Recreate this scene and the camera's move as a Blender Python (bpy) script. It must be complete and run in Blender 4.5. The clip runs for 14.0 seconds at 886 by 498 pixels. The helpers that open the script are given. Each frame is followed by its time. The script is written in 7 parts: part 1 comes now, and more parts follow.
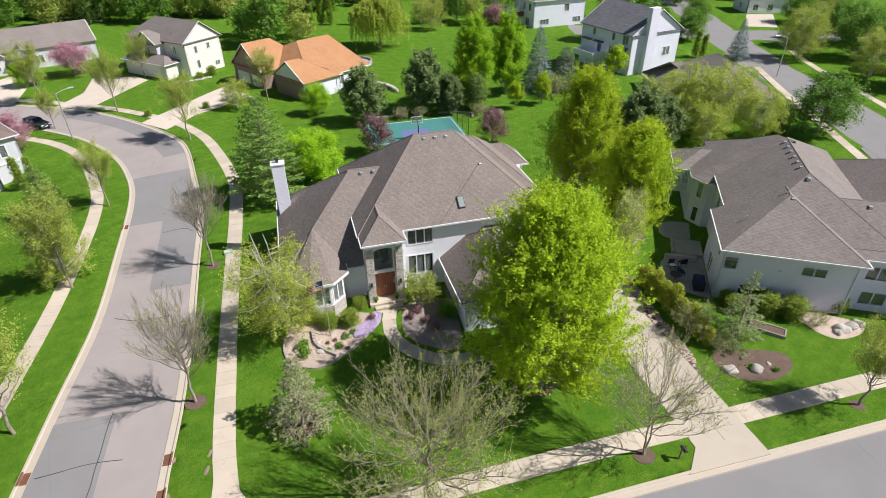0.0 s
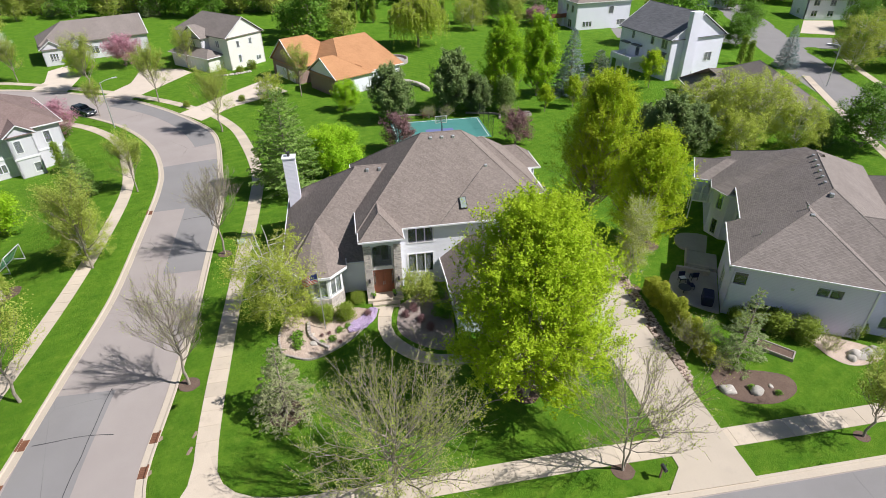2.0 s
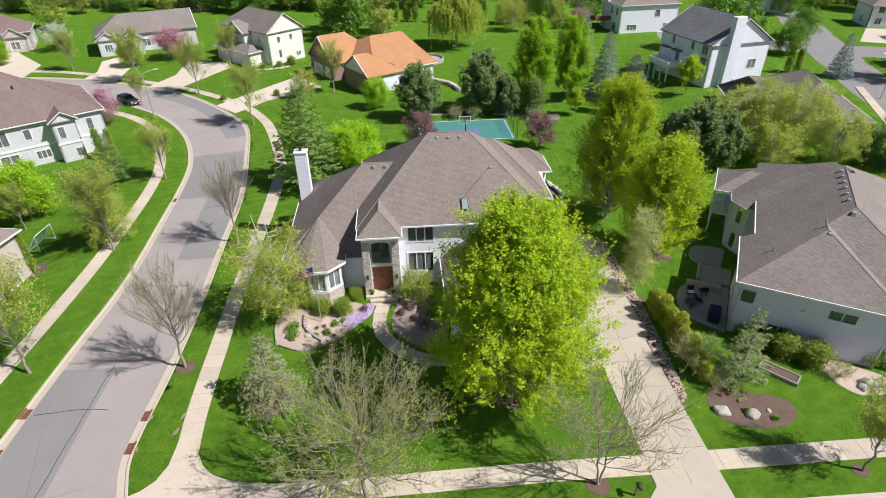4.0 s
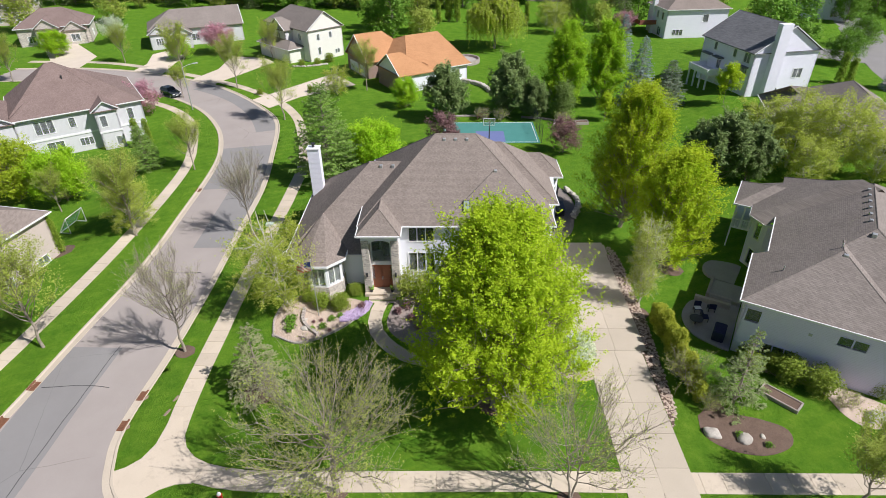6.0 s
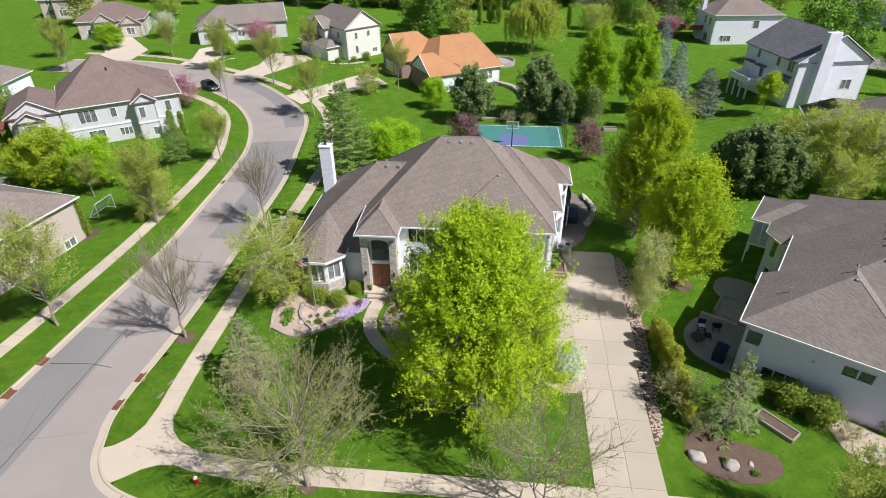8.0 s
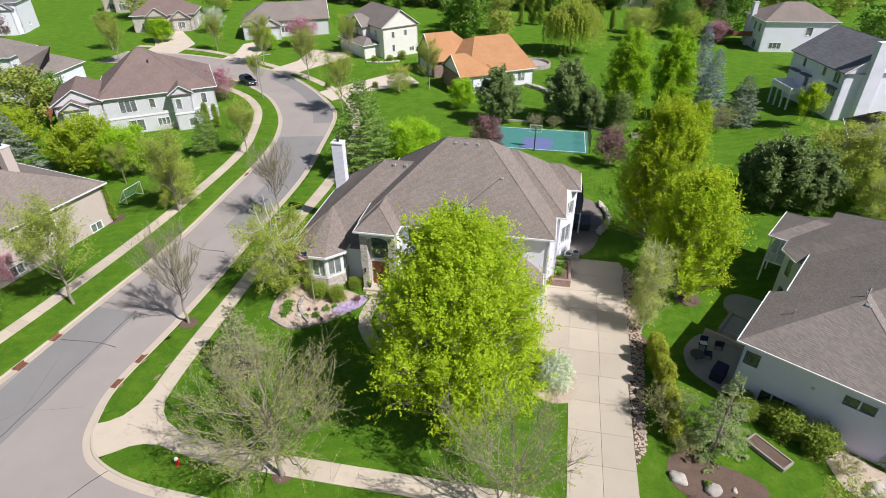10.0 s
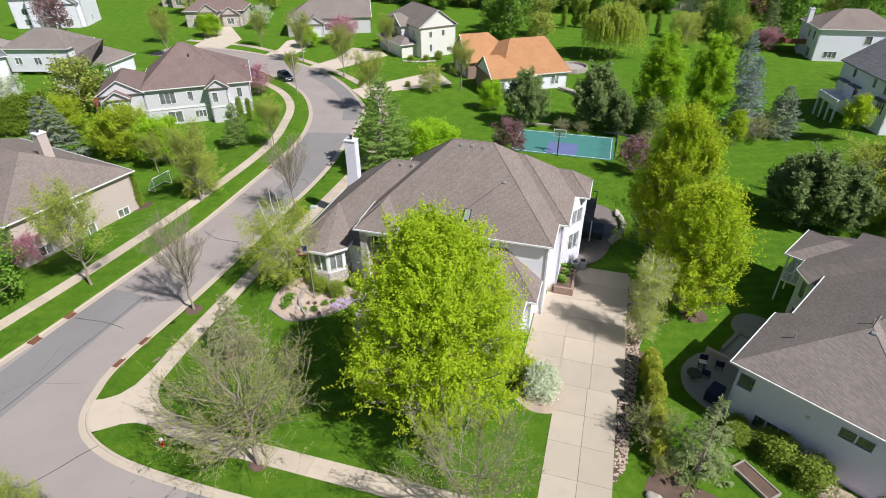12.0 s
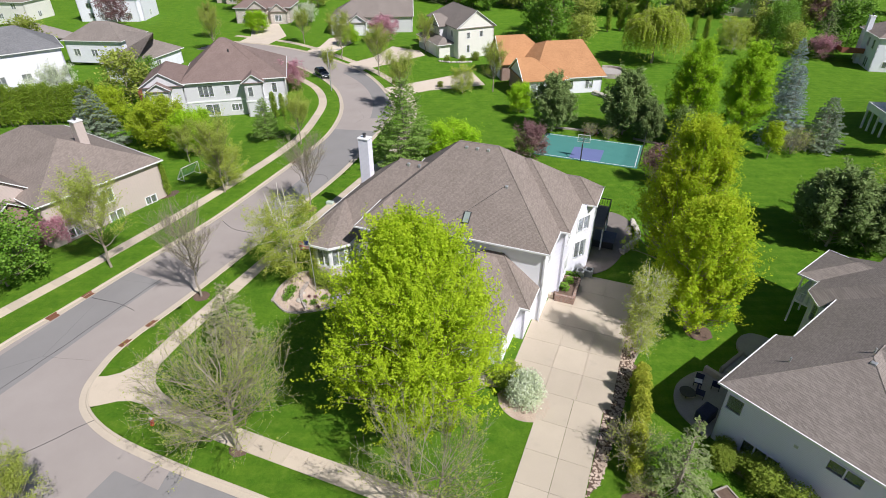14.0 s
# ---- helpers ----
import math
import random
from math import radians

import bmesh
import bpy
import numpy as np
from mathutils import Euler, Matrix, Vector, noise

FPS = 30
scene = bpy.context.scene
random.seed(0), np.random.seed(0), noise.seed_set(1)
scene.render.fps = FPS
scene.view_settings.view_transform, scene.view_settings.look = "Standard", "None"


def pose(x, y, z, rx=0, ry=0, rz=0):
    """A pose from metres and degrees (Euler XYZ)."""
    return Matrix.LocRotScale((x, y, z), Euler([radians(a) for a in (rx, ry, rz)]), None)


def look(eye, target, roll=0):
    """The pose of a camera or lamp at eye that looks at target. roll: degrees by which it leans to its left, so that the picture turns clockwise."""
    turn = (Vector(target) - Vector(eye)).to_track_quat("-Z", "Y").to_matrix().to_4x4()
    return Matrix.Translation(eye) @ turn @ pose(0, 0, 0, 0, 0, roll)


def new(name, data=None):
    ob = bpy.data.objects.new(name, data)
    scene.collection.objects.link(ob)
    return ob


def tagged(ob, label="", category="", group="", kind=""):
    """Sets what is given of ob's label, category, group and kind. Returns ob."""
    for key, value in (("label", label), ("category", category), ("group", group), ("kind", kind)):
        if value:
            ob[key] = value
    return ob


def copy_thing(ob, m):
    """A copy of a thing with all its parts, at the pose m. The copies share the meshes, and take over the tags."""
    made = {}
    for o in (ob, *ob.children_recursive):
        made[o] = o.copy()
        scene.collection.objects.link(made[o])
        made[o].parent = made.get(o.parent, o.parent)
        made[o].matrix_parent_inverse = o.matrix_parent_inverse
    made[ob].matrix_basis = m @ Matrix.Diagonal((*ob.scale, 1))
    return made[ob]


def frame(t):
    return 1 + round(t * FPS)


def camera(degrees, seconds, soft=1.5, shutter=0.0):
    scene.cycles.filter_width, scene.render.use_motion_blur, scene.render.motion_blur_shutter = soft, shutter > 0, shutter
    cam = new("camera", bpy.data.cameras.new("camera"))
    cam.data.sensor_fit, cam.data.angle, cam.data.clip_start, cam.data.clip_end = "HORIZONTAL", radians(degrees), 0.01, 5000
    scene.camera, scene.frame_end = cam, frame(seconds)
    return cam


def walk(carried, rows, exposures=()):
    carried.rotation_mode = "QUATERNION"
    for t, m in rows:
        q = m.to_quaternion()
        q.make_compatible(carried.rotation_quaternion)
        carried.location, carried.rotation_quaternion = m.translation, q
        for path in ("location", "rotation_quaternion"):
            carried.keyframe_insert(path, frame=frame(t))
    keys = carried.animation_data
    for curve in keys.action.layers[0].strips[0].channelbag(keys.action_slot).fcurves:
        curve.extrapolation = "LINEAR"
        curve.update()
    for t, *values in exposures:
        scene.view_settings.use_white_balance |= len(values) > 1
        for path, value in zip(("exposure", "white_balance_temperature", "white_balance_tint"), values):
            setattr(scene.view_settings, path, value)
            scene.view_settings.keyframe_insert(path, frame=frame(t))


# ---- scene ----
cam = camera(76.3, 14.0, soft=0.9)
METRES, EYE, TILT, LEAN, TURN = 29.5, 34.28, -32.87, 0.62, 0.0
ROWS = [
    (0.0, 0.0, 0.0, 0.0, 0.0, 0.0, -0.0),
    (0.5, 0.0355, 0.0001, 0.0012, 1.12, -0.03, -0.72),
    (1.0, 0.0704, 0.0017, 0.0022, 2.23, -0.06, -1.44),
    (1.5, 0.105, 0.0042, 0.0029, 3.33, -0.09, -2.18),
    (2.0, 0.14, 0.0073, 0.0037, 4.46, -0.12, -2.92),
    (2.5, 0.1757, 0.0115, 0.0057, 5.59, -0.19, -3.65),
    (3.0, 0.2113, 0.0155, 0.0092, 6.72, -0.28, -4.39),
    (5.5, 0.3824, 0.0431, 0.0321, 12.38, -0.91, -8.02),
    (6.0, 0.4169, 0.0507, 0.0391, 13.53, -1.07, -8.73),
    (6.5, 0.4516, 0.059, 0.0465, 14.69, -1.24, -9.43),
    (7.0, 0.4856, 0.0681, 0.055, 15.85, -1.44, -10.14),
    (7.5, 0.5187, 0.0784, 0.0634, 16.99, -1.66, -10.84),
    (8.0, 0.5518, 0.0893, 0.0726, 18.14, -1.9, -11.51),
    (10.5, 0.7101, 0.1528, 0.1172, 23.96, -3.24, -14.9),
    (11.0, 0.7414, 0.1679, 0.1281, 25.18, -3.57, -15.56),
    (11.5, 0.7723, 0.1832, 0.1396, 26.4, -3.9, -16.22),
    (12.0, 0.8033, 0.2, 0.1505, 27.65, -4.23, -16.87),
    (12.5, 0.8338, 0.2169, 0.1623, 28.91, -4.59, -17.52),
    (13.0, 0.864, 0.2338, 0.1749, 30.18, -4.98, -18.15),
    (13.5, 0.8937, 0.2503, 0.1873, 31.44, -5.39, -18.77),
    (14.0, 0.9232, 0.2677, 0.2003, 32.71, -5.81, -19.4),
]
walk(cam, [(t, pose(0, 0, EYE, TILT, LEAN, TURN) @ pose(METRES * x, METRES * y, METRES * z, 90 + pitch, roll, yaw)) for t, x, y, z, yaw, pitch, roll in ROWS], exposures=[(0.0, 0.25, 6250, 13), (7.0, 0.18, 6250, 13), (14.0, 0.11, 6250, 13)])

# ---- light ----
SUN_AZ, SUN_EL = 98.0, 48.5          # compass-like: degrees from +y towards +x
world = bpy.data.worlds.new("sky")
scene.world = world
world.use_nodes = True
wn = world.node_tree
sky = wn.nodes.new("ShaderNodeTexSky")
sky.sky_type, sky.sun_disc = "NISHITA", False
sky.sun_elevation, sky.sun_rotation = radians(SUN_EL), radians(SUN_AZ)
sky.air_density, sky.dust_density, sky.ozone_density = 1.0, 0.6, 1.0
wn.links.new(sky.outputs[0], wn.nodes["Background"].inputs[0])
wn.nodes["Background"].inputs[1].default_value = 0.054
sun_data = bpy.data.lights.new("sun", "SUN")
sun_data.energy, sun_data.angle, sun_data.color = 5.0, radians(0.5), (1.0, 0.965, 0.925)
sun = new("sun", sun_data)
_a, _e = radians(SUN_AZ), radians(SUN_EL)
sun.matrix_world = look((200 * math.sin(_a) * math.cos(_e), 200 * math.cos(_a) * math.cos(_e), 200 * math.sin(_e)), (0, 0, 0))

# ---- materials ----


def node(nt, kind, **ins):
    n = nt.nodes.new(kind)
    for k, v in ins.items():
        s = n.inputs[int(k[1:])] if k[0] == "i" and k[1:].isdigit() else n.inputs[k.replace("_", " ")]
        if hasattr(v, "is_output"):
            nt.links.new(v, s)
        else:
            s.default_value = v
    return n


def fresh(name):
    m = bpy.data.materials.new(name)
    m.use_nodes = True
    nt = m.node_tree
    return m, nt, nt.nodes["Principled BSDF"]


def mixc(nt, fac, a, b, mode="MIX"):
    n = nt.nodes.new("ShaderNodeMix")
    n.data_type, n.blend_type = "RGBA", mode
    for s, v in ((n.inputs[0], fac), (n.inputs[6], a), (n.inputs[7], b)):
        if hasattr(v, "is_output"):
            nt.links.new(v, s)
        else:
            s.default_value = (*v, 1) if isinstance(v, tuple) and len(v) == 3 else v
    return n.outputs[2]


def calc(nt, op, a, b=0.0, clamp=False):
    n = nt.nodes.new("ShaderNodeMath")
    n.operation, n.use_clamp = op, clamp
    for s, v in zip(n.inputs, (a, b)):
        if hasattr(v, "is_output"):
            nt.links.new(v, s)
        else:
            s.default_value = v
    return n.outputs[0]


def place(nt):
    return nt.nodes.new("ShaderNodeNewGeometry").outputs["Position"]


def grain(nt, vec, scale, detail=5, rough=0.6, lo=0.3, hi=0.7):
    n = node(nt, "ShaderNodeTexNoise", Vector=vec, Scale=scale, Detail=detail, Roughness=rough)
    r = nt.nodes.new("ShaderNodeMapRange")
    nt.links.new(n.outputs[0], r.inputs[0])
    r.inputs[1].default_value, r.inputs[2].default_value = lo, hi
    return r.outputs[0]


def bump(nt, bs, height, dist, strength=0.6):
    b = node(nt, "ShaderNodeBump", Height=height, Distance=dist, Strength=strength)
    nt.links.new(b.outputs[0], bs.inputs["Normal"])


def rough_stuff(name, a, b, fine=8.0, big=0.6, rough=0.9, relief=0.01, vary=0.0, metal=0.0, dark=None):
    """A plain material: two tones mixed at a fine and a large scale, relief, and some difference from piece to piece."""
    m, nt, bs = fresh(name)
    p = place(nt)
    f = calc(nt, "ADD", calc(nt, "MULTIPLY", grain(nt, p, fine), 0.55), calc(nt, "MULTIPLY", grain(nt, p, big, 3), 0.45))
    col = mixc(nt, f, a, b)
    if dark:
        col = mixc(nt, calc(nt, "MULTIPLY", grain(nt, p, big * 2.3, 6, 0.7, 0.56, 0.75), 0.7), col, dark)
    if vary:
        r = nt.nodes.new("ShaderNodeObjectInfo").outputs["Random"]
        k = calc(nt, "ADD", calc(nt, "MULTIPLY", r, 2 * vary), 1 - vary)
        hs = node(nt, "ShaderNodeHueSaturation", Color=col, Value=k)
        col = hs.outputs[0]
    nt.links.new(col, bs.inputs["Base Color"])
    bs.inputs["Roughness"].default_value, bs.inputs["Metallic"].default_value = rough, metal
    bump(nt, bs, grain(nt, p, fine * 2), relief)
    return m


def leaf_stuff(name, a, b, glow=0.3, c=None):
    m, nt, bs = fresh(name)
    geo = nt.nodes.new("ShaderNodeNewGeometry")
    a, b = (*a[:2], a[2] + 0.015), (*b[:2], b[2] + 0.02)
    r = geo.outputs["Random Per Island"]
    col = mixc(nt, r, a, b)
    big = grain(nt, geo.outputs["Position"], 0.5, 3)
    col = mixc(nt, calc(nt, "MULTIPLY", big, 0.5), col, c or tuple(0.65 * x for x in a))
    o = nt.nodes.new("ShaderNodeObjectInfo").outputs["Random"]
    hs = node(nt, "ShaderNodeHueSaturation", Color=col, Value=calc(nt, "ADD", calc(nt, "MULTIPLY", o, 0.16), 0.92))
    nt.links.new(hs.outputs[0], bs.inputs["Base Color"])
    bs.inputs["Roughness"].default_value = 0.6
    bs.inputs["Specular IOR Level"].default_value = 0.25
    tr = node(nt, "ShaderNodeBsdfTranslucent", Color=hs.outputs[0])
    mx = node(nt, "ShaderNodeMixShader", Fac=glow)
    nt.links.new(bs.outputs[0], mx.inputs[1])
    nt.links.new(tr.outputs[0], mx.inputs[2])
    nt.links.new(mx.outputs[0], nt.nodes["Material Output"].inputs[0])
    return m


def shingle_stuff(name, a, b, course=0.075):
    m, nt, bs = fresh(name)
    a, b = tuple(0.86 * x for x in a), tuple(1.14 * x for x in b)
    p = place(nt)
    sp = node(nt, "ShaderNodeSeparateXYZ", Vector=p)
    row = calc(nt, "DIVIDE", sp.outputs[2], course)
    fl = calc(nt, "FLOOR", row)
    along = calc(nt, "ADD", calc(nt, "ADD", sp.outputs[0], calc(nt, "MULTIPLY", sp.outputs[1], 0.83)), calc(nt, "MULTIPLY", fl, 0.37))
    cell = calc(nt, "FLOOR", calc(nt, "MULTIPLY", along, 5.5))
    cv = node(nt, "ShaderNodeCombineXYZ", X=cell, Y=fl)
    w = nt.nodes.new("ShaderNodeTexWhiteNoise")
    nt.links.new(cv.outputs[0], w.inputs["Vector"])
    big = grain(nt, p, 0.35, 4)
    f = calc(nt, "ADD", calc(nt, "MULTIPLY", w.outputs["Value"], 0.6), calc(nt, "MULTIPLY", big, 0.4))
    col = mixc(nt, f, a, b)
    lip = calc(nt, "FRACT", row)
    edge = calc(nt, "LESS_THAN", lip, 0.16)
    col = mixc(nt, calc(nt, "MULTIPLY", edge, 0.35), col, tuple(0.4 * x for x in a))
    col = mixc(nt, calc(nt, "MULTIPLY", grain(nt, p, 18, 3), 0.35), col, tuple(1.15 * x for x in b))
    nt.links.new(col, bs.inputs["Base Color"])
    bs.inputs["Roughness"].default_value = 0.95
    bs.inputs["Specular IOR Level"].default_value = 0.2
    bump(nt, bs, calc(nt, "ADD", calc(nt, "MULTIPLY", lip, -0.6), w.outputs["Value"]), 0.012, 0.7)
    return m


def siding_stuff(name, a, board=0.15):
    m, nt, bs = fresh(name)
    p = place(nt)
    sp = node(nt, "ShaderNodeSeparateXYZ", Vector=p)
    lip = calc(nt, "FRACT", calc(nt, "DIVIDE", sp.outputs[2], board))
    dirt = calc(nt, "MULTIPLY", grain(nt, p, 0.8, 5), 0.25)
    col = mixc(nt, dirt, a, tuple(0.86 * x for x in a))
    col = mixc(nt, calc(nt, "MULTIPLY", calc(nt, "LESS_THAN", lip, 0.1), 0.35), col, tuple(0.5 * x for x in a))
    nt.links.new(col, bs.inputs["Base Color"])
    bs.inputs["Roughness"].default_value = 0.6
    bump(nt, bs, calc(nt, "MULTIPLY", lip, -1.0), 0.012, 0.6)
    return m


def stone_stuff(name, a, b, mortar):
    m, nt, bs = fresh(name)
    p = place(nt)
    sp = node(nt, "ShaderNodeSeparateXYZ", Vector=p)
    cv = node(nt, "ShaderNodeCombineXYZ", X=calc(nt, "ADD", sp.outputs[0], sp.outputs[1]), Y=calc(nt, "MULTIPLY", sp.outputs[2], 2.2), Z=calc(nt, "SUBTRACT", sp.outputs[0], sp.outputs[1]))
    v = node(nt, "ShaderNodeTexVoronoi", Vector=cv.outputs[0], Scale=3.0)
    d = nt.nodes.new("ShaderNodeTexVoronoi")
    d.feature = "DISTANCE_TO_EDGE"
    nt.links.new(cv.outputs[0], d.inputs["Vector"])
    d.inputs["Scale"].default_value = 3.0
    t = node(nt, "ShaderNodeSeparateXYZ", Vector=v.outputs["Color"])
    col = mixc(nt, t.outputs[0], a, b)
    col = mixc(nt, calc(nt, "LESS_THAN", d.outputs[0], 0.05), col, mortar)
    nt.links.new(col, bs.inputs["Base Color"])
    bs.inputs["Roughness"].default_value = 0.9
    bump(nt, bs, calc(nt, "MINIMUM", d.outputs[0], 0.12), 0.06, 0.8)
    return m


def grass_stuff():
    m, nt, bs = fresh("lawn_grass")
    p = place(nt)
    sp = node(nt, "ShaderNodeSeparateXYZ", Vector=p)
    a, b, c = (0.074, 0.186, 0.014), (0.180, 0.320, 0.026), (0.24, 0.30, 0.055)
    f = calc(nt, "ADD", calc(nt, "MULTIPLY", grain(nt, p, 5, 6, 0.75, 0.35, 0.65), 0.4), calc(nt, "MULTIPLY", grain(nt, p, 0.45, 7, 0.68, 0.33, 0.67), 0.6))
    col = mixc(nt, f, a, b)
    # faint mowing stripes across the lots
    s = calc(nt, "ADD", calc(nt, "MULTIPLY", sp.outputs[0], 0.62), calc(nt, "MULTIPLY", sp.outputs[1], -0.78))
    st = calc(nt, "SINE", calc(nt, "MULTIPLY", s, 4.4))
    st = calc(nt, "MULTIPLY", calc(nt, "GREATER_THAN", st, 0.0), grain(nt, p, 0.05, 2))
    col = mixc(nt, calc(nt, "MULTIPLY", st, 0.35), col, (0.055, 0.19, 0.010))
    deep = calc(nt, "MULTIPLY", grain(nt, p, 1.7, 6, 0.7, 0.5, 0.75), 0.5)
    col = mixc(nt, deep, col, (0.045, 0.165, 0.009))
    dry = calc(nt, "MULTIPLY", grain(nt, p, 0.9, 7, 0.75, 0.55, 0.8), 0.45)
    col = mixc(nt, dry, col, c)
    nt.links.new(col, bs.inputs["Base Color"])
    bs.inputs["Roughness"].default_value = 0.95
    bs.inputs["Specular IOR Level"].default_value = 0.06
    bump(nt, bs, grain(nt, p, 22, 4), 0.07, 0.9)
    return m


def asphalt_stuff(name, a, b, cracks=0.5):
    m, nt, bs = fresh(name)
    p = place(nt)
    f = calc(nt, "ADD", calc(nt, "MULTIPLY", grain(nt, p, 0.22, 5), 0.6), calc(nt, "MULTIPLY", grain(nt, p, 25, 3), 0.4))
    col = mixc(nt, f, a, b)
    d = nt.nodes.new("ShaderNodeTexVoronoi")
    d.feature = "DISTANCE_TO_EDGE"
    wob = node(nt, "ShaderNodeTexNoise", Vector=p, Scale=0.6, Detail=4.0)
    vec = mixc(nt, 0.25, p, wob.outputs["Color"], "ADD")
    nt.links.new(vec, d.inputs["Vector"])
    d.inputs["Scale"].default_value = 0.085
    cr = calc(nt, "LESS_THAN", d.outputs[0], 0.0022)
    cr = calc(nt, "MULTIPLY", cr, grain(nt, p, 0.1, 2, 0.5, 0.45, 0.6))
    col = mixc(nt, calc(nt, "MULTIPLY", cr, cracks), col, (0.035, 0.033, 0.03))
    nt.links.new(col, bs.inputs["Base Color"])
    bs.inputs["Roughness"].default_value = 0.95
    bs.inputs["Specular IOR Level"].default_value = 0.15
    bump(nt, bs, grain(nt, p, 60, 2), 0.006)
    return m


def glass_stuff():
    m, nt, bs = fresh("window_glass")
    bs.inputs["Base Color"].default_value = (0.75, 0.8, 0.8, 1)
    bs.inputs["Roughness"].default_value = 0.03
    bs.inputs["Transmission Weight"].default_value = 0.9
    bs.inputs["IOR"].default_value = 1.5
    return m


GRASS = grass_stuff()
ASPHALT = asphalt_stuff("worn_asphalt", (0.325, 0.283, 0.258), (0.395, 0.350, 0.320), 0.3)
ASPHALT_DARK = asphalt_stuff("patched_asphalt", (0.238, 0.226, 0.218), (0.288, 0.275, 0.265), 0.25)
CONCRETE = rough_stuff("pale_concrete", (0.502, 0.422, 0.321), (0.602, 0.512, 0.401), 14, 0.5, 0.9, 0.004, 0.09, dark=(0.40, 0.33, 0.25))
DRIVE = rough_stuff("driveway_concrete", (0.455, 0.388, 0.302), (0.540, 0.463, 0.365), 14, 0.4, 0.85, 0.003, 0.06, dark=(0.42, 0.36, 0.29))
# lighter, creamier version of the concrete for the drives farther off
PALE_DRIVE = rough_stuff("pale_cream_concrete", (0.58, 0.49, 0.39), (0.68, 0.585, 0.475), 14, 0.4, 0.85, 0.003, 0.06, dark=(0.50, 0.42, 0.33))
KERB = rough_stuff("kerb_concrete", (0.480, 0.408, 0.317), (0.572, 0.490, 0.387), 10, 0.5, 0.9, 0.004, 0.05)
RUST = rough_stuff("rusty_iron", (0.14, 0.055, 0.028), (0.24, 0.11, 0.06), 20, 3, 0.8, 0.01)
SHINGLE = shingle_stuff("brown_shingle", (0.196, 0.160, 0.137), (0.258, 0.216, 0.188))
SHINGLE_GREY = shingle_stuff("grey_brown_shingle", (0.194, 0.164, 0.144), (0.252, 0.218, 0.194))
SHINGLE_RED = shingle_stuff("reddish_brown_shingle", (0.172, 0.122, 0.106), (0.226, 0.168, 0.150))
SHINGLE_ORANGE = shingle_stuff("terracotta_shingle", (0.40, 0.195, 0.09), (0.50, 0.265, 0.13))
SHINGLE_SLATE = shingle_stuff("slate_grey_shingle", (0.13, 0.13, 0.135), (0.20, 0.20, 0.205))
WHITE = siding_stuff("white_siding", (0.86, 0.85, 0.93))
BLUE_GREY = siding_stuff("pale_grey_siding", (0.77, 0.73, 0.93))
WHITE_TRIM = rough_stuff("white_trim_paint", (0.78, 0.78, 0.77), (0.84, 0.84, 0.83), 3, 0.5, 0.5, 0.002)
CREAM = siding_stuff("cream_siding", (0.80, 0.78, 0.71))
BEIGE = siding_stuff("beige_siding", (0.56, 0.47, 0.425))
GREYISH = siding_stuff("grey_siding", (0.66, 0.65, 0.67))
STUCCO = rough_stuff("grey_stucco", (0.86, 0.86, 0.90), (0.89, 0.89, 0.93), 20, 0.5, 0.85, 0.006)
STONE = stone_stuff("ledge_stone", (0.70, 0.62, 0.55), (0.36, 0.31, 0.28), (0.60, 0.56, 0.51))
BRICK_RED = stone_stuff("brown_brick", (0.26, 0.16, 0.12), (0.34, 0.22, 0.17), (0.32, 0.27, 0.24))
GLASS = glass_stuff()
# opaque grey-green: the skylight's reflection of the sky is put into the colour
SKY_PANE = rough_stuff("sky_reflection_pane", (0.26, 0.31, 0.28), (0.32, 0.37, 0.33), 2, 0.8, 0.12, 0.0)
DARK = rough_stuff("dark_metal", (0.03, 0.03, 0.032), (0.05, 0.05, 0.052), 6, 1, 0.5, 0.002)
METAL = rough_stuff("galvanised_metal", (0.45, 0.46, 0.46), (0.55, 0.56, 0.56), 5, 1, 0.45, 0.002, 0, 0.6)
WOOD_DOOR = rough_stuff("mahogany_door", (0.25, 0.075, 0.035), (0.36, 0.12, 0.06), 6, 2, 0.4, 0.003)
DECK_RED = rough_stuff("red_stained_deck", (0.22, 0.07, 0.045), (0.30, 0.11, 0.07), 5, 1, 0.8, 0.004)
BARK = rough_stuff("grey_bark", (0.26, 0.215, 0.17), (0.43, 0.365, 0.30), 10, 2, 0.95, 0.03)
BARK_BIRCH = rough_stuff("white_birch_bark", (0.72, 0.68, 0.62), (0.55, 0.48, 0.42), 5, 3, 0.8, 0.01, dark=(0.1, 0.08, 0.06))
MULCH = rough_stuff("bark_mulch", (0.11, 0.07, 0.05), (0.20, 0.135, 0.10), 12, 1.2, 0.95, 0.04)
SOIL = rough_stuff("dry_soil", (0.22, 0.16, 0.11), (0.34, 0.26, 0.19), 9, 1.2, 0.95, 0.02)
GRAVEL = rough_stuff("pink_gravel", (0.42, 0.31, 0.24), (0.66, 0.54, 0.44), 7, 0.9, 0.9, 0.03)
STONE_CHIPS = rough_stuff("grey_brown_chips", (0.24, 0.19, 0.165), (0.37, 0.31, 0.275), 9, 0.9, 0.9, 0.03)
ROCK = rough_stuff("field_stone", (0.40, 0.36, 0.31), (0.60, 0.55, 0.48), 7, 1.5, 0.9, 0.03, 0.15)
BLOCK = rough_stuff("retaining_block", (0.36, 0.31, 0.28), (0.47, 0.41, 0.37), 8, 2, 0.9, 0.02, 0.12)
DARK_PAVER = rough_stuff("brown_paver", (0.17, 0.145, 0.13), (0.25, 0.215, 0.19), 8, 1, 0.9, 0.01, 0.1)
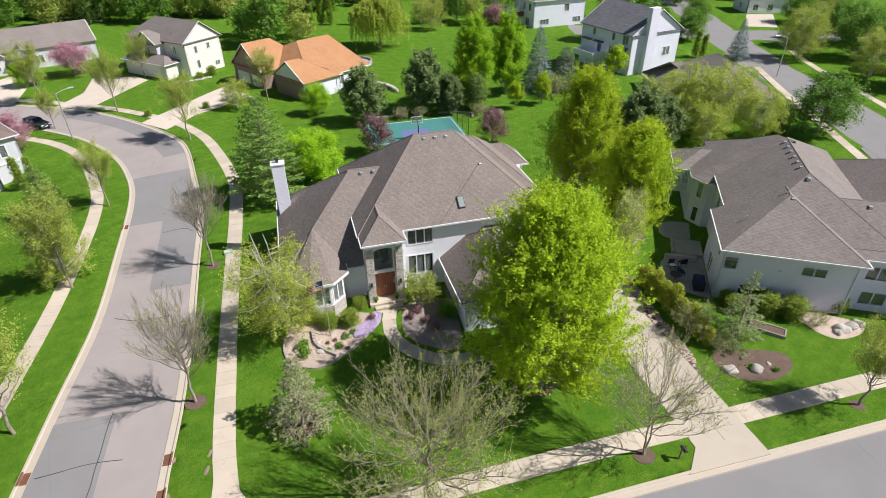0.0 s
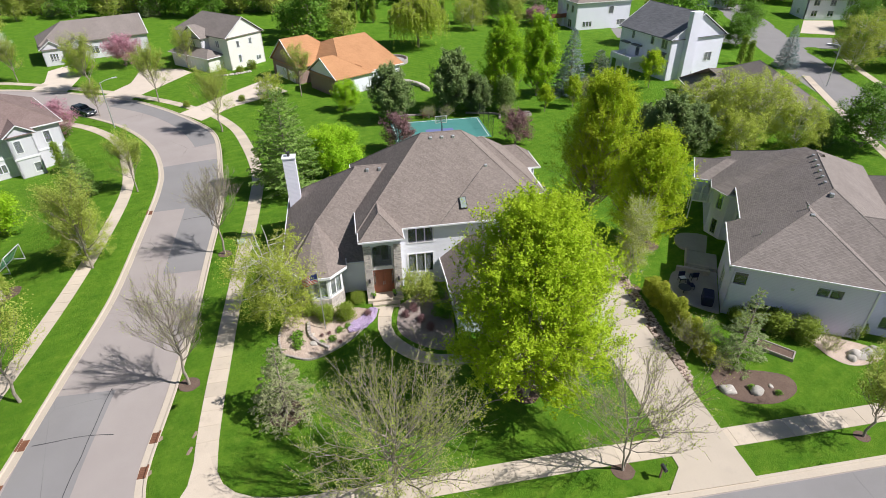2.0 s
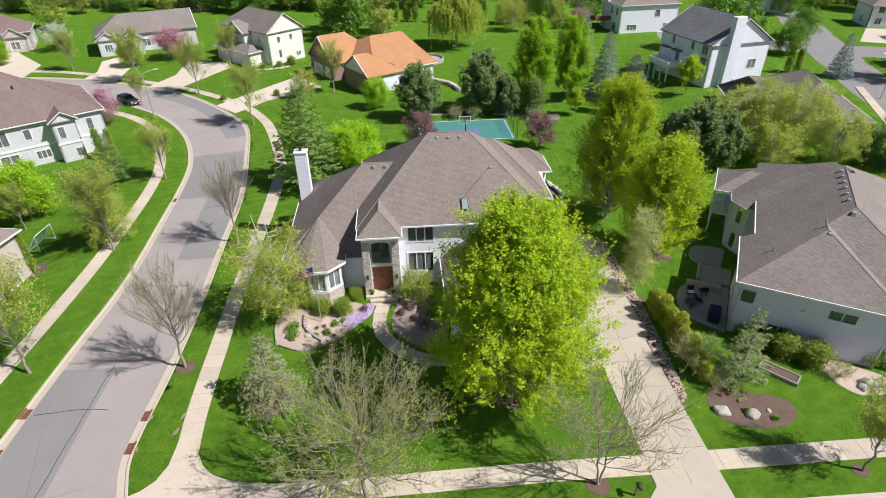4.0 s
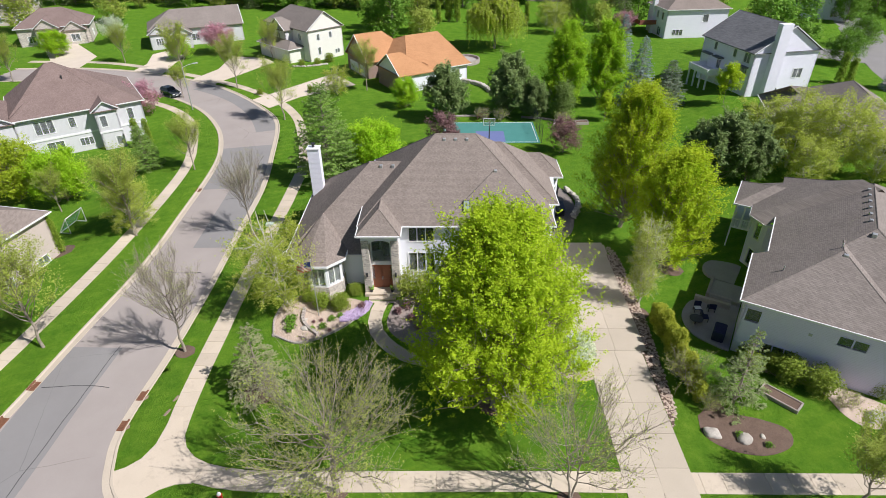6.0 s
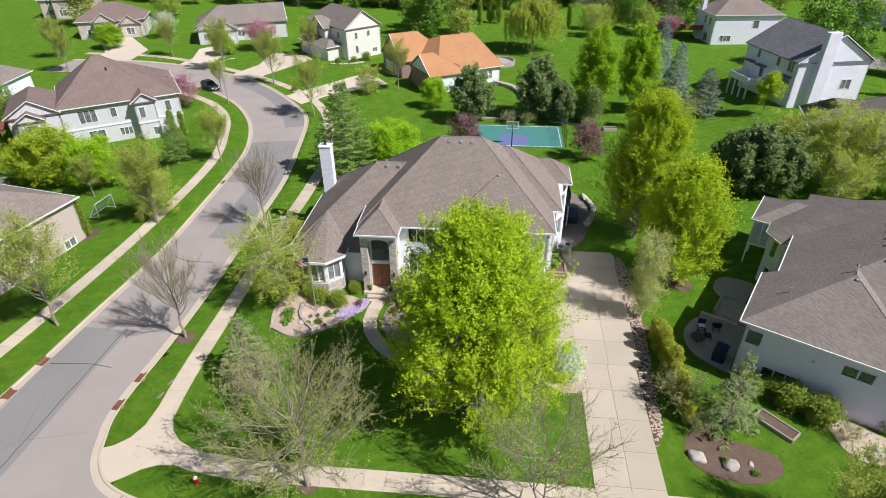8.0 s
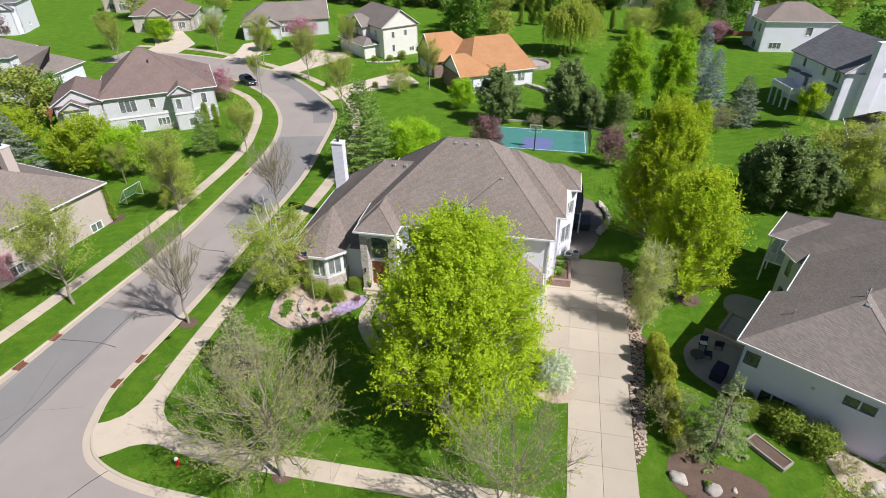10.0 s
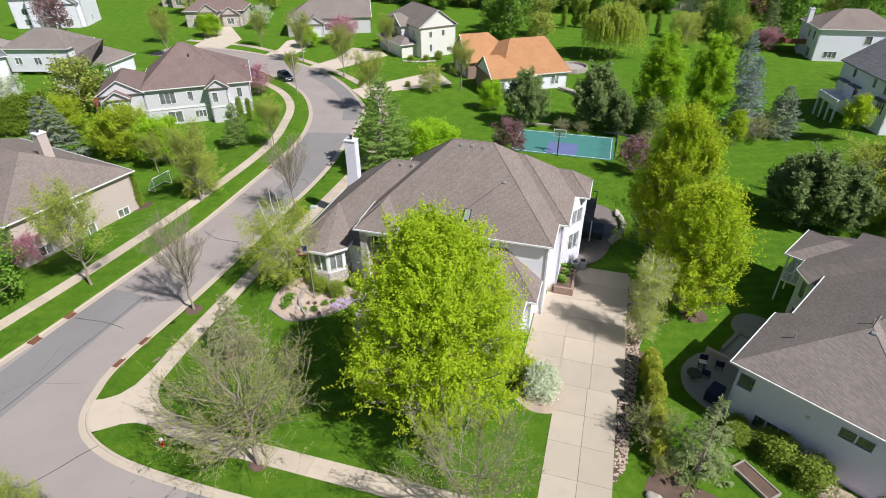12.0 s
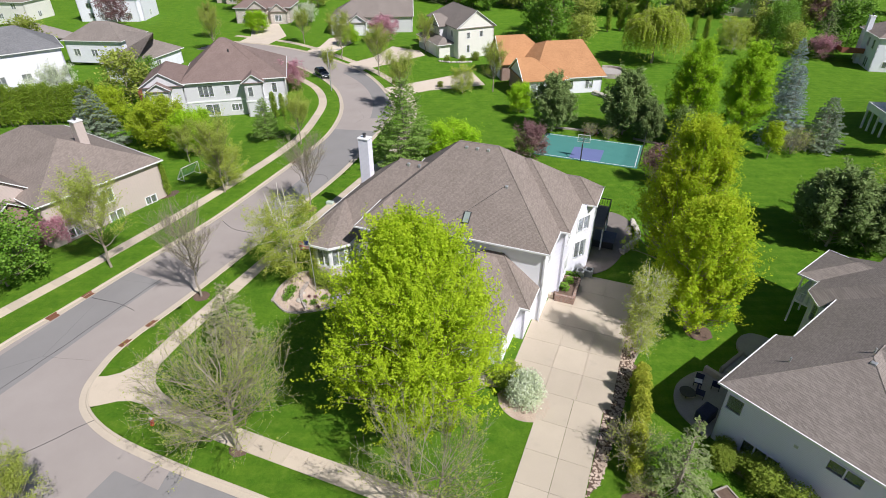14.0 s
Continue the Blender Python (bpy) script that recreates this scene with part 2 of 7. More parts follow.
PAVER = rough_stuff("grey_paver", (0.33, 0.30, 0.28), (0.42, 0.39, 0.36), 8, 1, 0.9, 0.01, 0.1)

LEAF = {
    "maple": leaf_stuff("maple_leaf", (0.41, 0.555, 0.0), (0.55, 0.68, 0.010), 0.40, (0.32, 0.46, 0.012)),
    "gold": leaf_stuff("golden_leaf", (0.44, 0.595, 0.0), (0.61, 0.63, 0.010), 0.40, (0.29, 0.54, 0.012)),
    "yellow": leaf_stuff("yellow_green_leaf", (0.41, 0.53, 0.012), (0.56, 0.65, 0.025), 0.38, (0.33, 0.46, 0.02)),
    "lime": leaf_stuff("lime_leaf", (0.36, 0.59, 0.004), (0.48, 0.70, 0.012), 0.40, (0.31, 0.53, 0.012)),
    "green": leaf_stuff("fresh_leaf", (0.15, 0.33, 0.018), (0.29, 0.47, 0.04), 0.35),
    "olive": leaf_stuff("olive_bud_leaf", (0.36, 0.44, 0.06), (0.49, 0.54, 0.10), 0.4, (0.30, 0.36, 0.05)),
    "birch": leaf_stuff("birch_leaf", (0.43, 0.51, 0.06), (0.57, 0.62, 0.10), 0.42, (0.37, 0.45, 0.05)),
    "bud": leaf_stuff("pale_bud_leaf", (0.42, 0.5, 0.08), (0.54, 0.6, 0.13), 0.45, (0.38, 0.45, 0.07)),
    "dark": leaf_stuff("dark_needle", (0.19, 0.28, 0.075), (0.30, 0.37, 0.115), 0.24, (0.15, 0.23, 0.06)),
    "juniper": leaf_stuff("juniper_needle", (0.16, 0.25, 0.045), (0.28, 0.36, 0.075), 0.2, (0.12, 0.20, 0.04)),
    "pine": leaf_stuff("pine_needle", (0.28, 0.45, 0.08), (0.41, 0.55, 0.13), 0.35, (0.23, 0.38, 0.07)),
    "blue": leaf_stuff("blue_spruce_needle", (0.29, 0.37, 0.345), (0.41, 0.49, 0.46), 0.2, (0.23, 0.31, 0.28)),
    "tan": leaf_stuff("thin_spruce_needle", (0.30, 0.33, 0.14), (0.41, 0.42, 0.20), 0.25, (0.25, 0.28, 0.11)),
    "sage": leaf_stuff("sage_needle", (0.27, 0.36, 0.115), (0.36, 0.43, 0.16), 0.25, (0.23, 0.30, 0.09)),
    "greyneedle": leaf_stuff("grey_green_needle", (0.24, 0.31, 0.19), (0.34, 0.40, 0.26), 0.2, (0.19, 0.25, 0.15)),
    "hedge": leaf_stuff("arborvitae_leaf", (0.24, 0.38, 0.02), (0.40, 0.50, 0.04), 0.35),
    "golden": leaf_stuff("golden_arborvitae_leaf", (0.34, 0.42, 0.022), (0.56, 0.56, 0.045), 0.35),
    "box": leaf_stuff("boxwood_leaf", (0.22, 0.315, 0.018), (0.36, 0.44, 0.038), 0.3),
    "purple": leaf_stuff("purple_leaf", (0.23, 0.12, 0.11), (0.33, 0.2, 0.18), 0.3, (0.19, 0.1, 0.09)),
    "pink": leaf_stuff("pink_blossom", (0.52, 0.24, 0.29), (0.68, 0.40, 0.43), 0.35),
    "whitebloom": leaf_stuff("white_blossom", (0.66, 0.72, 0.50), (0.85, 0.86, 0.76), 0.4, (0.48, 0.58, 0.26)),
    "phlox": leaf_stuff("lilac_phlox", (0.62, 0.47, 0.68), (0.78, 0.66, 0.80), 0.25, (0.55, 0.42, 0.6)),
    "willow": leaf_stuff("willow_leaf", (0.48, 0.6, 0.05), (0.62, 0.7, 0.08), 0.5, (0.43, 0.54, 0.04)),
}

# ---- building helpers ----


def link_mesh(name, bm):
    me = bpy.data.meshes.new(name)
    bm.to_mesh(me)
    bm.free()
    return me


def part(name, bm, material, parent=None, label=""):
    """One mesh object, under a thing or a part. bm: a bmesh or a finished mesh."""
    me = bm if isinstance(bm, bpy.types.Mesh) else link_mesh(name, bm)
    if not me.materials:
        me.materials.append(material)
    ob = new(name, me)
    ob.parent = parent
    if label:
        ob["label"] = label
    return ob


def thing(name, label, category, m=None, group=""):
    e = new(name)
    e.empty_display_size = 0.3
    if m is not None:
        e.matrix_basis = m
    return tagged(e, label, category, group)


def setting(name, bm, material, label="", category=""):
    return tagged(part(name, bm, material), label, category, kind="structure")


def quads(name, verts, faces, material=None):
    """A mesh from arrays: verts (n, 3) and faces (m, 3 or 4)."""
    verts, faces = np.asarray(verts, np.float32), np.asarray(faces, np.int32)
    me = bpy.data.meshes.new(name)
    me.vertices.add(len(verts))
    me.vertices.foreach_set("co", verts.ravel())
    k = faces.shape[1]
    me.loops.add(faces.size)
    me.loops.foreach_set("vertex_index", faces.ravel())
    me.polygons.add(len(faces))
    me.polygons.foreach_set("loop_start", np.arange(0, faces.size, k, dtype=np.int32))
    me.update(calc_edges=True)
    if material:
        me.materials.append(material)
    return me


def box(bm, x0, x1, y0, y1, z0, z1, bevel=0.0):
    r = bmesh.ops.create_cube(bm, size=1.0, matrix=Matrix.Translation(((x0 + x1) / 2, (y0 + y1) / 2, (z0 + z1) / 2)) @ Matrix.Diagonal((x1 - x0, y1 - y0, z1 - z0, 1)))
    if bevel:
        es = {e for v in r["verts"] for e in v.link_edges}
        bmesh.ops.bevel(bm, geom=list(es), offset=bevel, segments=1, affect="EDGES", profile=0.5)
    return r["verts"]


def boxes(*rows, bevel=0.0):
    bm = bmesh.new()
    for r in rows:
        box(bm, *r, bevel=bevel)
    return bm


def prism(poly, z0, z1, bm=None):
    """A flat-topped solid over a polygon; z1 may be a function of x, y."""
    bm = bm or bmesh.new()
    top = [bm.verts.new((x, y, z1(x, y) if callable(z1) else z1)) for x, y in poly]
    bot = [bm.verts.new((x, y, z0)) for x, y in poly]
    bm.faces.new(top)
    n = len(poly)
    for i in range(n):
        bm.faces.new((top[i], bot[i], bot[(i + 1) % n], top[(i + 1) % n]))
    bmesh.ops.triangulate(bm, faces=[f for f in bm.faces if len(f.verts) > 4])
    bmesh.ops.recalc_face_normals(bm, faces=bm.faces)
    return bm


def tube(bm, pts, radii, sides=8):
    rings = []
    n = len(pts)
    for i, p in enumerate(pts):
        p = Vector(p)
        d = (Vector(pts[min(i + 1, n - 1)]) - Vector(pts[max(i - 1, 0)])).normalized()
        a = d.orthogonal().normalized()
        b = d.cross(a)
        r = radii[i] if hasattr(radii, "__len__") else radii
        rings.append([bm.verts.new(p + r * (math.cos(t) * a + math.sin(t) * b)) for t in (2 * math.pi * k / sides for k in range(sides))])
    for u, v in zip(rings, rings[1:]):
        for k in range(sides):
            bm.faces.new((u[k], u[(k + 1) % sides], v[(k + 1) % sides], v[k]))
    bm.faces.new(rings[0][::-1])
    bm.faces.new(rings[-1])
    return bm


def resample(pts, step):
    """A smooth (Catmull-Rom) line through pts, cut into even steps."""
    p = np.array(pts, float)
    q = np.vstack([2 * p[0] - p[1], p, 2 * p[-1] - p[-2]])
    out = []
    for i in range(1, len(q) - 2):
        t = np.linspace(0, 1, 24, endpoint=False)[:, None]
        a, b, c, d = q[i - 1], q[i], q[i + 1], q[i + 2]
        out.append(0.5 * (2 * b + (c - a) * t + (2 * a - 5 * b + 4 * c - d) * t ** 2 + (3 * b - a - 3 * c + d) * t ** 3))
    out = np.vstack([*out, p[-1:]])
    s = np.r_[0, np.cumsum(np.linalg.norm(np.diff(out, axis=0), axis=1))]
    k = max(2, int(round(s[-1] / step)) + 1)
    g = np.linspace(0, s[-1], k)
    return np.stack([np.interp(g, s, out[:, 0]), np.interp(g, s, out[:, 1])], 1)


def sides_of(line):
    d = np.gradient(line, axis=0)
    d /= np.linalg.norm(d, axis=1)[:, None]
    return np.stack([-d[:, 1], d[:, 0]], 1)          # to the left of the way


def sweep(name, line, profile, zf=None):
    """A strip along a line: profile is rows of (offset to the left, height)."""
    n = sides_of(line)
    k = len(profile)
    v = np.zeros((len(line), k, 3))
    for j, (o, z) in enumerate(profile):
        v[:, j, :2] = line + n * o
        v[:, j, 2] = z + (zf(v[:, j, 0], v[:, j, 1]) if zf else 0)
    idx = np.arange(len(line) * k).reshape(len(line), k)
    f = np.stack([idx[:-1, :-1], idx[:-1, 1:], idx[1:, 1:], idx[1:, :-1]], -1).reshape(-1, 4)[:, ::-1]
    me = quads(name, v.reshape(-1, 3), f)
    me.polygons.foreach_set("use_smooth", np.zeros(len(f), bool))
    return me


def away(x, y, line):
    """Distance from points to a line of points."""
    best = np.full(np.shape(x), 1e9)
    for a, b in zip(line[:-1], line[1:]):
        d = b - a
        t = np.clip(((x - a[0]) * d[0] + (y - a[1]) * d[1]) / (d @ d + 1e-9), 0, 1)
        best = np.minimum(best, np.hypot(x - a[0] - t * d[0], y - a[1] - t * d[1]))
    return best


def inside(x, y, poly):
    r = np.zeros(np.shape(x), bool)
    p = np.array(poly)
    for (x0, y0), (x1, y1) in zip(p, np.roll(p, -1, 0)):
        hit = ((y0 > y) != (y1 > y)) & (x < (x1 - x0) * (y - y0) / (y1 - y0 + 1e-12) + x0)
        r ^= hit
    return r


def smooth(t):
    t = np.clip(t, 0, 1)
    return t * t * (3 - 2 * t)


# ---- the lie of the land ----
HOUSE_AT, HOUSE_TURN = (-7.36, 41.04), radians(15.4)
HU = np.array([math.cos(HOUSE_TURN), math.sin(HOUSE_TURN)])
HV = np.array([-math.sin(HOUSE_TURN), math.cos(HOUSE_TURN)])


def lot(u, v):
    """From the house's own plan to the world's."""
    return tuple(np.array(HOUSE_AT) + u * HU + v * HV)


def hill(x, y):
    """The land: a rise under the house, a fall behind the far walk."""
    x, y = np.asarray(x, float), np.asarray(y, float)
    dx, dy = x - HOUSE_AT[0], y - HOUSE_AT[1]
    u, v = dx * HU[0] + dy * HU[1], dx * HV[0] + dy * HV[1]
    d = np.hypot(np.maximum(np.abs(u - 1.0) - 6.0, 0), np.maximum(np.abs(v - 8.0) - 7.0, 0))
    z = 1.05 * smooth(1 - d / 9.0)
    z = z + 1.6 * smooth((x - 22) / 12) * smooth((y - 98) / 10) * smooth((60 - x) / 6) * smooth((150 - y) / 14)
    xs = np.interp(y, (-50, 17, 29, 45, 63, 73, 90), (-25, -33, -35, -38.8, -44.4, -50.5, -72))
    z = z - 1.5 * smooth((xs - 2.5 - x) / 10.0) * (1 - smooth((y - 72) / 10))
    return z


LAWN = 0.10


def ground_z(x, y):
    return float(hill(x, y)) + LAWN


MAIN = resample([(-9, -40), (-20.6, 10), (-24.3, 24), (-25.9, 30.4), (-28.2, 40), (-31.6, 51), (-35.4, 62.5), (-39.5, 72.8), (-45.4, 81.8), (-53.0, 89.2), (-62.5, 94.6), (-76, 98.6), (-90, 100.4), (-104, 99.2), (-118, 95), (-150, 83), (-190, 75)], 1.5)
FRONT = resample([(-21.5, 8.9), (11.3, 17.6), (60, 30.5), (130, 49)], 2.0)
CORNER = [(-20.5, 24.5), (-19.3, 22.6), (-17.6, 19.6), (-16.2, 18.0), (-13.9, 16.9), (-9.6, 17.0), (-3.8, 18.2), (0, 12), (-14, 8), (-22, 14)]
SIDE = resample([(56, 20), (63.5, 58), (67.6, 76), (69.8, 92), (70.3, 110), (71, 130), (72, 142), (74, 162), (80, 210)], 2.0)
SIDE_B = resample([(30, 166), (64, 159.5), (84, 155.5), (150, 150)], 3.0)
K_NEAR = resample([(60, 35.6), (32.9, 28.5), (22.5, 25.75), (17, 24.3), (10, 22.4), (2.6, 20.3), (-3.8, 18.4), (-9.6, 17.05), (-13.6, 16.95), (-15.9, 17.9), (-17.5, 19.7), (-19.1, 22.8), (-20.9, 30.4), (-23.3, 39.0), (-26.6, 49.4), (-30.3, 61.0), (-34.8, 71.2), (-41.2, 83.9), (-47.6, 90.2), (-57, 96.6), (-66.6, 101.2), (-78, 104), (-91, 105.5), (-104, 104.4), (-118, 100.3)], 0.5)
K_FAR = resample([(-115, 90.5), (-100, 95), (-88, 95.8), (-78, 94.0), (-68, 91.0), (-58.6, 86.3), (-50.2, 79.2), (-44.2, 71.2), (-40.7, 64), (-36.8, 52.6), (-33.1, 41), (-30.9, 30.4), (-29.2, 22.4), (-28, 16), (-25.6, 8), (-14, -42)], 0.5)


K_SOUTH = resample([(-11.8, 1.5), (-9.5, 5.2), (-4, 7.9), (12.7, 12.5), (61.4, 25.4), (131.4, 43.9)], 1.0)
STREET = np.vstack([K_FAR[::2], [(-4, -42), (-11.8, 1.5)], K_SOUTH[::4], [(130, 54)], K_NEAR[::2]])


def nearest(x, y, line):
    """Distance to a line of points, and the nearest point on it."""
    best, bx, by = np.full(np.shape(x), 1e9), np.array(x), np.array(y)
    for a, b in zip(line[:-1], line[1:]):
        d = b - a
        t = np.clip(((x - a[0]) * d[0] + (y - a[1]) * d[1]) / (d @ d + 1e-9), 0, 1)
        qx, qy = a[0] + t * d[0], a[1] + t * d[1]
        r = np.hypot(x - qx, y - qy)
        w = r < best
        best, bx, by = np.where(w, r, best), np.where(w, qx, bx), np.where(w, qy, by)
    return best, bx, by


def build_ground():
    xs = np.r_[-1500, -800, -450, -300, np.arange(-220, -118, 6), np.arange(-118, 60, 0.5), np.arange(60, 100, 1.6), np.arange(100, 230, 6), 300, 450, 800, 1500]
    ys = np.r_[-600, -200, -90, -40, np.arange(-20, 1, 3), np.arange(1, 110, 0.5), np.arange(110, 200, 2.0), np.arange(200, 330, 8), 450, 800, 1600, 2500]
    X, Y = np.meshgrid(xs.astype(float), ys.astype(float), indexing="ij")
    street = inside(X, Y, STREET)
    near = np.zeros(X.shape, bool)
    fine = (X > -118) & (X < 60) & (Y > 1) & (Y < 110)
    for line in (K_NEAR[::3], K_FAR[::3], K_SOUTH[::3]):
        ln = line + sides_of(line) * -0.1
        d, qx, qy = nearest(X, Y, ln)
        snap = fine & (d < 0.36)
        X, Y = np.where(snap, qx, X), np.where(snap, qy, Y)
        near |= snap
    Z = hill(X, Y) + LAWN
    Z[street] = -0.35
    Z[near] = hill(X, Y)[near] + 0.06
    east = X > 35
    Z[east] = np.where((away(X[east], Y[east], SIDE) < 5.1) | (away(X[east], Y[east], SIDE_B) < 5.8), -0.18, Z[east])
    far = smooth((np.hypot(X, Y - 60) - 230) / 900)
    Z = Z + far * 14
    idx = np.arange(X.size).reshape(X.shape)
    f = np.stack([idx[:-1, :-1], idx[1:, :-1], idx[1:, 1:], idx[:-1, 1:]], -1).reshape(-1, 4)
    me = quads("ground", np.stack([X, Y, Z], -1).reshape(-1, 3), f)
    me.polygons.foreach_set("use_smooth", np.ones(len(f), bool))
    setting("ground", me, GRASS, "mown green lawns of the neighbourhood in spring", "lawn")


build_ground()


def build_roads():
    for name, line, half, z in (("road_main", MAIN, 5.25, 0.0), ("road_front", FRONT, 5.15, 0.004), ("road_side", SIDE, 5.3, 0.0), ("road_side_b", SIDE_B, 6.0, 0.004)):
        setting(name, sweep(name, line, [(half, z - 0.3), (half, z), (half / 2, z + 0.03), (0, z + 0.045), (-half / 2, z + 0.03), (-half, z), (-half, z - 0.3)]), ASPHALT_DARK if "side" in name else ASPHALT, "worn pale grey asphalt street with tarred cracks", "road")
    setting("road_corner", prism(CORNER, -0.3, 0.047), ASPHALT, "worn asphalt at the street corner", "road")
    prof = [(0.54, -0.1), (0.53, 0.060), (0.05, 0.054), (0.0, 0.13), (-0.03, 0.145), (-0.17, 0.145), (-0.19, 0.12), (-0.22, -0.2)]
    setting("kerb_near", sweep("kerb_near", K_NEAR, prof), KERB, "pale concrete kerb and gutter along the street", "kerb")
    setting("kerb_far", sweep("kerb_far", K_FAR, prof), KERB, "pale concrete kerb and gutter along the street", "kerb")
    setting("kerb_south", sweep("kerb_south", K_SOUTH, prof), KERB, "pale concrete kerb and gutter along the street", "kerb")
    # darker asphalt where the street was opened and filled again
    def lane(k, y0, y1, left, right):
        ln = MAIN[(MAIN[:, 1] > y0) & (MAIN[:, 1] < y1) & (MAIN[:, 0] > -80)]
        rows = [(left, 0.0), (left, 0.024 if abs(left) > 3 else 0.052), ((left + right) / 2, 0.05), (right, 0.052 if abs(right) < 3 else 0.024), (right, 0.0)]
        setting("road_patch_%d" % k, sweep("road_patch", ln, rows), ASPHALT_DARK, "darker grey asphalt patch in the street", "road patch")

    lane(1, -20, 30.0, 4.55, -0.1)
    lane(2, 45.0, 61.0, 0.2, -4.55)
    lane(3, 59.5, 75.0, 4.55, -4.55)
    lane(5, 78.0, 97.0, -0.6, -4.55)
    fine = resample(FRONT, 1.0)
    ln = fine[(fine[:, 0] > -6.5) & (fine[:, 0] < 100)]
    setting("road_patch_4", sweep("road_patch", ln, [(4.4, 0.0), (4.4, 0.024), (2.575, 0.048), (0, 0.064), (-2.575, 0.048), (-4.4, 0.024), (-4.4, 0.0)]), ASPHALT_DARK, "darker grey asphalt patch in the street", "road patch")
    # tarred joints and cracks
    tar = rough_stuff("tar_filler", (0.05, 0.05, 0.052), (0.08, 0.078, 0.076), 10, 1, 0.7, 0.003)
    cracks = [[(-26.1, 30.0), (-24.6, 24.0), (-22.6, 16.0), (-20.6, 8)], [(-28.6, 24.1), (-26.1, 25.1), (-23.2, 25.7)], [(-12.5, 16.9), (-13.6, 12.0), (-15.4, 6.5)], [(12, 18.6), (16, 17.0), (21, 18.2), (24, 16.6)],
              [(-31.5, 41.4), (-28.8, 41.0), (-26.2, 41.8)], [(-33.5, 57.0), (-31.5, 58.0), (-30.0, 57.4)]]
    for k, c in enumerate(cracks):
        rg = random.Random(k)
        c2 = resample([(x + rg.uniform(-0.06, 0.06), y + rg.uniform(-0.06, 0.06)) for x, y in resample(c, 1.3)], 0.3)
        setting("road_crack_%d" % (k + 1), sweep("road_crack", c2, [(0.028, 0.0), (0.022, 0.068), (-0.022, 0.068), (-0.028, 0.0)]), tar, "black tar-filled crack in the street", "road crack")


build_roads()

# ---- plants ----


def leaves(rng, at, size, spread=0.5, flat=0.25, long=1.3, up=0.9):
    """Small four-cornered blades round the points: verts and faces. up: how far they face the sky."""
    n = len(at)
    nrm = rng.normal(size=(n, 3))
    nrm[:, 2] = np.abs(nrm[:, 2]) + up
    nrm /= np.linalg.norm(nrm, axis=1)[:, None]
    a = np.cross(nrm, rng.normal(size=(n, 3)))
    a /= np.linalg.norm(a, axis=1)[:, None] + 1e-9
    b = np.cross(nrm, a)
    s = size * rng.uniform(1 - spread, 1 + spread, (n, 1)) * 0.5
    v = np.stack([at - a * s * long, at + b * s - nrm * s * flat, at + a * s * long, at - b * s - nrm * s * flat], 1)
    return v.reshape(-1, 3), np.arange(4 * n).reshape(-1, 4)


def needles(rng, at, way, size, long=3.0, spread=0.35, sky=0.8):
    """Narrow blades that lie along the way of their shoots and mostly face the sky."""
    n = len(at)
    a = way + rng.normal(size=(n, 3)) * 0.28
    a /= np.linalg.norm(a, axis=1)[:, None] + 1e-9
    nrm = rng.normal(size=(n, 3)) * 0.55 + np.array([0, 0, sky])
    b = np.cross(nrm, a)
    b /= np.linalg.norm(b, axis=1)[:, None] + 1e-9
    s = size * rng.uniform(1 - spread, 1 + spread, (n, 1)) * 0.5
    dip = np.array([0, 0, 0.3]) * s
    v = np.stack([at - a * s * long, at + b * s - dip, at + a * s * long - dip * 1.5, at - b * s - dip], 1)
    return v.reshape(-1, 3), np.arange(4 * n).reshape(-1, 4)


def limbs_mesh(name, lines):
    """Tapered tubes along lines of (points, first radius, last radius, sides)."""
    vs, fs, base = [], [], 0
    for pts, r0, r1, k in lines:
        p = np.asarray(pts)
        d = np.gradient(p, axis=0)
        d /= np.linalg.norm(d, axis=1)[:, None] + 1e-9
        ref = np.where(np.abs(d[:, 2:3]) > 0.9, [[1.0, 0, 0]], [[0, 0, 1.0]])
        a = np.cross(d, ref)
        a /= np.linalg.norm(a, axis=1)[:, None] + 1e-9
        b = np.cross(d, a)
        r = np.linspace(r0, r1, len(p))[:, None, None]
        t = 2 * np.pi * np.arange(k) / k
        ring = p[:, None] + r * (np.cos(t)[None, :, None] * a[:, None] + np.sin(t)[None, :, None] * b[:, None])
        idx = base + np.arange(len(p) * k).reshape(len(p), k)
        nx = np.roll(idx, -1, 1)
        fs.append(np.stack([idx[:-1], nx[:-1], nx[1:], idx[1:]], -1).reshape(-1, 4))
        vs.append(ring.reshape(-1, 3))
        base += len(p) * k
    return quads(name, np.vstack(vs), np.vstack(fs))


def bend(a, b, lift, rng, n=5, wob=0.04):
    t = np.linspace(0, 1, n)[:, None]
    p = a + (b - a) * t
    p[:, 2] += lift * np.sin(np.pi * t[:, 0])
    w = rng.normal(size=(n, 3)) * wob * np.linalg.norm(b - a)
    w[0] = 0
    return p + w


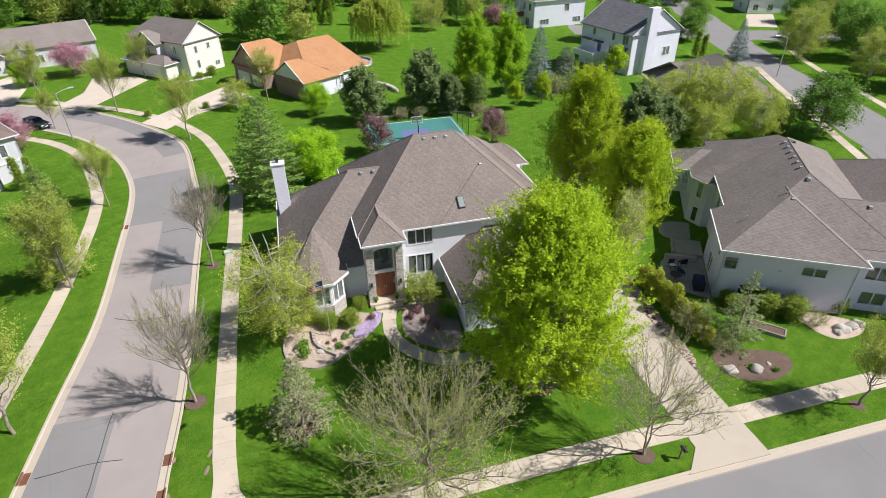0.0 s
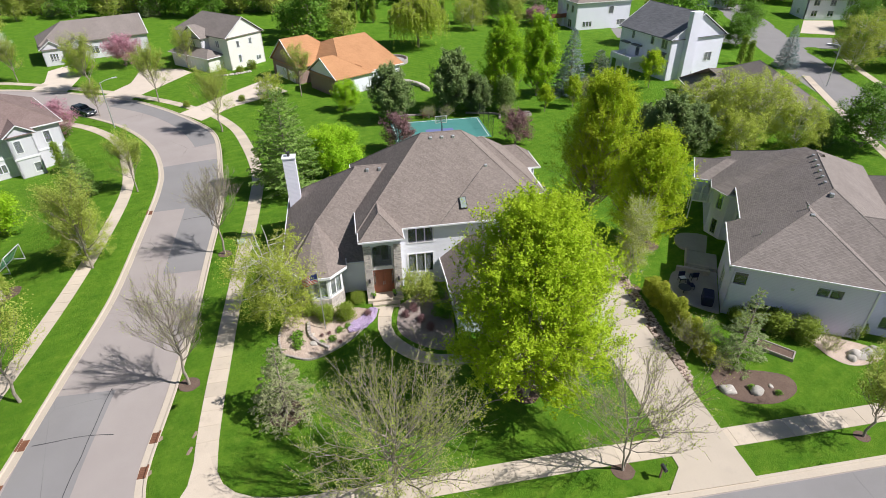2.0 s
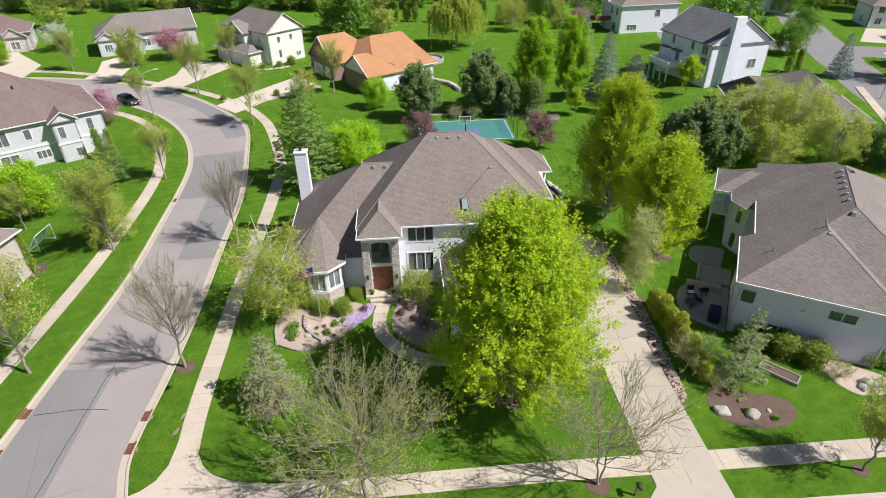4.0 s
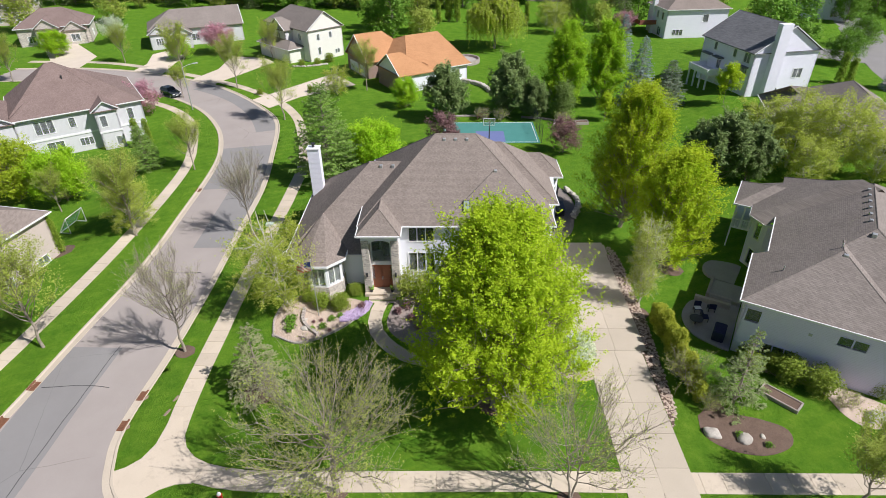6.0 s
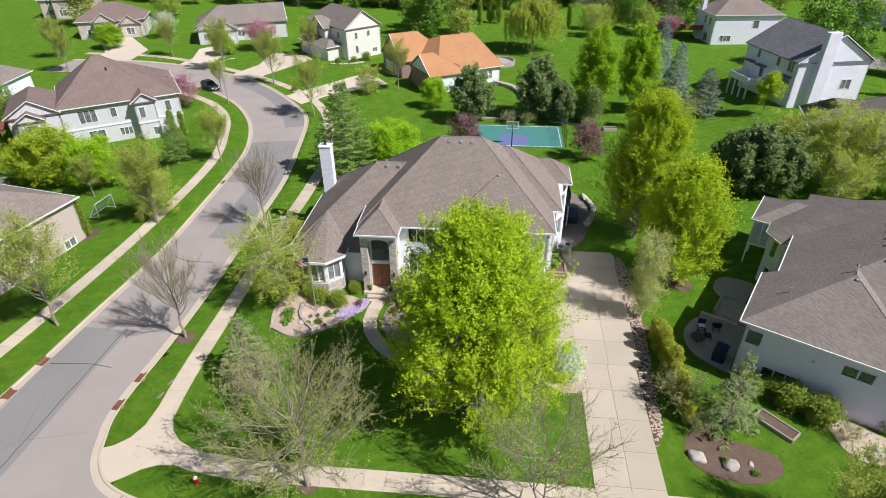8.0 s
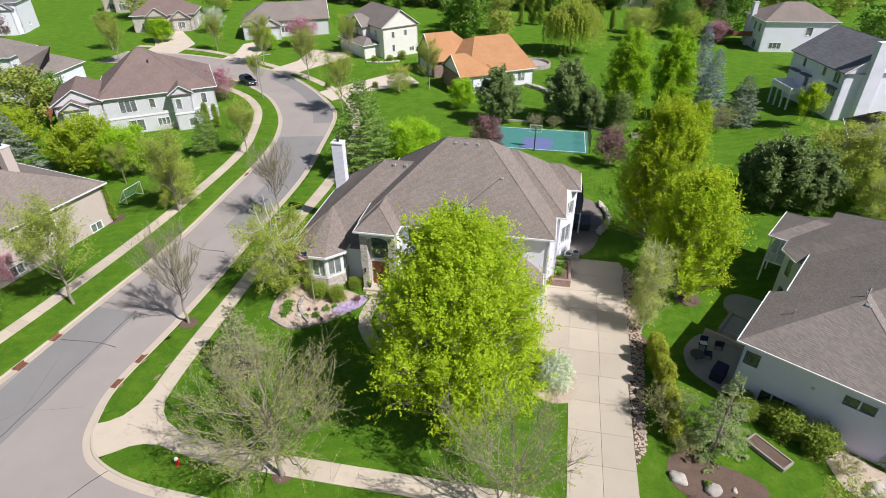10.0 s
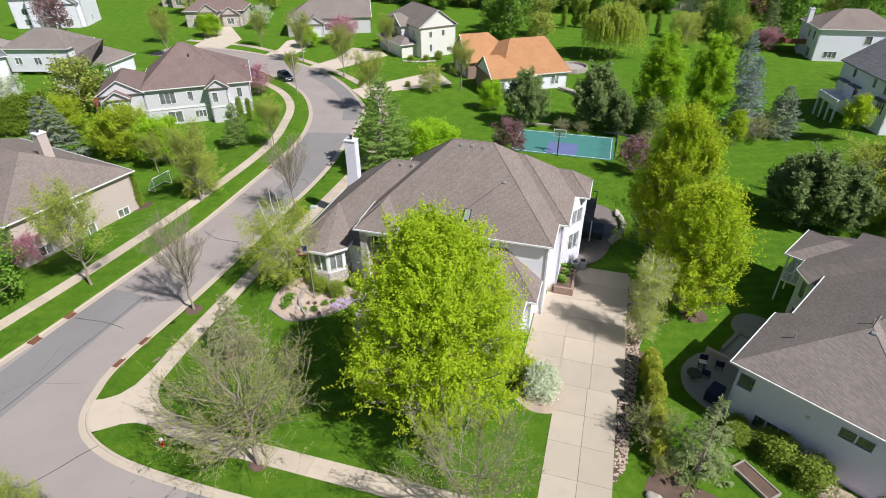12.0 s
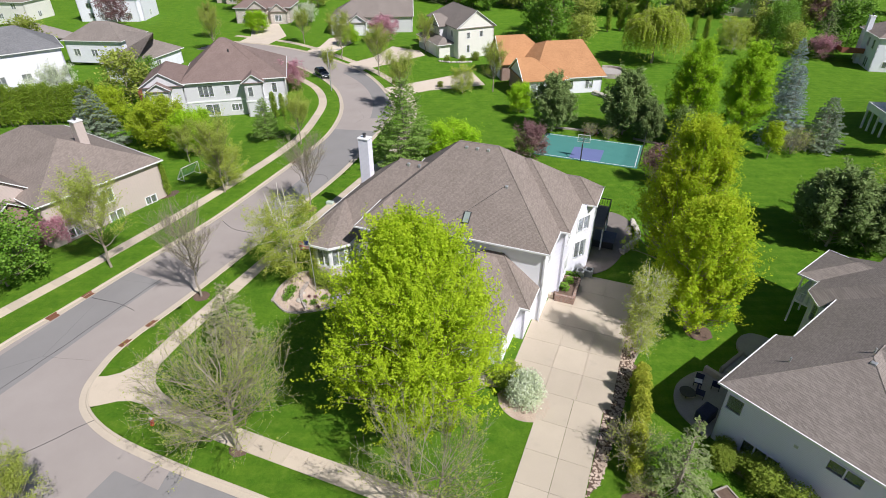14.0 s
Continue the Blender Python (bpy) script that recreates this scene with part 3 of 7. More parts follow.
def broadleaf(seed, h, r, low=0.25, limbs=24, subs=7, twigs=5, blades=20, leaf=0.2, top=0.9, wide=0.45, trunk=0.18, up=0.7, stems=1, loose=0.35, shape=1.0, fine=0.010, wild=0.45, shoot=0.55, lw=1.3, rise=0.12):
    """Branches and leaf blades of a broad-leaved tree standing at the origin.
    low: where the crown starts; wide: where it is widest; up: how steeply the shoots rise; stems: trunks from the ground."""
    rng = np.random.default_rng(seed)
    lines, tips = [], []

    def reach(f):
        g = (f - wide) / (1 - wide) if f > wide else (wide - f) / max(wide - low * 0.6, 0.05)
        return r * max(0.12, (1 - min(1, abs(g)) ** (2.0 * shape)) ** 0.55)

    trunks = []
    for s in range(stems):
        az = 2 * math.pi * s / stems + rng.uniform(0, 1)
        lean = 0.0 if stems == 1 else r * 0.35
        end = np.array([lean * math.cos(az), lean * math.sin(az), h * top * rng.uniform(0.92, 1.0)])
        tr = bend(np.array([0, 0, -0.25]), end, 0, rng, 9, 0.012)
        trunks.append(tr)
        lines.append((tr, trunk if stems == 1 else trunk * 0.7, trunk * 0.12, 8))
    for i in range(limbs):
        tr = trunks[i % stems]
        f = low + (0.86 * (1 - 0.55 * rise) - low) * ((i + rng.uniform(0, 1)) / limbs) ** 0.9
        k = np.clip(f / top, 0, 0.98) * (len(tr) - 1)
        j = int(k)
        a = tr[j] + (tr[min(j + 1, len(tr) - 1)] - tr[j]) * (k - j)
        az = i * 2.39996 + rng.uniform(-0.5, 0.5)
        g = min(0.97, f + rng.uniform(0.06, 0.22) * up * 1.4 + rise * (1 - f) * rng.uniform(0.2, 1.0))
        rr = reach(g) * rng.uniform(0.82, 1.08)
        b = np.array([rr * math.cos(az), rr * math.sin(az), h * g])
        b[:2] += 0.4 * tr[-1][:2] * f
        ln = bend(a, b, -0.06 * rr, rng, 6, 0.02)
        r0 = trunk * (0.42 - 0.25 * f)
        lines.append((ln, r0, r0 * 0.25, 5))
        length = np.linalg.norm(b - a)
        for q in range(subs):
            t = rng.uniform(0.25, 1.0)
            k = t * 4.99
            c = ln[int(k)] + (ln[int(k) + 1] - ln[int(k)]) * (k - int(k))
            out = (b - a) / length * rng.uniform(0.3, 1.0) + rng.normal(size=3) * wild + np.array([0, 0, up * rng.uniform(0.3, 1.3)])
            out /= np.linalg.norm(out)
            l2 = length * rng.uniform(0.18, 0.42) + 0.25
            e = c + out * l2
            l2n = bend(c, e, 0, rng, 4, 0.025)
            lines.append((l2n, max(fine, r0 * (0.26 if blades <= 6 else 0.13)), fine * (1.0 if blades <= 6 else 0.6), 4))
            for w in range(twigs):
                t = rng.uniform(0.3, 1.0)
                s = c + (e - c) * t
                o2 = out * 0.6 + rng.normal(size=3) * 0.5 + np.array([0, 0, up * 0.8])
                o2 /= np.linalg.norm(o2)
                e2 = s + o2 * (0.16 * l2 + shoot * rng.uniform(0.4, 1.4))
                if blades <= 6:
                    lines.append((np.stack([s, (s + e2) / 2 + rng.normal(size=3) * 0.02, e2]), fine * 0.9, fine * 0.45, 3))
                tips.append((s, e2))
    tips = np.array(tips)
    n = len(tips) * blades
    t = rng.uniform(0.02, 1.2, (len(tips), blades, 1)) ** 0.8
    at = (tips[:, None, 0] + (tips[:, None, 1] - tips[:, None, 0]) * t).reshape(-1, 3) + rng.normal(size=(n, 3)) * loose * leaf
    thick = [q for q in lines if q[1] > min(0.035, 0.5 * trunk)]
    thin = [q for q in lines if q[1] <= min(0.035, 0.5 * trunk)]
    return limbs_mesh("trunk", thick), leaves(rng, at, leaf, long=lw), limbs_mesh("twigwork", thin)


def conifer(seed, h, r, low=0.06, step=0.34, arms=8, blades=12, leaf=0.22, droop=0.12, gaps=0.1, power=0.9, trunk=0.14):
    rng = np.random.default_rng(seed)
    lines = [(np.array([(0, 0, -0.2), (0.02, 0, h * 0.5), (0, 0.02, h)]), trunk, 0.015, 7)]
    pts, ways = [], []
    z = h * low
    while z < h * 0.985:
        f = (h - z) / (h * (1 - low))
        n = max(3, int(arms * (0.45 + 0.55 * f)))
        a0 = rng.uniform(0, 6.3)
        for i in range(n):
            if rng.uniform() < gaps:
                continue
            az = a0 + 6.2832 * i / n + rng.uniform(-0.25, 0.25)
            L = r * f ** power * rng.uniform(0.75, 1.08) + 0.08
            zz = z + rng.uniform(-0.5, 0.5) * step
            s = np.array([0, 0, zz])
            e = np.array([L * math.cos(az), L * math.sin(az), zz - droop * L + 0.05 * h * (1 - f)])
            ln = bend(s, e, -0.04 * L, rng, 4, 0.02)
            lines.append((ln, 0.03 * (0.4 + f), 0.008, 3))
            k = max(3, int(blades * (0.12 + 0.88 * (L / r) ** 1.5)))
            side = np.array([-math.sin(az), math.cos(az), 0.0])
            out = (e - s) / np.linalg.norm(e - s)
            # side shoots along the bough, each a spray of needles
            m = max(2, k // 9)
            root = np.sqrt(rng.uniform(0.03, 1.0, (m, 1)))
            hand = rng.choice((-1.0, 1.0), (m, 1))
            reach = (0.42 * L * (1.12 - root) + 0.12) * rng.uniform(0.6, 1.1, (m, 1))
            shoot = out * 0.75 + side * hand + rng.normal(size=(m, 3)) * 0.12 - np.array([0, 0, 0.18])
            shoot /= np.linalg.norm(shoot, axis=1)[:, None]
            w = rng.integers(0, m, k)
            t = rng.uniform(0.0, 1.05, (k, 1))
            pts.append(s + (e - s) * root[w] + shoot[w] * reach[w] * t + rng.normal(size=(k, 3)) * 0.035)
            ways.append(shoot[w])
        z += step * (0.7 + 0.5 * f)
    return limbs_mesh("trunk", lines), needles(rng, np.vstack(pts), np.vstack(ways), leaf)


def weeping(seed, h, r, limbs=60, strands=7, blades=26, leaf=0.2):
    """A weeping tree: arching limbs from which leafy strands hang."""
    rng = np.random.default_rng(seed)
    tr = bend(np.array([0, 0, -0.25]), np.array([0.2, 0.1, h * 0.6]), 0, rng, 6, 0.02)
    thick, thin, pts = [(tr, 0.34, 0.16, 8)], [], []
    for i in range(limbs):
        az, q = i * 2.39996, math.sqrt((i + 0.5) / limbs)
        a = tr[3 + i % 3]
        b = np.array([r * q * math.cos(az), r * q * math.sin(az), h * (0.98 - 0.38 * q * q) * rng.uniform(0.9, 1.03)])
        ln = bend(a, b, 0.16 * h * q, rng, 7, 0.02)
        thick.append((ln, 0.05, 0.02, 4))
        for k in range(strands):
            j = rng.uniform(3.0, 6.0)
            c = ln[int(j)] + (ln[min(int(j) + 1, 6)] - ln[int(j)]) * (j - int(j)) + rng.normal(size=3) * 0.3
            d = max(0.5, min(rng.uniform(2.0, 7.5), c[2] - rng.uniform(0.6, 2.4)))
            o = np.array([math.cos(az), math.sin(az), 0]) * rng.uniform(0.2, 0.8) + rng.normal(size=3) * 0.15
            e = c + o - np.array([0, 0, d])
            st = np.stack([c, c + o * 0.8 - np.array([0, 0, 0.3 * d]), e])
            thin.append((st, 0.012, 0.006, 3))
            t = rng.uniform(0.0, 1.0, (blades, 1))
            pts.append((1 - t) ** 2 * st[0] + 2 * t * (1 - t) * st[1] + t * t * st[2] + rng.normal(size=(blades, 3)) * 0.1)
    return limbs_mesh("trunk", thick), leaves(rng, np.vstack(pts), leaf, long=1.8), limbs_mesh("twigwork", thin)


def bush(seed, h, r, n=1500, leaf=0.12, lobes=14, square=1.0):
    """Branches and leaves of a rounded or columnar shrub, leafy down to the ground."""
    rng = np.random.default_rng(seed)
    c, lines = [], []
    for i in range(lobes):
        f = (i + 0.5) / lobes
        az = i * 2.39996
        rr = r * 0.55 * math.sqrt(rng.uniform(0.1, 1)) * (1 - 0.55 * f ** (2.2 * square))
        c.append((rr * math.cos(az), rr * math.sin(az), h * (0.12 + 0.76 * f)))
        lines.append((np.array([(0, 0, -0.1), (rr * 0.4 * math.cos(az), rr * 0.4 * math.sin(az), c[-1][2] * 0.5), c[-1]]), 0.03, 0.008, 4))
    c = np.array(c)
    k = rng.integers(0, lobes, n)
    d = rng.normal(size=(n, 3))
    d /= np.linalg.norm(d, axis=1)[:, None]
    rad = np.array([r * 0.52, r * 0.52, max(h / lobes * 2.4, min(r * 0.5, h * 0.3))])
    at = c[k] + d * rad * (rng.uniform(0.35, 1.0, (n, 1)) ** 0.5) * rng.uniform(0.85, 1.12, (n, 1))
    at[:, 2] = np.clip(at[:, 2], 0.03, None)
    return limbs_mesh("stem", lines), leaves(rng, at, leaf)


def plant(name, made, leaf, bark, m, label, category, group="", crown="crown", stem="trunk"):
    wood, (v, f), *twigs = made
    e = thing(name, label, category, m, group)
    part(stem, wood, bark, e)
    if twigs:
        tagged(part("twigwork", twigs[0], bark, e), kind="stuff")
    part(crown, quads(crown, v, f, LEAF[leaf]), LEAF[leaf], e)
    return e


def put(ob, x, y, turn=0.0, size=1.0, z=None, tall=1.0):
    """A copy of a plant on the ground at x, y."""
    c = copy_thing(ob, pose(x, y, (ground_z(x, y) if z is None else z), 0, 0, turn))
    c.scale = (size, size, size * tall)
    return c


def at(x, y, turn=0.0):
    return pose(x, y, ground_z(x, y), 0, 0, turn)

# ---- house helpers ----


def wall_panel(bm, p0, p1, z0, z1, thick, holes=()):
    """An upright wall from p0 to p1 (plan), its outer face on that line and its body to the left, with holes (s0, s1, z0, z1) cut through."""
    p0, p1 = np.array(p0, float), np.array(p1, float)
    L = np.linalg.norm(p1 - p0)
    d = (p1 - p0) / L
    n = np.array([-d[1], d[0]])
    cuts = sorted({0.0, L, *[round(max(0, min(L, s)), 4) for h in holes for s in h[:2]]})
    tiers = sorted({z0, z1, *[round(max(z0, min(z1, z)), 4) for h in holes for z in h[2:4]]})
    nodes = {}

    def corner(i, j, k):
        if (i, j, k) not in nodes:
            c = p0 + d * cuts[i] + n * thick * k
            nodes[i, j, k] = bm.verts.new((*c, tiers[j]))
        return nodes[i, j, k]

    full = {}
    for i in range(len(cuts) - 1):
        for j in range(len(tiers) - 1):
            s, z = (cuts[i] + cuts[i + 1]) / 2, (tiers[j] + tiers[j + 1]) / 2
            full[i, j] = not any(h[0] < s < h[1] and h[2] < z < h[3] for h in holes)
    for (i, j), solid in full.items():
        if not solid:
            continue
        q = ((i, j), (i + 1, j), (i + 1, j + 1), (i, j + 1))
        bm.faces.new([corner(*c, 0) for c in q])
        bm.faces.new([corner(*c, 1) for c in q[::-1]])
        for (a, b), by in (((q[0], q[1]), (i, j - 1)), ((q[1], q[2]), (i + 1, j)), ((q[2], q[3]), (i, j + 1)), ((q[3], q[0]), (i - 1, j))):
            if not full.get(by, False):
                bm.faces.new([corner(*b, 0), corner(*a, 0), corner(*a, 1), corner(*b, 1)])


class House:
    """A house on its own plan: u across, v deep, heights from the street's level."""

    def __init__(self, name, xy, turn, label, category="house", z=0.0):
        self.e = thing(name, label, category, pose(xy[0], xy[1], z, 0, 0, turn))

    def walls(self, u0, u1, v0, v1, z0, z1, material, windows=(), name="wall", gable=None, skip="", pitch=0.6):
        """Four walls round a block. windows: rows of (side, middle, width, low, high, bars, kind); sides f, r, b, l as seen from the front.
        gable: sides whose wall rises to the roof."""
        ends = {"f": ((u0, v0), (u1, v0)), "r": ((u1, v0), (u1, v1)), "b": ((u1, v1), (u0, v1)), "l": ((u0, v1), (u0, v0))}
        for side, (a, b) in ends.items():
            if side in skip:
                continue
            a, b = np.array(a, float), np.array(b, float)
            d = (b - a) / np.linalg.norm(b - a)
            holes = []
            mine = [w for w in windows if w[0] == side]
            for w in mine:
                s = abs(w[1] - (a[0] if side in "fb" else a[1]))
                holes.append((s - w[2] / 2, s + w[2] / 2, w[3], w[4]))
            bm = bmesh.new()
            wall_panel(bm, a, b, z0, z1, 0.22, holes)
            if gable and side in gable:
                L = np.linalg.norm(b - a)
                n = np.array([-d[1], d[0]]) * 0.22
                top = (a + b) / 2
                zt = z1 + pitch * L / 2
                q = [(*a, z1), (*b, z1), (*top, zt), (*(a + n), z1), (*(b + n), z1), (*(top + n), zt)]
                vs = [bm.verts.new(c) for c in q]
                for face in ((0, 1, 2), (5, 4, 3), (0, 2, 5, 3), (2, 1, 4, 5)):
                    bm.faces.new([vs[i] for i in face])
            bmesh.ops.remove_doubles(bm, verts=bm.verts, dist=0.001)
            part(name, bm, material, self.e)
            turn = math.atan2(d[1], d[0])
            for w, h in zip(mine, holes):
                c = a + d * (h[0] + h[1]) / 2
                self.window(c, turn, w[2], w[3], w[4], w[5] if len(w) > 5 else 2, w[6] if len(w) > 6 else "window")

    def window(self, c, turn, w, z0, z1, panes=2, kind="window"):
        """A framed window in its opening, middle c, looking to the right of turn."""
        m = pose(c[0], c[1], z0, 0, 0, math.degrees(turn))
        h, t = z1 - z0, 0.09
        if kind == "entry":
            return None
        if kind == "garage_door":
            g = part(kind, boxes((-w / 2, w / 2, 0.06, 0.14, 0, h)), WHITE_TRIM, self.e)
            g.matrix_basis = m
            rows = max(4, int(h / 0.55))
            for i in range(rows):
                for j in range(4):
                    x0 = -w / 2 + w * j / 4 + 0.06
                    p = part("panel", boxes((x0, x0 + w / 4 - 0.12, 0.035, 0.062, h * i / rows + 0.06, h * (i + 1) / rows - 0.06), bevel=0.01), WHITE_TRIM, g)
            return g
        trim_mat = WHITE_TRIM
        if kind == "slim_window":
            kind, t, trim_mat = "window", 0.04, BLUE_GREY
        f = part(kind, boxes((-w / 2 - t, w / 2 + t, -0.05, 0.12, -t, 0.0), (-w / 2 - t, w / 2 + t, -0.05, 0.12, h, h + t), (-w / 2 - t, -w / 2 + 0.05, -0.05, 0.12, 0.0, h), (w / 2 - 0.05, w / 2 + t, -0.05, 0.12, 0.0, h)), trim_mat, self.e, "white framed window" if trim_mat == WHITE_TRIM else "grey framed window")
        f.matrix_basis = m
        for j in range(1, panes):
            x = -w / 2 + w * j / panes
            part("mullion", boxes((x - 0.05, x + 0.05, -0.02, 0.1, 0.0, h)), trim_mat, f)
        for j in range(panes):
            x0, x1 = -w / 2 + w * j / panes + 0.05, -w / 2 + w * (j + 1) / panes - 0.05
            p = part("pane", boxes((x0, x1, 0.05, 0.07, 0.0, h)), GLASS, f)
            p.visible_shadow = False
        return f

    def roof(self, u0, u1, v0, v1, z, pitch, material, gable="", name="roof", rim=True, along=None, rim_mat=None, ridge=None, open_ends=False):
        """A hipped roof over the eaves' rectangle; sides named in gable end upright."""
        w, d = u1 - u0, v1 - v0
        along = along or ("u" if w >= d else "v")
        half = (d if along == "u" else w) / 2
        zt = z + pitch * half
        if along == "u":
            a = (u0 + (0 if "l" in gable else half), (v0 + v1) / 2, zt)
            b = (u1 - (0 if "r" in gable else half), (v0 + v1) / 2, zt)
        else:
            a = ((u0 + u1) / 2, v0 + (0 if "f" in gable else half), zt)
            b = ((u0 + u1) / 2, v1 - (0 if "b" in gable else half), zt)
        if ridge:
            a, b = (ridge[0], (v0 + v1) / 2, zt), (ridge[1], (v0 + v1) / 2, zt)
        lo = z - 0.16
        bm = bmesh.new()
        c = [bm.verts.new(p) for p in ((u0, v0, z), (u1, v0, z), (u1, v1, z), (u0, v1, z), a, b, (u0, v0, lo), (u1, v0, lo), (u1, v1, lo), (u0, v1, lo))]
        if along == "u":
            fs = [(0, 1, 5, 4), (2, 3, 4, 5)] + [q for s, q in (("r", (1, 2, 5)), ("l", (3, 0, 4))) if not (open_ends and s in gable)]
        else:
            fs = [(1, 2, 5, 4), (3, 0, 4, 5)] + [q for s, q in (("f", (0, 1, 4)), ("b", (2, 3, 5))) if not (open_ends and s in gable)]
        for q in (*fs, (6, 7, 1, 0), (7, 8, 2, 1), (8, 9, 3, 2), (9, 6, 0, 3), (9, 8, 7, 6)):
            bm.faces.new([c[i] for i in q])
        bmesh.ops.recalc_face_normals(bm, faces=bm.faces)
        rf = part(name, bm, material, self.e)
        # ridge and hip caps
        caps = bmesh.new()
        runs = [(a, b)]
        cor = ((u0, v0, z), (u1, v0, z), (u1, v1, z), (u0, v1, z))
        if along == "u":
            runs += [] if "l" in gable else [(cor[0], a), (cor[3], a)]
            runs += [] if "r" in gable else [(cor[1], b), (cor[2], b)]
        else:
            runs += [] if "f" in gable else [(cor[0], a), (cor[1], a)]
            runs += [] if "b" in gable else [(cor[2], b), (cor[3], b)]
        for p, q in runs:
            if (Vector(p) - Vector(q)).length > 0.1:
                tube(caps, [Vector(p) + Vector((0, 0, -0.05)), Vector(q) + Vector((0, 0, -0.05))], 0.08, 6)
        part("ridge_cap", caps, material, rf)
        if rim:
            g = 0.08
            rm = rim_mat or WHITE_TRIM
            part("gutter", boxes((u0 - g, u1 + g, v0 - g, v0 + 0.01, lo + 0.02, z + 0.01)), rm, rf, "white eaves gutter")
            part("gutter", boxes((u0 - g, u1 + g, v1 - 0.01, v1 + g, lo + 0.02, z + 0.01)), rm, rf, "white eaves gutter")
            part("gutter", boxes((u0 - g, u0 + 0.01, v0, v1, lo + 0.02, z + 0.01)), rm, rf, "white eaves gutter")
            part("gutter", boxes((u1 - 0.01, u1 + g, v0, v1, lo + 0.02, z + 0.01)), rm, rf, "white eaves gutter")
        return rf

    def block(self, u0, u1, v0, v1, base, eave, pitch, wall_mat, roof_mat, windows=(), gable="", over=0.5, along=None, skip="", rim_mat=None):
        self.walls(u0, u1, v0, v1, base, eave + 0.1, wall_mat, windows, gable=gable, skip=skip, pitch=pitch)
        o = {s: (0.35 if s in gable else over) for s in "flrb"}
        r = self.roof(u0 - o["l"], u1 + o["r"], v0 - o["f"], v1 + o["b"], eave, pitch, roof_mat, gable, along=along, rim=not gable, rim_mat=rim_mat, open_ends=True)
        if gable:
            w, d = u1 - u0 + o["l"] + o["r"], v1 - v0 + o["f"] + o["b"]
            al = along or ("u" if w >= d else "v")
            half = (d if al == "u" else w) / 2
            for s in gable:
                bm = bmesh.new()
                if s in "lr":
                    x = u0 - o["l"] if s == "l" else u1 + o["r"]
                    y0, y1 = v0 - o["f"], v1 + o["b"]
                    tube(bm, [(x, y0, eave - 0.06), (x, (y0 + y1) / 2, eave + pitch * half - 0.06), (x, y1, eave - 0.06)], 0.09, 4)
                else:
                    y = v0 - o["f"] if s == "f" else v1 + o["b"]
                    x0, x1 = u0 - o["l"], u1 + o["r"]
                    tube(bm, [(x0, y, eave - 0.06), ((x0 + x1) / 2, y, eave + pitch * half - 0.06), (x1, y, eave - 0.06)], 0.09, 4)
                part("barge_board", bm, rim_mat or WHITE_TRIM, r, "white barge board")
        return r

    def vent(self, u, v, z, w=0.3):
        part("roof_vent", boxes((u - w / 2, u + w / 2, v - w / 2, v + w / 2, z - 0.25, z + 0.12), bevel=0.03), METAL, self.e, "small grey roof vent")

    def chimney(self, u, v, w, d, z0, z1, material):
        c = part("chimney", boxes((u - w / 2, u + w / 2, v - d / 2, v + d / 2, z0, z1)), material, self.e)
        part("chimney_cap", boxes((u - w / 2 - 0.08, u + w / 2 + 0.08, v - d / 2 - 0.08, v + d / 2 + 0.08, z1, z1 + 0.14), bevel=0.02), WHITE_TRIM, c)
        bm = bmesh.new()
        tube(bm, [(u, v, z1), (u, v, z1 + 0.5)], 0.14, 10)
        tube(bm, [(u, v, z1 + 0.5), (u, v, z1 + 0.6)], 0.22, 10)
        part("flue", bm, DARK, c)


# ---- the corner house ----


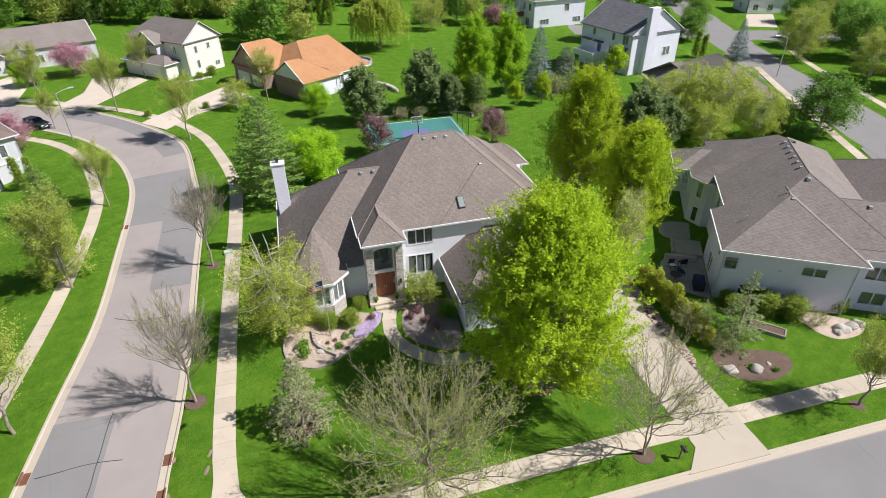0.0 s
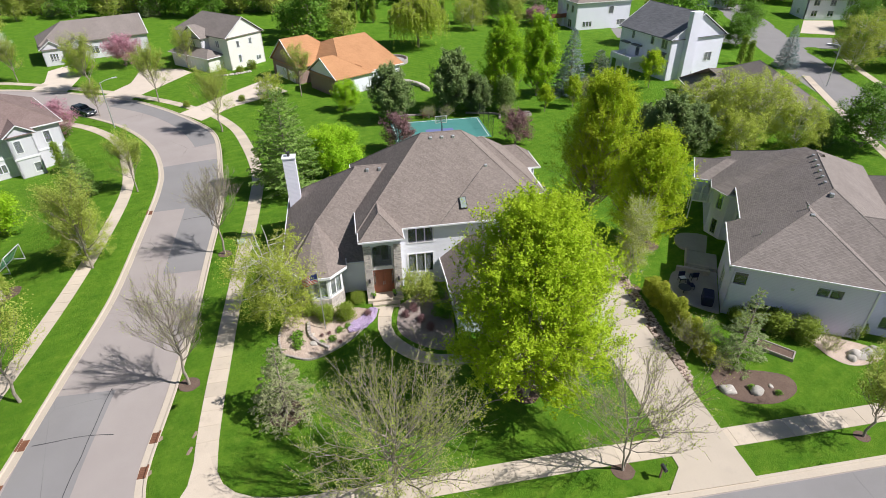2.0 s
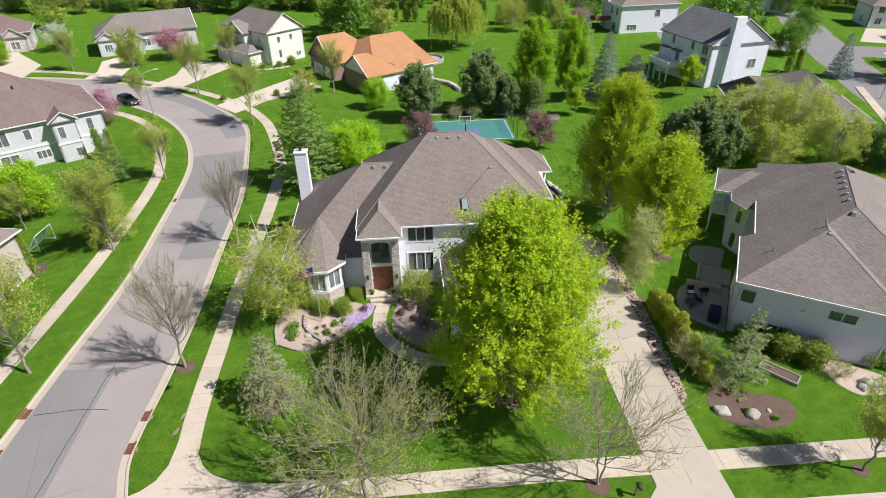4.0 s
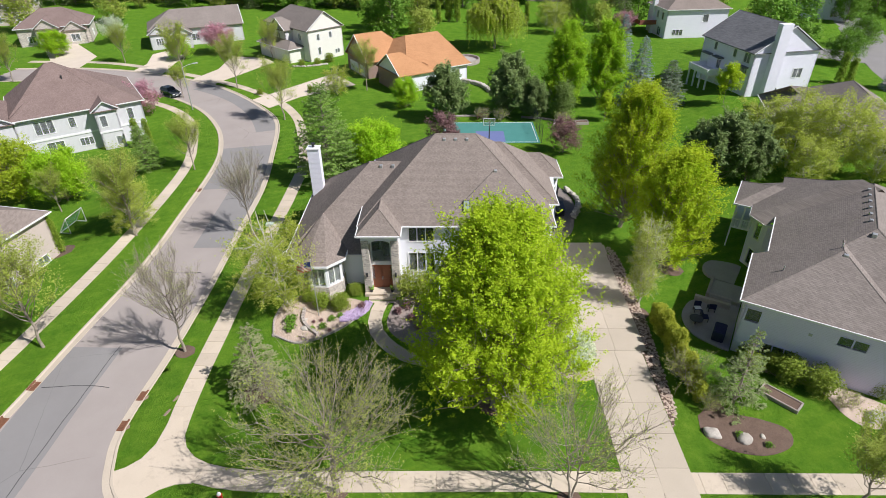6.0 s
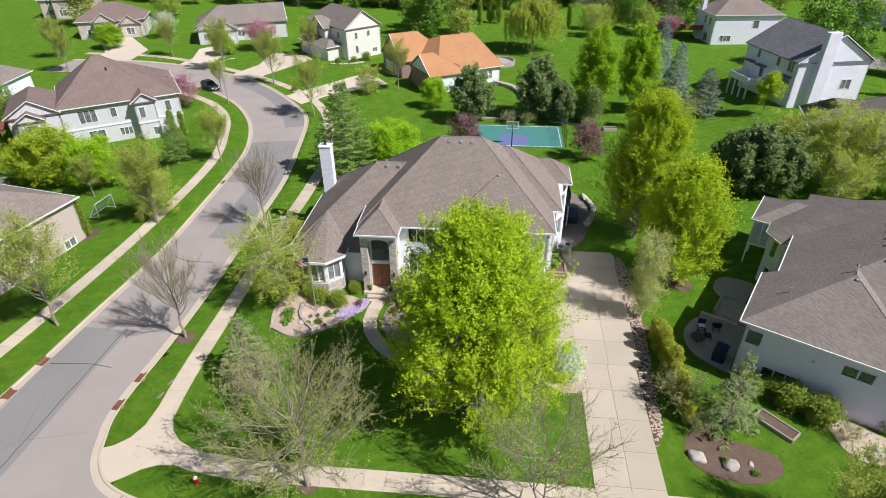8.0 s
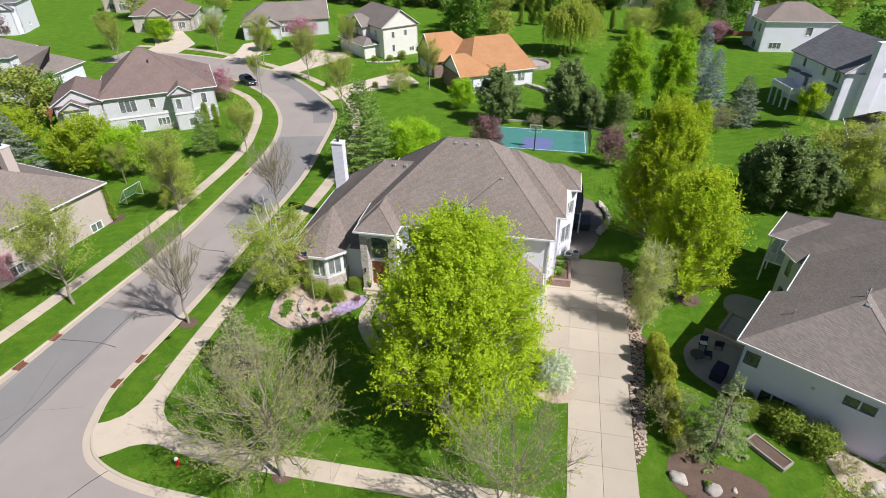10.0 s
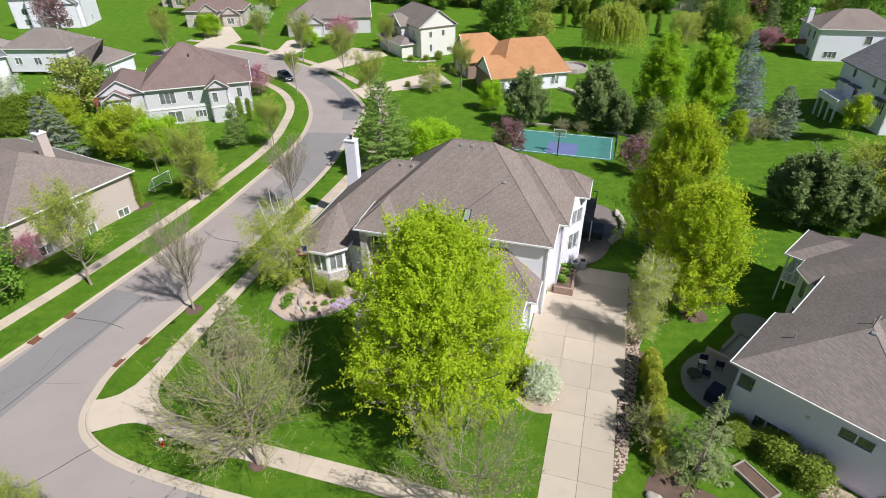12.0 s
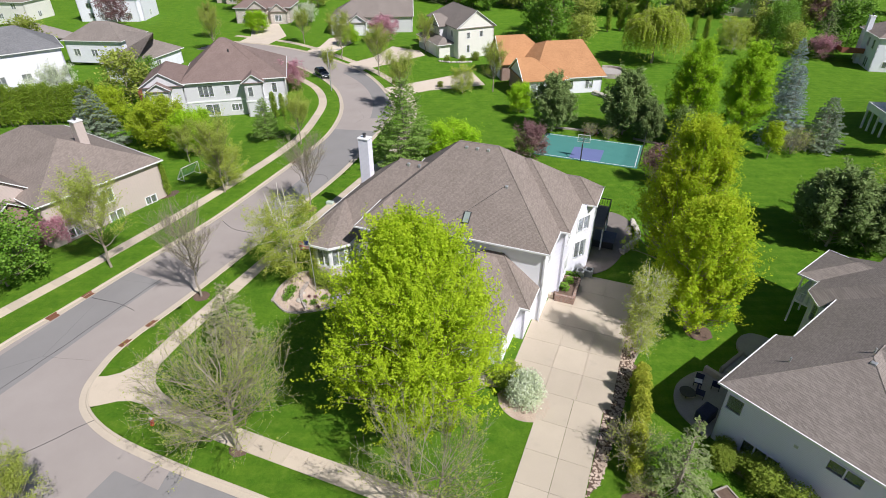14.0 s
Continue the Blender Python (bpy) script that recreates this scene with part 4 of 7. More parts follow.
def corner_house():
    h = House("house", HOUSE_AT, 15.4, "large two-storey house with pale walls and brown shingled hip roofs", "house")
    e = h.e
    # left wing, one tall storey
    h.walls(-6.7, 2.0, 2.25, 16.7, -0.3, 5.0, STUCCO, [("l", 6.0, 1.6, 1.8, 3.8, 2), ("l", 10.0, 1.6, 1.8, 3.8, 2)])
    h.roof(-7.2, 0.6, 1.75, 17.2, 4.9, 0.8, SHINGLE, gable="r", along="u", ridge=(0.5, 0.6))
    h.roof(0.3, 5.0, 5.62, 13.33, 7.99, 0.8, SHINGLE, gable="lr", along="u", rim=False)
    # main block
    h.walls(0.35, 17.7, 2.3, 16.4, -0.3, 8.1, STUCCO, [
        ("f", 5.75, 2.4, 6.05, 7.85, 3), ("f", 5.72, 2.45, 2.65, 4.75, 3),
        ("f", 1.75, 1.9, 4.4, 6.55, 1), ("r", 4.4, 1.2, 5.4, 6.8, 2)], skip="")
    h.roof(-0.1, 18.2, 1.8, 16.9, 8.0, 0.8, SHINGLE, ridge=(7.05, 10.95))
    # middle bump and rear wing
    h.walls(10.0, 18.6, 6.6, 16.3, -0.3, 8.05, WHITE, [("r", 9.2, 1.9, 5.2, 6.9, 2), ("r", 9.2, 1.9, 1.6, 3.4, 2)], skip="lb")
    h.roof(12.0, 19.1, 6.0, 16.8, 8.02, 0.8, SHINGLE, gable="l", along="u")
    h.walls(12.0, 20.2, 11.9, 16.1, -0.3, 8.05, WHITE, [], skip="lfr")
    h.walls(19.9, 20.2, 13.1, 16.1, -0.3, 8.05, WHITE, [("r", 14.6, 1.6, 5.3, 6.9, 2)], skip="lfb")
    # slanting wall between the bump and the rear wing
    a, b = np.array((18.5, 10.4)), np.array((20.2, 13.1))
    L = np.linalg.norm(b - a)
    bm = bmesh.new()
    wall_panel(bm, a, b, -0.3, 8.05, 0.2, [(1.0, 2.7, 5.1, 6.7), (0.9, 2.6, 1.9, 3.9)])
    part("wall", bm, WHITE, e)
    for s, z0, z1 in ((1.85, 5.1, 6.7), (1.75, 1.9, 3.9)):
        h.window(a + (b - a) * s / L, math.atan2(b[1] - a[1], b[0] - a[0]), 1.7, z0, z1, 2)
    h.roof(12.0, 20.5, 12.1, 16.7, 8.04, 0.8, SHINGLE, gable="l", along="u")
    # garage wing
    h.walls(8.05, 16.1, -4.7, 2.3, -0.3, 4.1, STUCCO, [("r", -2.9, 2.7, 0.15, 2.5, 1, "garage_door"), ("l", -2.0, 0.9, 1.7, 3.1, 1), ("f", 10.6, 1.8, 1.6, 3.2, 2), ("f", 13.6, 1.8, 1.6, 3.2, 2)], skip="b")
    h.roof(7.55, 16.6, -5.2, 5.0, 4.0, 0.8, SHINGLE, along="v")
    h.walls(14.0, 17.0, -0.75, 2.3, -0.3, 4.1, WHITE, [("r", 0.75, 2.6, 0.15, 2.5, 1, "garage_door")], skip="lb")
    h.roof(8.5, 17.5, -1.25, 6.0, 4.02, 0.8, SHINGLE, along="u")
    # entrance
    h.roof(0.0, 4.0, 0.0, 6.5, 8.0, 0.87, SHINGLE, along="v")
    porch = part("porch", boxes((0.3, 3.7, 0.45, 2.3, 7.25, 7.95), (0.3, 0.62, 1.15, 2.3, 1.0, 7.3), (3.38, 3.7, 1.15, 2.3, 1.0, 7.3)), STUCCO, e)
    for u0 in (0.3, 3.0):
        c = part("stone_pillar", boxes((u0, u0 + 0.7, 0.45, 1.2, 0.2, 7.3), bevel=0.03), STONE, porch, "rough ledge-stone pillar")
        part("lantern", boxes((u0 + 0.27, u0 + 0.43, 0.3, 0.44, 3.3, 3.75), bevel=0.02), DARK, c)
    arch = bmesh.new()
    n = 12
    for i in range(n):
        t0, t1 = math.pi * i / n, math.pi * (i + 1) / n
        a0, a1 = (2.0 - 1.0 * math.cos(t0), 6.75 + 0.45 * math.sin(t0)), (2.0 - 1.0 * math.cos(t1), 6.75 + 0.45 * math.sin(t1))
        vs = [arch.verts.new(p) for p in ((a0[0], 0.55, a0[1]), (a1[0], 0.55, a1[1]), (a1[0], 0.55, 7.3), (a0[0], 0.55, 7.3), (a0[0], 1.1, a0[1]), (a1[0], 1.1, a1[1]))]
        for f in ((0, 1, 2, 3), (0, 4, 5, 1)):
            arch.faces.new([vs[k] for k in f])
    part("arch", arch, STUCCO, porch)
    part("porch_floor", boxes((0.3, 3.7, 0.1, 2.3, 0.3, 1.45), (0.7, 3.3, -0.35, 0.1, 0.3, 1.25), (0.7, 3.3, -0.75, -0.35, 0.3, 1.08), bevel=0.02), CONCRETE, porch, "concrete entrance steps")
    # double front door with side lights and a glazed transom, set between the pillars
    d = part("front_door", boxes((0.95, 3.05, 1.28, 1.34, 1.45, 4.12)), WOOD_DOOR, e, "reddish mahogany double front door with side lights")
    for u0, u1 in ((1.34, 1.98), (2.02, 2.66)):
        leaf_ = part("door_leaf", boxes((u0, u1, 1.24, 1.28, 1.5, 4.05), bevel=0.01), WOOD_DOOR, d)
        for z0, z1 in ((1.62, 2.35), (2.5, 3.9)):
            part("door_panel", boxes((u0 + 0.12, u1 - 0.12, 1.215, 1.245, z0, z1), bevel=0.012), WOOD_DOOR, leaf_)
        part("door_handle", boxes((1.9 if u0 < 2 else 2.06, 1.94 if u0 < 2 else 2.1, 1.17, 1.24, 2.4, 2.75), bevel=0.008), METAL, leaf_, "steel door handle")
    for u0 in (1.06, 2.76):
        part("side_light", boxes((u0, u0 + 0.18, 1.255, 1.275, 2.4, 3.9)), GLASS, d, "narrow glazed side light")
    part("door_trim", boxes((0.95, 3.05, 1.2, 1.34, 4.12, 4.4), (0.95, 1.03, 1.2, 1.28, 1.45, 4.12), (2.97, 3.05, 1.2, 1.28, 1.45, 4.12)), WHITE_TRIM, d, "white door trim")
    h.window(np.array((2.0, 1.25)), 0.0, 1.8, 4.5, 6.9, 1)
    # octagonal bay
    cu, cv, R = -3.85, 1.75, 2.15
    for k in range(8):
        t0, t1 = math.pi * (2 * k - 1) / 8, math.pi * (2 * k + 1) / 8
        a = (cu + R * math.cos(t0), cv + R * math.sin(t0))
        b = (cu + R * math.cos(t1), cv + R * math.sin(t1))
        nv = math.sin(math.pi * k / 4)
        if nv > 0.3:
            continue
        L = math.dist(a, b)
        bm = bmesh.new()
        wall_panel(bm, a, b, -0.2, 5.2, 0.2, [(0.16, L - 0.16, 2.7, 4.55)])
        w = part("bay_wall", bm, STUCCO, e)
        mid = np.array([(a[0] + b[0]) / 2, (a[1] + b[1]) / 2])
        h.window(mid, math.atan2(b[1] - a[1], b[0] - a[0]), L - 0.32, 2.7, 4.55, 2)
        bm = bmesh.new()
        o = np.array([math.cos(math.pi * k / 4), math.sin(math.pi * k / 4)]) * 0.06
        wall_panel(bm, np.array(a) + o * 1.3, np.array(b) + o * 1.3, -0.2, 2.5, 0.08)
        part("stone_base", bm, STONE, w, "ledge-stone base")
    bm = bmesh.new()
    apex = bm.verts.new((-3.85, 4.9, 7.75))
    ring = [bm.verts.new((cu + 2.72 * math.cos(math.pi * (2 * k + 1) / 8), cv + 2.72 * math.sin(math.pi * (2 * k + 1) / 8), 5.2)) for k in range(8)]
    low = [bm.verts.new((v.co.x, v.co.y, 5.02)) for v in ring]
    for k in range(8):
        bm.faces.new((ring[k], ring[(k + 1) % 8], apex))
        bm.faces.new((low[k], low[(k + 1) % 8], ring[(k + 1) % 8], ring[k]))
    bm.faces.new(low[::-1])
    bmesh.ops.recalc_face_normals(bm, faces=bm.faces)
    br = part("bay_roof", bm, SHINGLE, e)
    for k in (3, 4, 5, 6, 7):
        a, b = [(cu + 2.78 * math.cos(math.pi * (2 * j + 1) / 8), cv + 2.78 * math.sin(math.pi * (2 * j + 1) / 8)) for j in (k, (k + 1) % 8)]
        bm = bmesh.new()
        wall_panel(bm, a, b, 5.0, 5.22, 0.1)
        part("gutter", bm, WHITE_TRIM, br, "white eaves gutter")
    # chimney, vents, skylight
    h.chimney(-6.25, 13.8, 1.25, 1.0, -0.2, 10.7, WHITE)
    for u, v, z in ((7.9, 8.85, 13.64), (9.0, 8.85, 13.64), (10.1, 8.85, 13.64), (1.55, 9.0, 10.8), (2.75, 9.0, 10.8), (12.8, 6.2, 11.5)):
        h.vent(u, v, z)
    s = part("skylight", boxes((-0.33, 0.33, -0.6, 0.6, 0.0, 0.16), bevel=0.02), DARK, e, "dark framed skylight")
    s.matrix_basis = pose(10.0, 3.3, 9.2, 38.66, 0, 0)
    p = part("skylight_pane", boxes((-0.26, 0.26, -0.52, 0.52, 0.161, 0.175)), SKY_PANE, s, "skylight pane with the sky reflection painted as a pale colour")
    # valley where the two front slopes meet
    bm = bmesh.new()
    tube(bm, [(7.55, 1.85, 8.03), (12.55, 6.15, 11.48)], 0.025, 4)
    part("valley", bm, DARK, e, "dark valley flashing")
    # downpipes
    for u, v, z in ((3.72, 2.2, 8.0), (17.75, 2.2, 8.0), (8.0, -4.75, 4.0), (16.15, -4.78, 4.0)):
        part("downpipe", boxes((u - 0.04, u + 0.04, v - 0.06, v + 0.02, 0.1, z - 0.15), bevel=0.01), WHITE_TRIM, e)
    return h


corner_house()


# ---- the neighbours ----
def neighbours():
    # grey house across the drive
    h = House("house", (25.33, 43.53), -15.0, "two-storey house with pale grey siding and grey-brown shingled hip roofs", z=0)
    h.walls(0.5, 11.7, 0.5, 7.9, -0.9, 5.9, BLUE_GREY, [
        ("f", 1.23, 1.2, 3.62, 4.86, 1, "slim_window"), ("f", 8.27, 2.05, 3.88, 4.74, 2, "slim_window"), ("f", 3.8, 2.6, 0.7, 1.92, 3, "slim_window"),
        ("l", 2.2, 0.8, 3.9, 5.2, 1), ("l", 4.6, 1.6, 0.5, 2.5, 2)])
    h.roof(0.0, 12.2, -0.08, 7.9, 5.80, 0.55, SHINGLE_GREY, gable="b", along="v")
    h.walls(1.6, 14.7, 7.6, 25.2, -0.9, 6.3, BLUE_GREY, [("l", 9.5, 1.2, 3.7, 5.2, 1), ("l", 12.2, 1.2, 3.7, 5.2, 1), ("l", 10.5, 2.0, 0.5, 2.5, 2)], skip="f")
    mr = h.roof(1.13, 15.17, 2.13, 25.8, 6.39, 0.55, SHINGLE_GREY, along="v", rim=False)
    part("gutter", boxes((1.05, 1.14, 7.98, 15.3, 6.25, 6.40)), WHITE_TRIM, mr, "white eaves gutter")
    # canted corner and its roof
    for a, b, holes in (((0.75, 14.45), (-0.72, 15.95), [(0.65, 1.45, 3.5, 5.3), (0.65, 1.45, 0.4, 2.2)]), ((1.7, 14.45), (0.75, 14.45), []), ((-0.72, 15.95), (-0.72, 23.6), [(3.4, 6.2, 2.9, 5.0)])):
        a, b = np.array(b), np.array(a)
        L = float(np.linalg.norm(b - a))
        holes = [(L - q[1], L - q[0], q[2], q[3]) for q in holes]
        bm = bmesh.new()
        wall_panel(bm, a, b, -0.9, 5.75, 0.2, holes)
        part("wall", bm, BLUE_GREY, h.e)
        for q in holes:
            h.window(a + (b - a) * (q[0] + q[1]) / 2 / L, math.atan2(b[1] - a[1], b[0] - a[0]), q[1] - q[0], q[2], q[3], 2 if q[1] - q[0] > 2 else 1)
    bm = bmesh.new()
    ee, ff, tt, cc, ss, dd = [bm.verts.new(p) for p in ((0.37, 14.16, 5.72), (-1.17, 15.75, 5.72), (7.2, 19.12, 10.32), (-1.17, 24.1, 5.72), (8.7, 17.5, 10.32), (12.0, 24.1, 5.72))]
    for q in ((ff, ee, ss, tt), (cc, ff, tt), (dd, cc, tt), (ss, dd, tt), (ee, ff, cc, dd, ss)):
        bm.faces.new(q)
    bmesh.ops.triangulate(bm, faces=bm.faces[:])
    bmesh.ops.recalc_face_normals(bm, faces=bm.faces)
    cr = part("canted_roof", bm, SHINGLE_GREY, h.e)
    for a, b in (((0.37, 14.16), (-1.17, 15.75)), ((-1.17, 15.75), (-1.17, 18.0)), ((1.2, 14.1), (0.37, 14.16))):
        bm = bmesh.new()
        wall_panel(bm, b, a, 5.58, 5.74, 0.1)
        part("gutter", bm, WHITE_TRIM, cr, "white eaves gutter")
    h.roof(-2.85, 9.0, 17.95, 24.15, 5.6, 0.5, SHINGLE_GREY, along="u")
    # right wing
    h.walls(11.7, 24.0, 1.7, 23.5, -0.9, 5.9, BLUE_GREY, [("f", 13.8, 2.0, 3.6, 4.9, 2, "slim_window"), ("f", 14.2, 2.2, 0.9, 2.2, 2, "slim_window")], skip="l")
    h.roof(6.9, 24.5, 1.2, 12.6, 5.84, 0.55, SHINGLE_GREY, gable="l", along="u")
    h.roof(14.0, 24.5, 8.0, 24.0, 5.9, 0.55, SHINGLE_GREY, along="v")
    for i in range(6):
        h.vent(7.75, 10.8 + 1.35 * i, 10.08, 0.28)
    for u, v, z in ((7.95, 8.4, 9.98), (6.3, 5.7, 8.93), (13.0, 6.2, 8.66), (15.4, 6.2, 8.66)):
        h.vent(u, v, z, 0.36)
    for u, v, z in ((2.4, 4.0, 7.0), (5.95, 6.6, 8.95)):
        bm = bmesh.new()
        tube(bm, [(u, v, z), (u, v, z + 0.55)], 0.06, 8)
        part("vent_pipe", bm, METAL, h.e)
    part("dryer_vent", boxes((5.32, 5.58, 0.42, 0.5, 3.95, 4.18), bevel=0.02), METAL, h.e, "small grey wall vent")
    part("corner_board", boxes((11.6, 11.74, 0.46, 0.6, -0.9, 5.8)), WHITE_TRIM, h.e)
    # beige house over the street
    h = House("house", (-42.9, 26.0), 94.4, "beige single-storey house with a brown shingled hip roof", z=-1.4)
    h.block(0.5, 15.4, 0.5, 24.0, -0.6, 6.2, 0.5, BEIGE, SHINGLE, [("f", 3.2, 1.5, 0.9, 2.0, 2), ("f", 8.0, 1.6, 3.3, 5.0, 2), ("f", 8.4, 1.8, 0.6, 1.9, 2), ("f", 13.2, 1.5, 0.9, 1.9, 2), ("r", 4.0, 1.4, 3.6, 5.2, 2)], along="v", rim_mat=WHITE_TRIM)
    h.block(-5.0, 3.0, 4.6, 12.0, -0.6, 5.6, 0.75, BEIGE, SHINGLE, [("f", -2.2, 1.6, 2.6, 4.6, 2)], along="v", gable="f", skip="r")
    h.block(-3.8, 1.0, 3.0, 6.0, -0.6, 4.6, 0.75, BRICK_RED, SHINGLE, [("f", -1.2, 1.2, 1.2, 3.6, 2)], along="v", gable="f", skip="r")
    h.chimney(10.2, 6.8, 1.1, 1.1, 6.0, 11.9, BEIGE)
    # grey house with a reddish roof
    h = House("house", (-72.6, 61.2), 50.6, "grey two-storey house with white trim and a reddish-brown roof", z=-1.5)
    h.block(0.6, 18.6, 0.6, 15.5, -0.8, 6.7, 0.58, GREYISH, SHINGLE_RED, [("f", 4.4, 2.6, 3.9, 5.9, 3), ("f", 8.2, 0.9, 4.2, 5.7, 1), ("f", 5.0, 2.4, 0.4, 2.4, 2), ("f", 9.3, 1.9, 1.0, 2.2, 3), ("f", 16.6, 0.9, 3.9, 5.6, 1), ("r", 5.0, 1.1, 3.9, 5.6, 1)], along="u")
    h.block(11.4, 14.6, -1.2, 4.0, -0.8, 6.5, 0.7, GREYISH, SHINGLE_RED, [("f", 12.4, 0.9, 3.9, 5.6, 1), ("f", 13.8, 0.9, 0.7, 2.0, 1), ("r", 0.0, 0.8, 3.9, 5.6, 1)], along="v", gable="f", skip="b")
    h.block(-6.2, 0.6, 0.2, 12.0, -0.8, 6.5, 0.62, GREYISH, SHINGLE_RED, [("f", -2.8, 2.6, 3.7, 5.5, 2), ("r", 0.45, 0.4, 3.7, 5.5, 1)], along="v", gable="f", skip="r")
    h.block(-5.0, -1.6, -1.0, 4.0, -0.8, 6.0, 0.62, GREYISH, SHINGLE_RED, [("f", -3.3, 1.9, 3.6, 5.3, 2)], along="v", gable="f", skip="b")
    h.roof(0.5, 15.5, 1.6, 15.6, 7.0, 0.8, SHINGLE_RED, along="u", rim=False)
    part("band", boxes((0.55, 18.65, 0.5, 0.6, 2.9, 3.15), (11.35, 14.65, -1.3, -1.2, 2.9, 3.15)), WHITE_TRIM, h.e, "white trim band")
    bm = bmesh.new()
    tube(bm, [(9.0, 6.0, 9.2), (9.0, 6.0, 11.0)], 0.13, 8)
    part("vent_pipe", bm, DARK, h.e)
    # terracotta-roofed house
    h = House("house", (-26.2, 103.8), 47.0, "low house with a terracotta-orange shingled roof", z=0)
    h.block(0.6, 8.0, 0.6, 10.0, -0.3, 3.6, 0.62, WHITE, SHINGLE_ORANGE, [("f", 2.6, 1.2, 0.9, 2.7, 1), ("l", 4.0, 1.4, 1.0, 2.6, 2)], along="u", gable="l", skip="rb")
    h.walls(0.45, 0.75, 0.6, 10.0, -0.3, 3.6, BRICK_RED, [], skip="frb")
    h.walls(3.4, 17.2, 2.4, 21.0, -0.3, 3.5, WHITE, [("f", 10.5, 1.6, 1.0, 2.6, 2), ("f", 14.6, 1.6, 1.0, 2.6, 2), ("r", 6.0, 2.2, 0.4, 2.5, 2), ("r", 11.0, 2.6, 0.2, 2.5, 3)])
    h.roof(2.9, 17.9, 1.9, 26.0, 3.35, 0.365, SHINGLE_ORANGE, along="u", ridge=(9.0, 16.9))
    h.block(6.6, 9.2, 1.0, 6.0, -0.3, 3.5, 0.5, WHITE, SHINGLE_ORANGE, [("f", 7.9, 1.2, 0.9, 2.6, 1)], along="v", skip="b")
    h.block(-0.4, 11.0, 13.4, 24.0, -0.3, 3.6, 0.8, BRICK_RED, SHINGLE_ORANGE, [("l", 16.2, 2.6, 0.1, 2.4, 1, "garage_door"), ("l", 20.6, 4.6, 0.1, 2.4, 1, "garage_door")], along="u", gable="l", skip="r")
    # white gabled house
    h = House("house", (-54.3, 121.3), 61.0, "white two-storey gabled house with grey shingle roof", z=0)
    h.block(0.5, 10.0, 0.5, 18.5, -0.3, 7.0, 0.7, CREAM, SHINGLE_GREY, [("f", 3.2, 0.8, 4.6, 5.9, 1), ("f", 6.6, 0.8, 4.8, 6.0, 1), ("f", 8.2, 1.3, 1.0, 1.9, 2), ("f", 3.2, 0.8, 1.4, 3.0, 1), ("l", 4.0, 1.2, 4.6, 6.0, 2)], along="v", gable="f")
    h.block(-3.4, 0.5, 3.0, 16.0, -0.3, 3.2, 0.55, CREAM, SHINGLE_GREY, [("l", 7.0, 4.8, 0.1, 2.5, 1, "garage_door")], along="v", skip="r")
    h.block(-1.5, 3.0, 7.0, 13.0, 2.5, 6.6, 0.7, GREYISH, SHINGLE_GREY, [("l", 10.0, 1.6, 4.4, 5.8, 2)], along="u", gable="l", skip="r")
    # grey ranch
    h = House("house", (-100.0, 123.5), 40.0, "long low house with grey-brown shingles and white gables", z=0)
    h.block(0.5, 23.0, 0.5, 12.0, -0.3, 4.4, 0.6, GREYISH, SHINGLE_GREY, [("f", 2.5, 1.8, 1.2, 2.8, 3), ("f", 11.0, 1.8, 1.2, 2.8, 2), ("r", 4.0, 1.2, 1.2, 2.8, 2)], along="u", gable="r")
    h.block(5.5, 10.0, -3.0, 4.0, -0.3, 3.6, 0.7, GREYISH, SHINGLE_GREY, [("f", 7.7, 3.2, 0.1, 2.4, 1, "garage_door")], along="v", gable="f", skip="b")
    h.block(0.3, 4.4, -1.4, 4.0, -0.3, 3.8, 0.7, GREYISH, SHINGLE_GREY, [("f", 2.4, 1.7, 1.1, 2.7, 3)], along="v", gable="f", skip="b")
    # tall white house on the right, end chimney
    h = House("house", (36.35, 113.06), 28.2, "tall white house with slate-grey roof and an end chimney", z=1.6)
    h.block(0.5, 13.4, 0.6, 15.4, -0.8, 7.8, 0.62, WHITE, SHINGLE_SLATE, [("l", 2.4, 1.6, 5.8, 7.4, 2), ("l", 5.8, 0.9, 6.0, 7.4, 1), ("l", 11.5, 0.9, 6.0, 7.4, 1), ("l", 2.6, 2.0, 2.8, 4.8, 3), ("l", 6.0, 1.4, 2.6, 4.8, 1), ("l", 9.6, 1.2, 3.0, 4.6, 1), ("f", 10.2, 1.9, 3.0, 4.6, 2), ("f", 6.4, 1.0, 0.4, 1.3, 1)], along="v", gable="fb", rim_mat=WHITE_TRIM)
    part("chimney", boxes((3.4, 5.6, -0.5, 0.6, -0.8, 12.6), bevel=0.02), WHITE, h.e)
    dk = part("deck", boxes((-3.4, 0.4, 7.0, 13.0, 2.45, 2.65)), WHITE_TRIM, h.e, "raised white deck")
    part("deck_rail", boxes((-3.4, -3.3, 7.0, 13.0, 2.65, 3.55), (-3.3, 0.4, 7.0, 7.1, 2.65, 3.55), (-3.3, 0.4, 12.9, 13.0, 2.65, 3.55)), WHITE_TRIM, dk)
    for v in (7.2, 9.1, 11.0, 12.8):
        part("deck_post", boxes((-3.3, -3.05, v - 0.12, v + 0.12, -0.8, 2.45)), WHITE_TRIM, dk)
    for v in (2.6, 9.6, 13.0):
        part("awning", boxes((-0.4, 0.55, v - 1.2, v + 1.2, 4.95, 5.2)), SHINGLE_SLATE, h.e)
    # white house behind it
    h = House("house", (24.6, 165.8), 22.0, "white two-storey house with a brown hip roof", z=0)
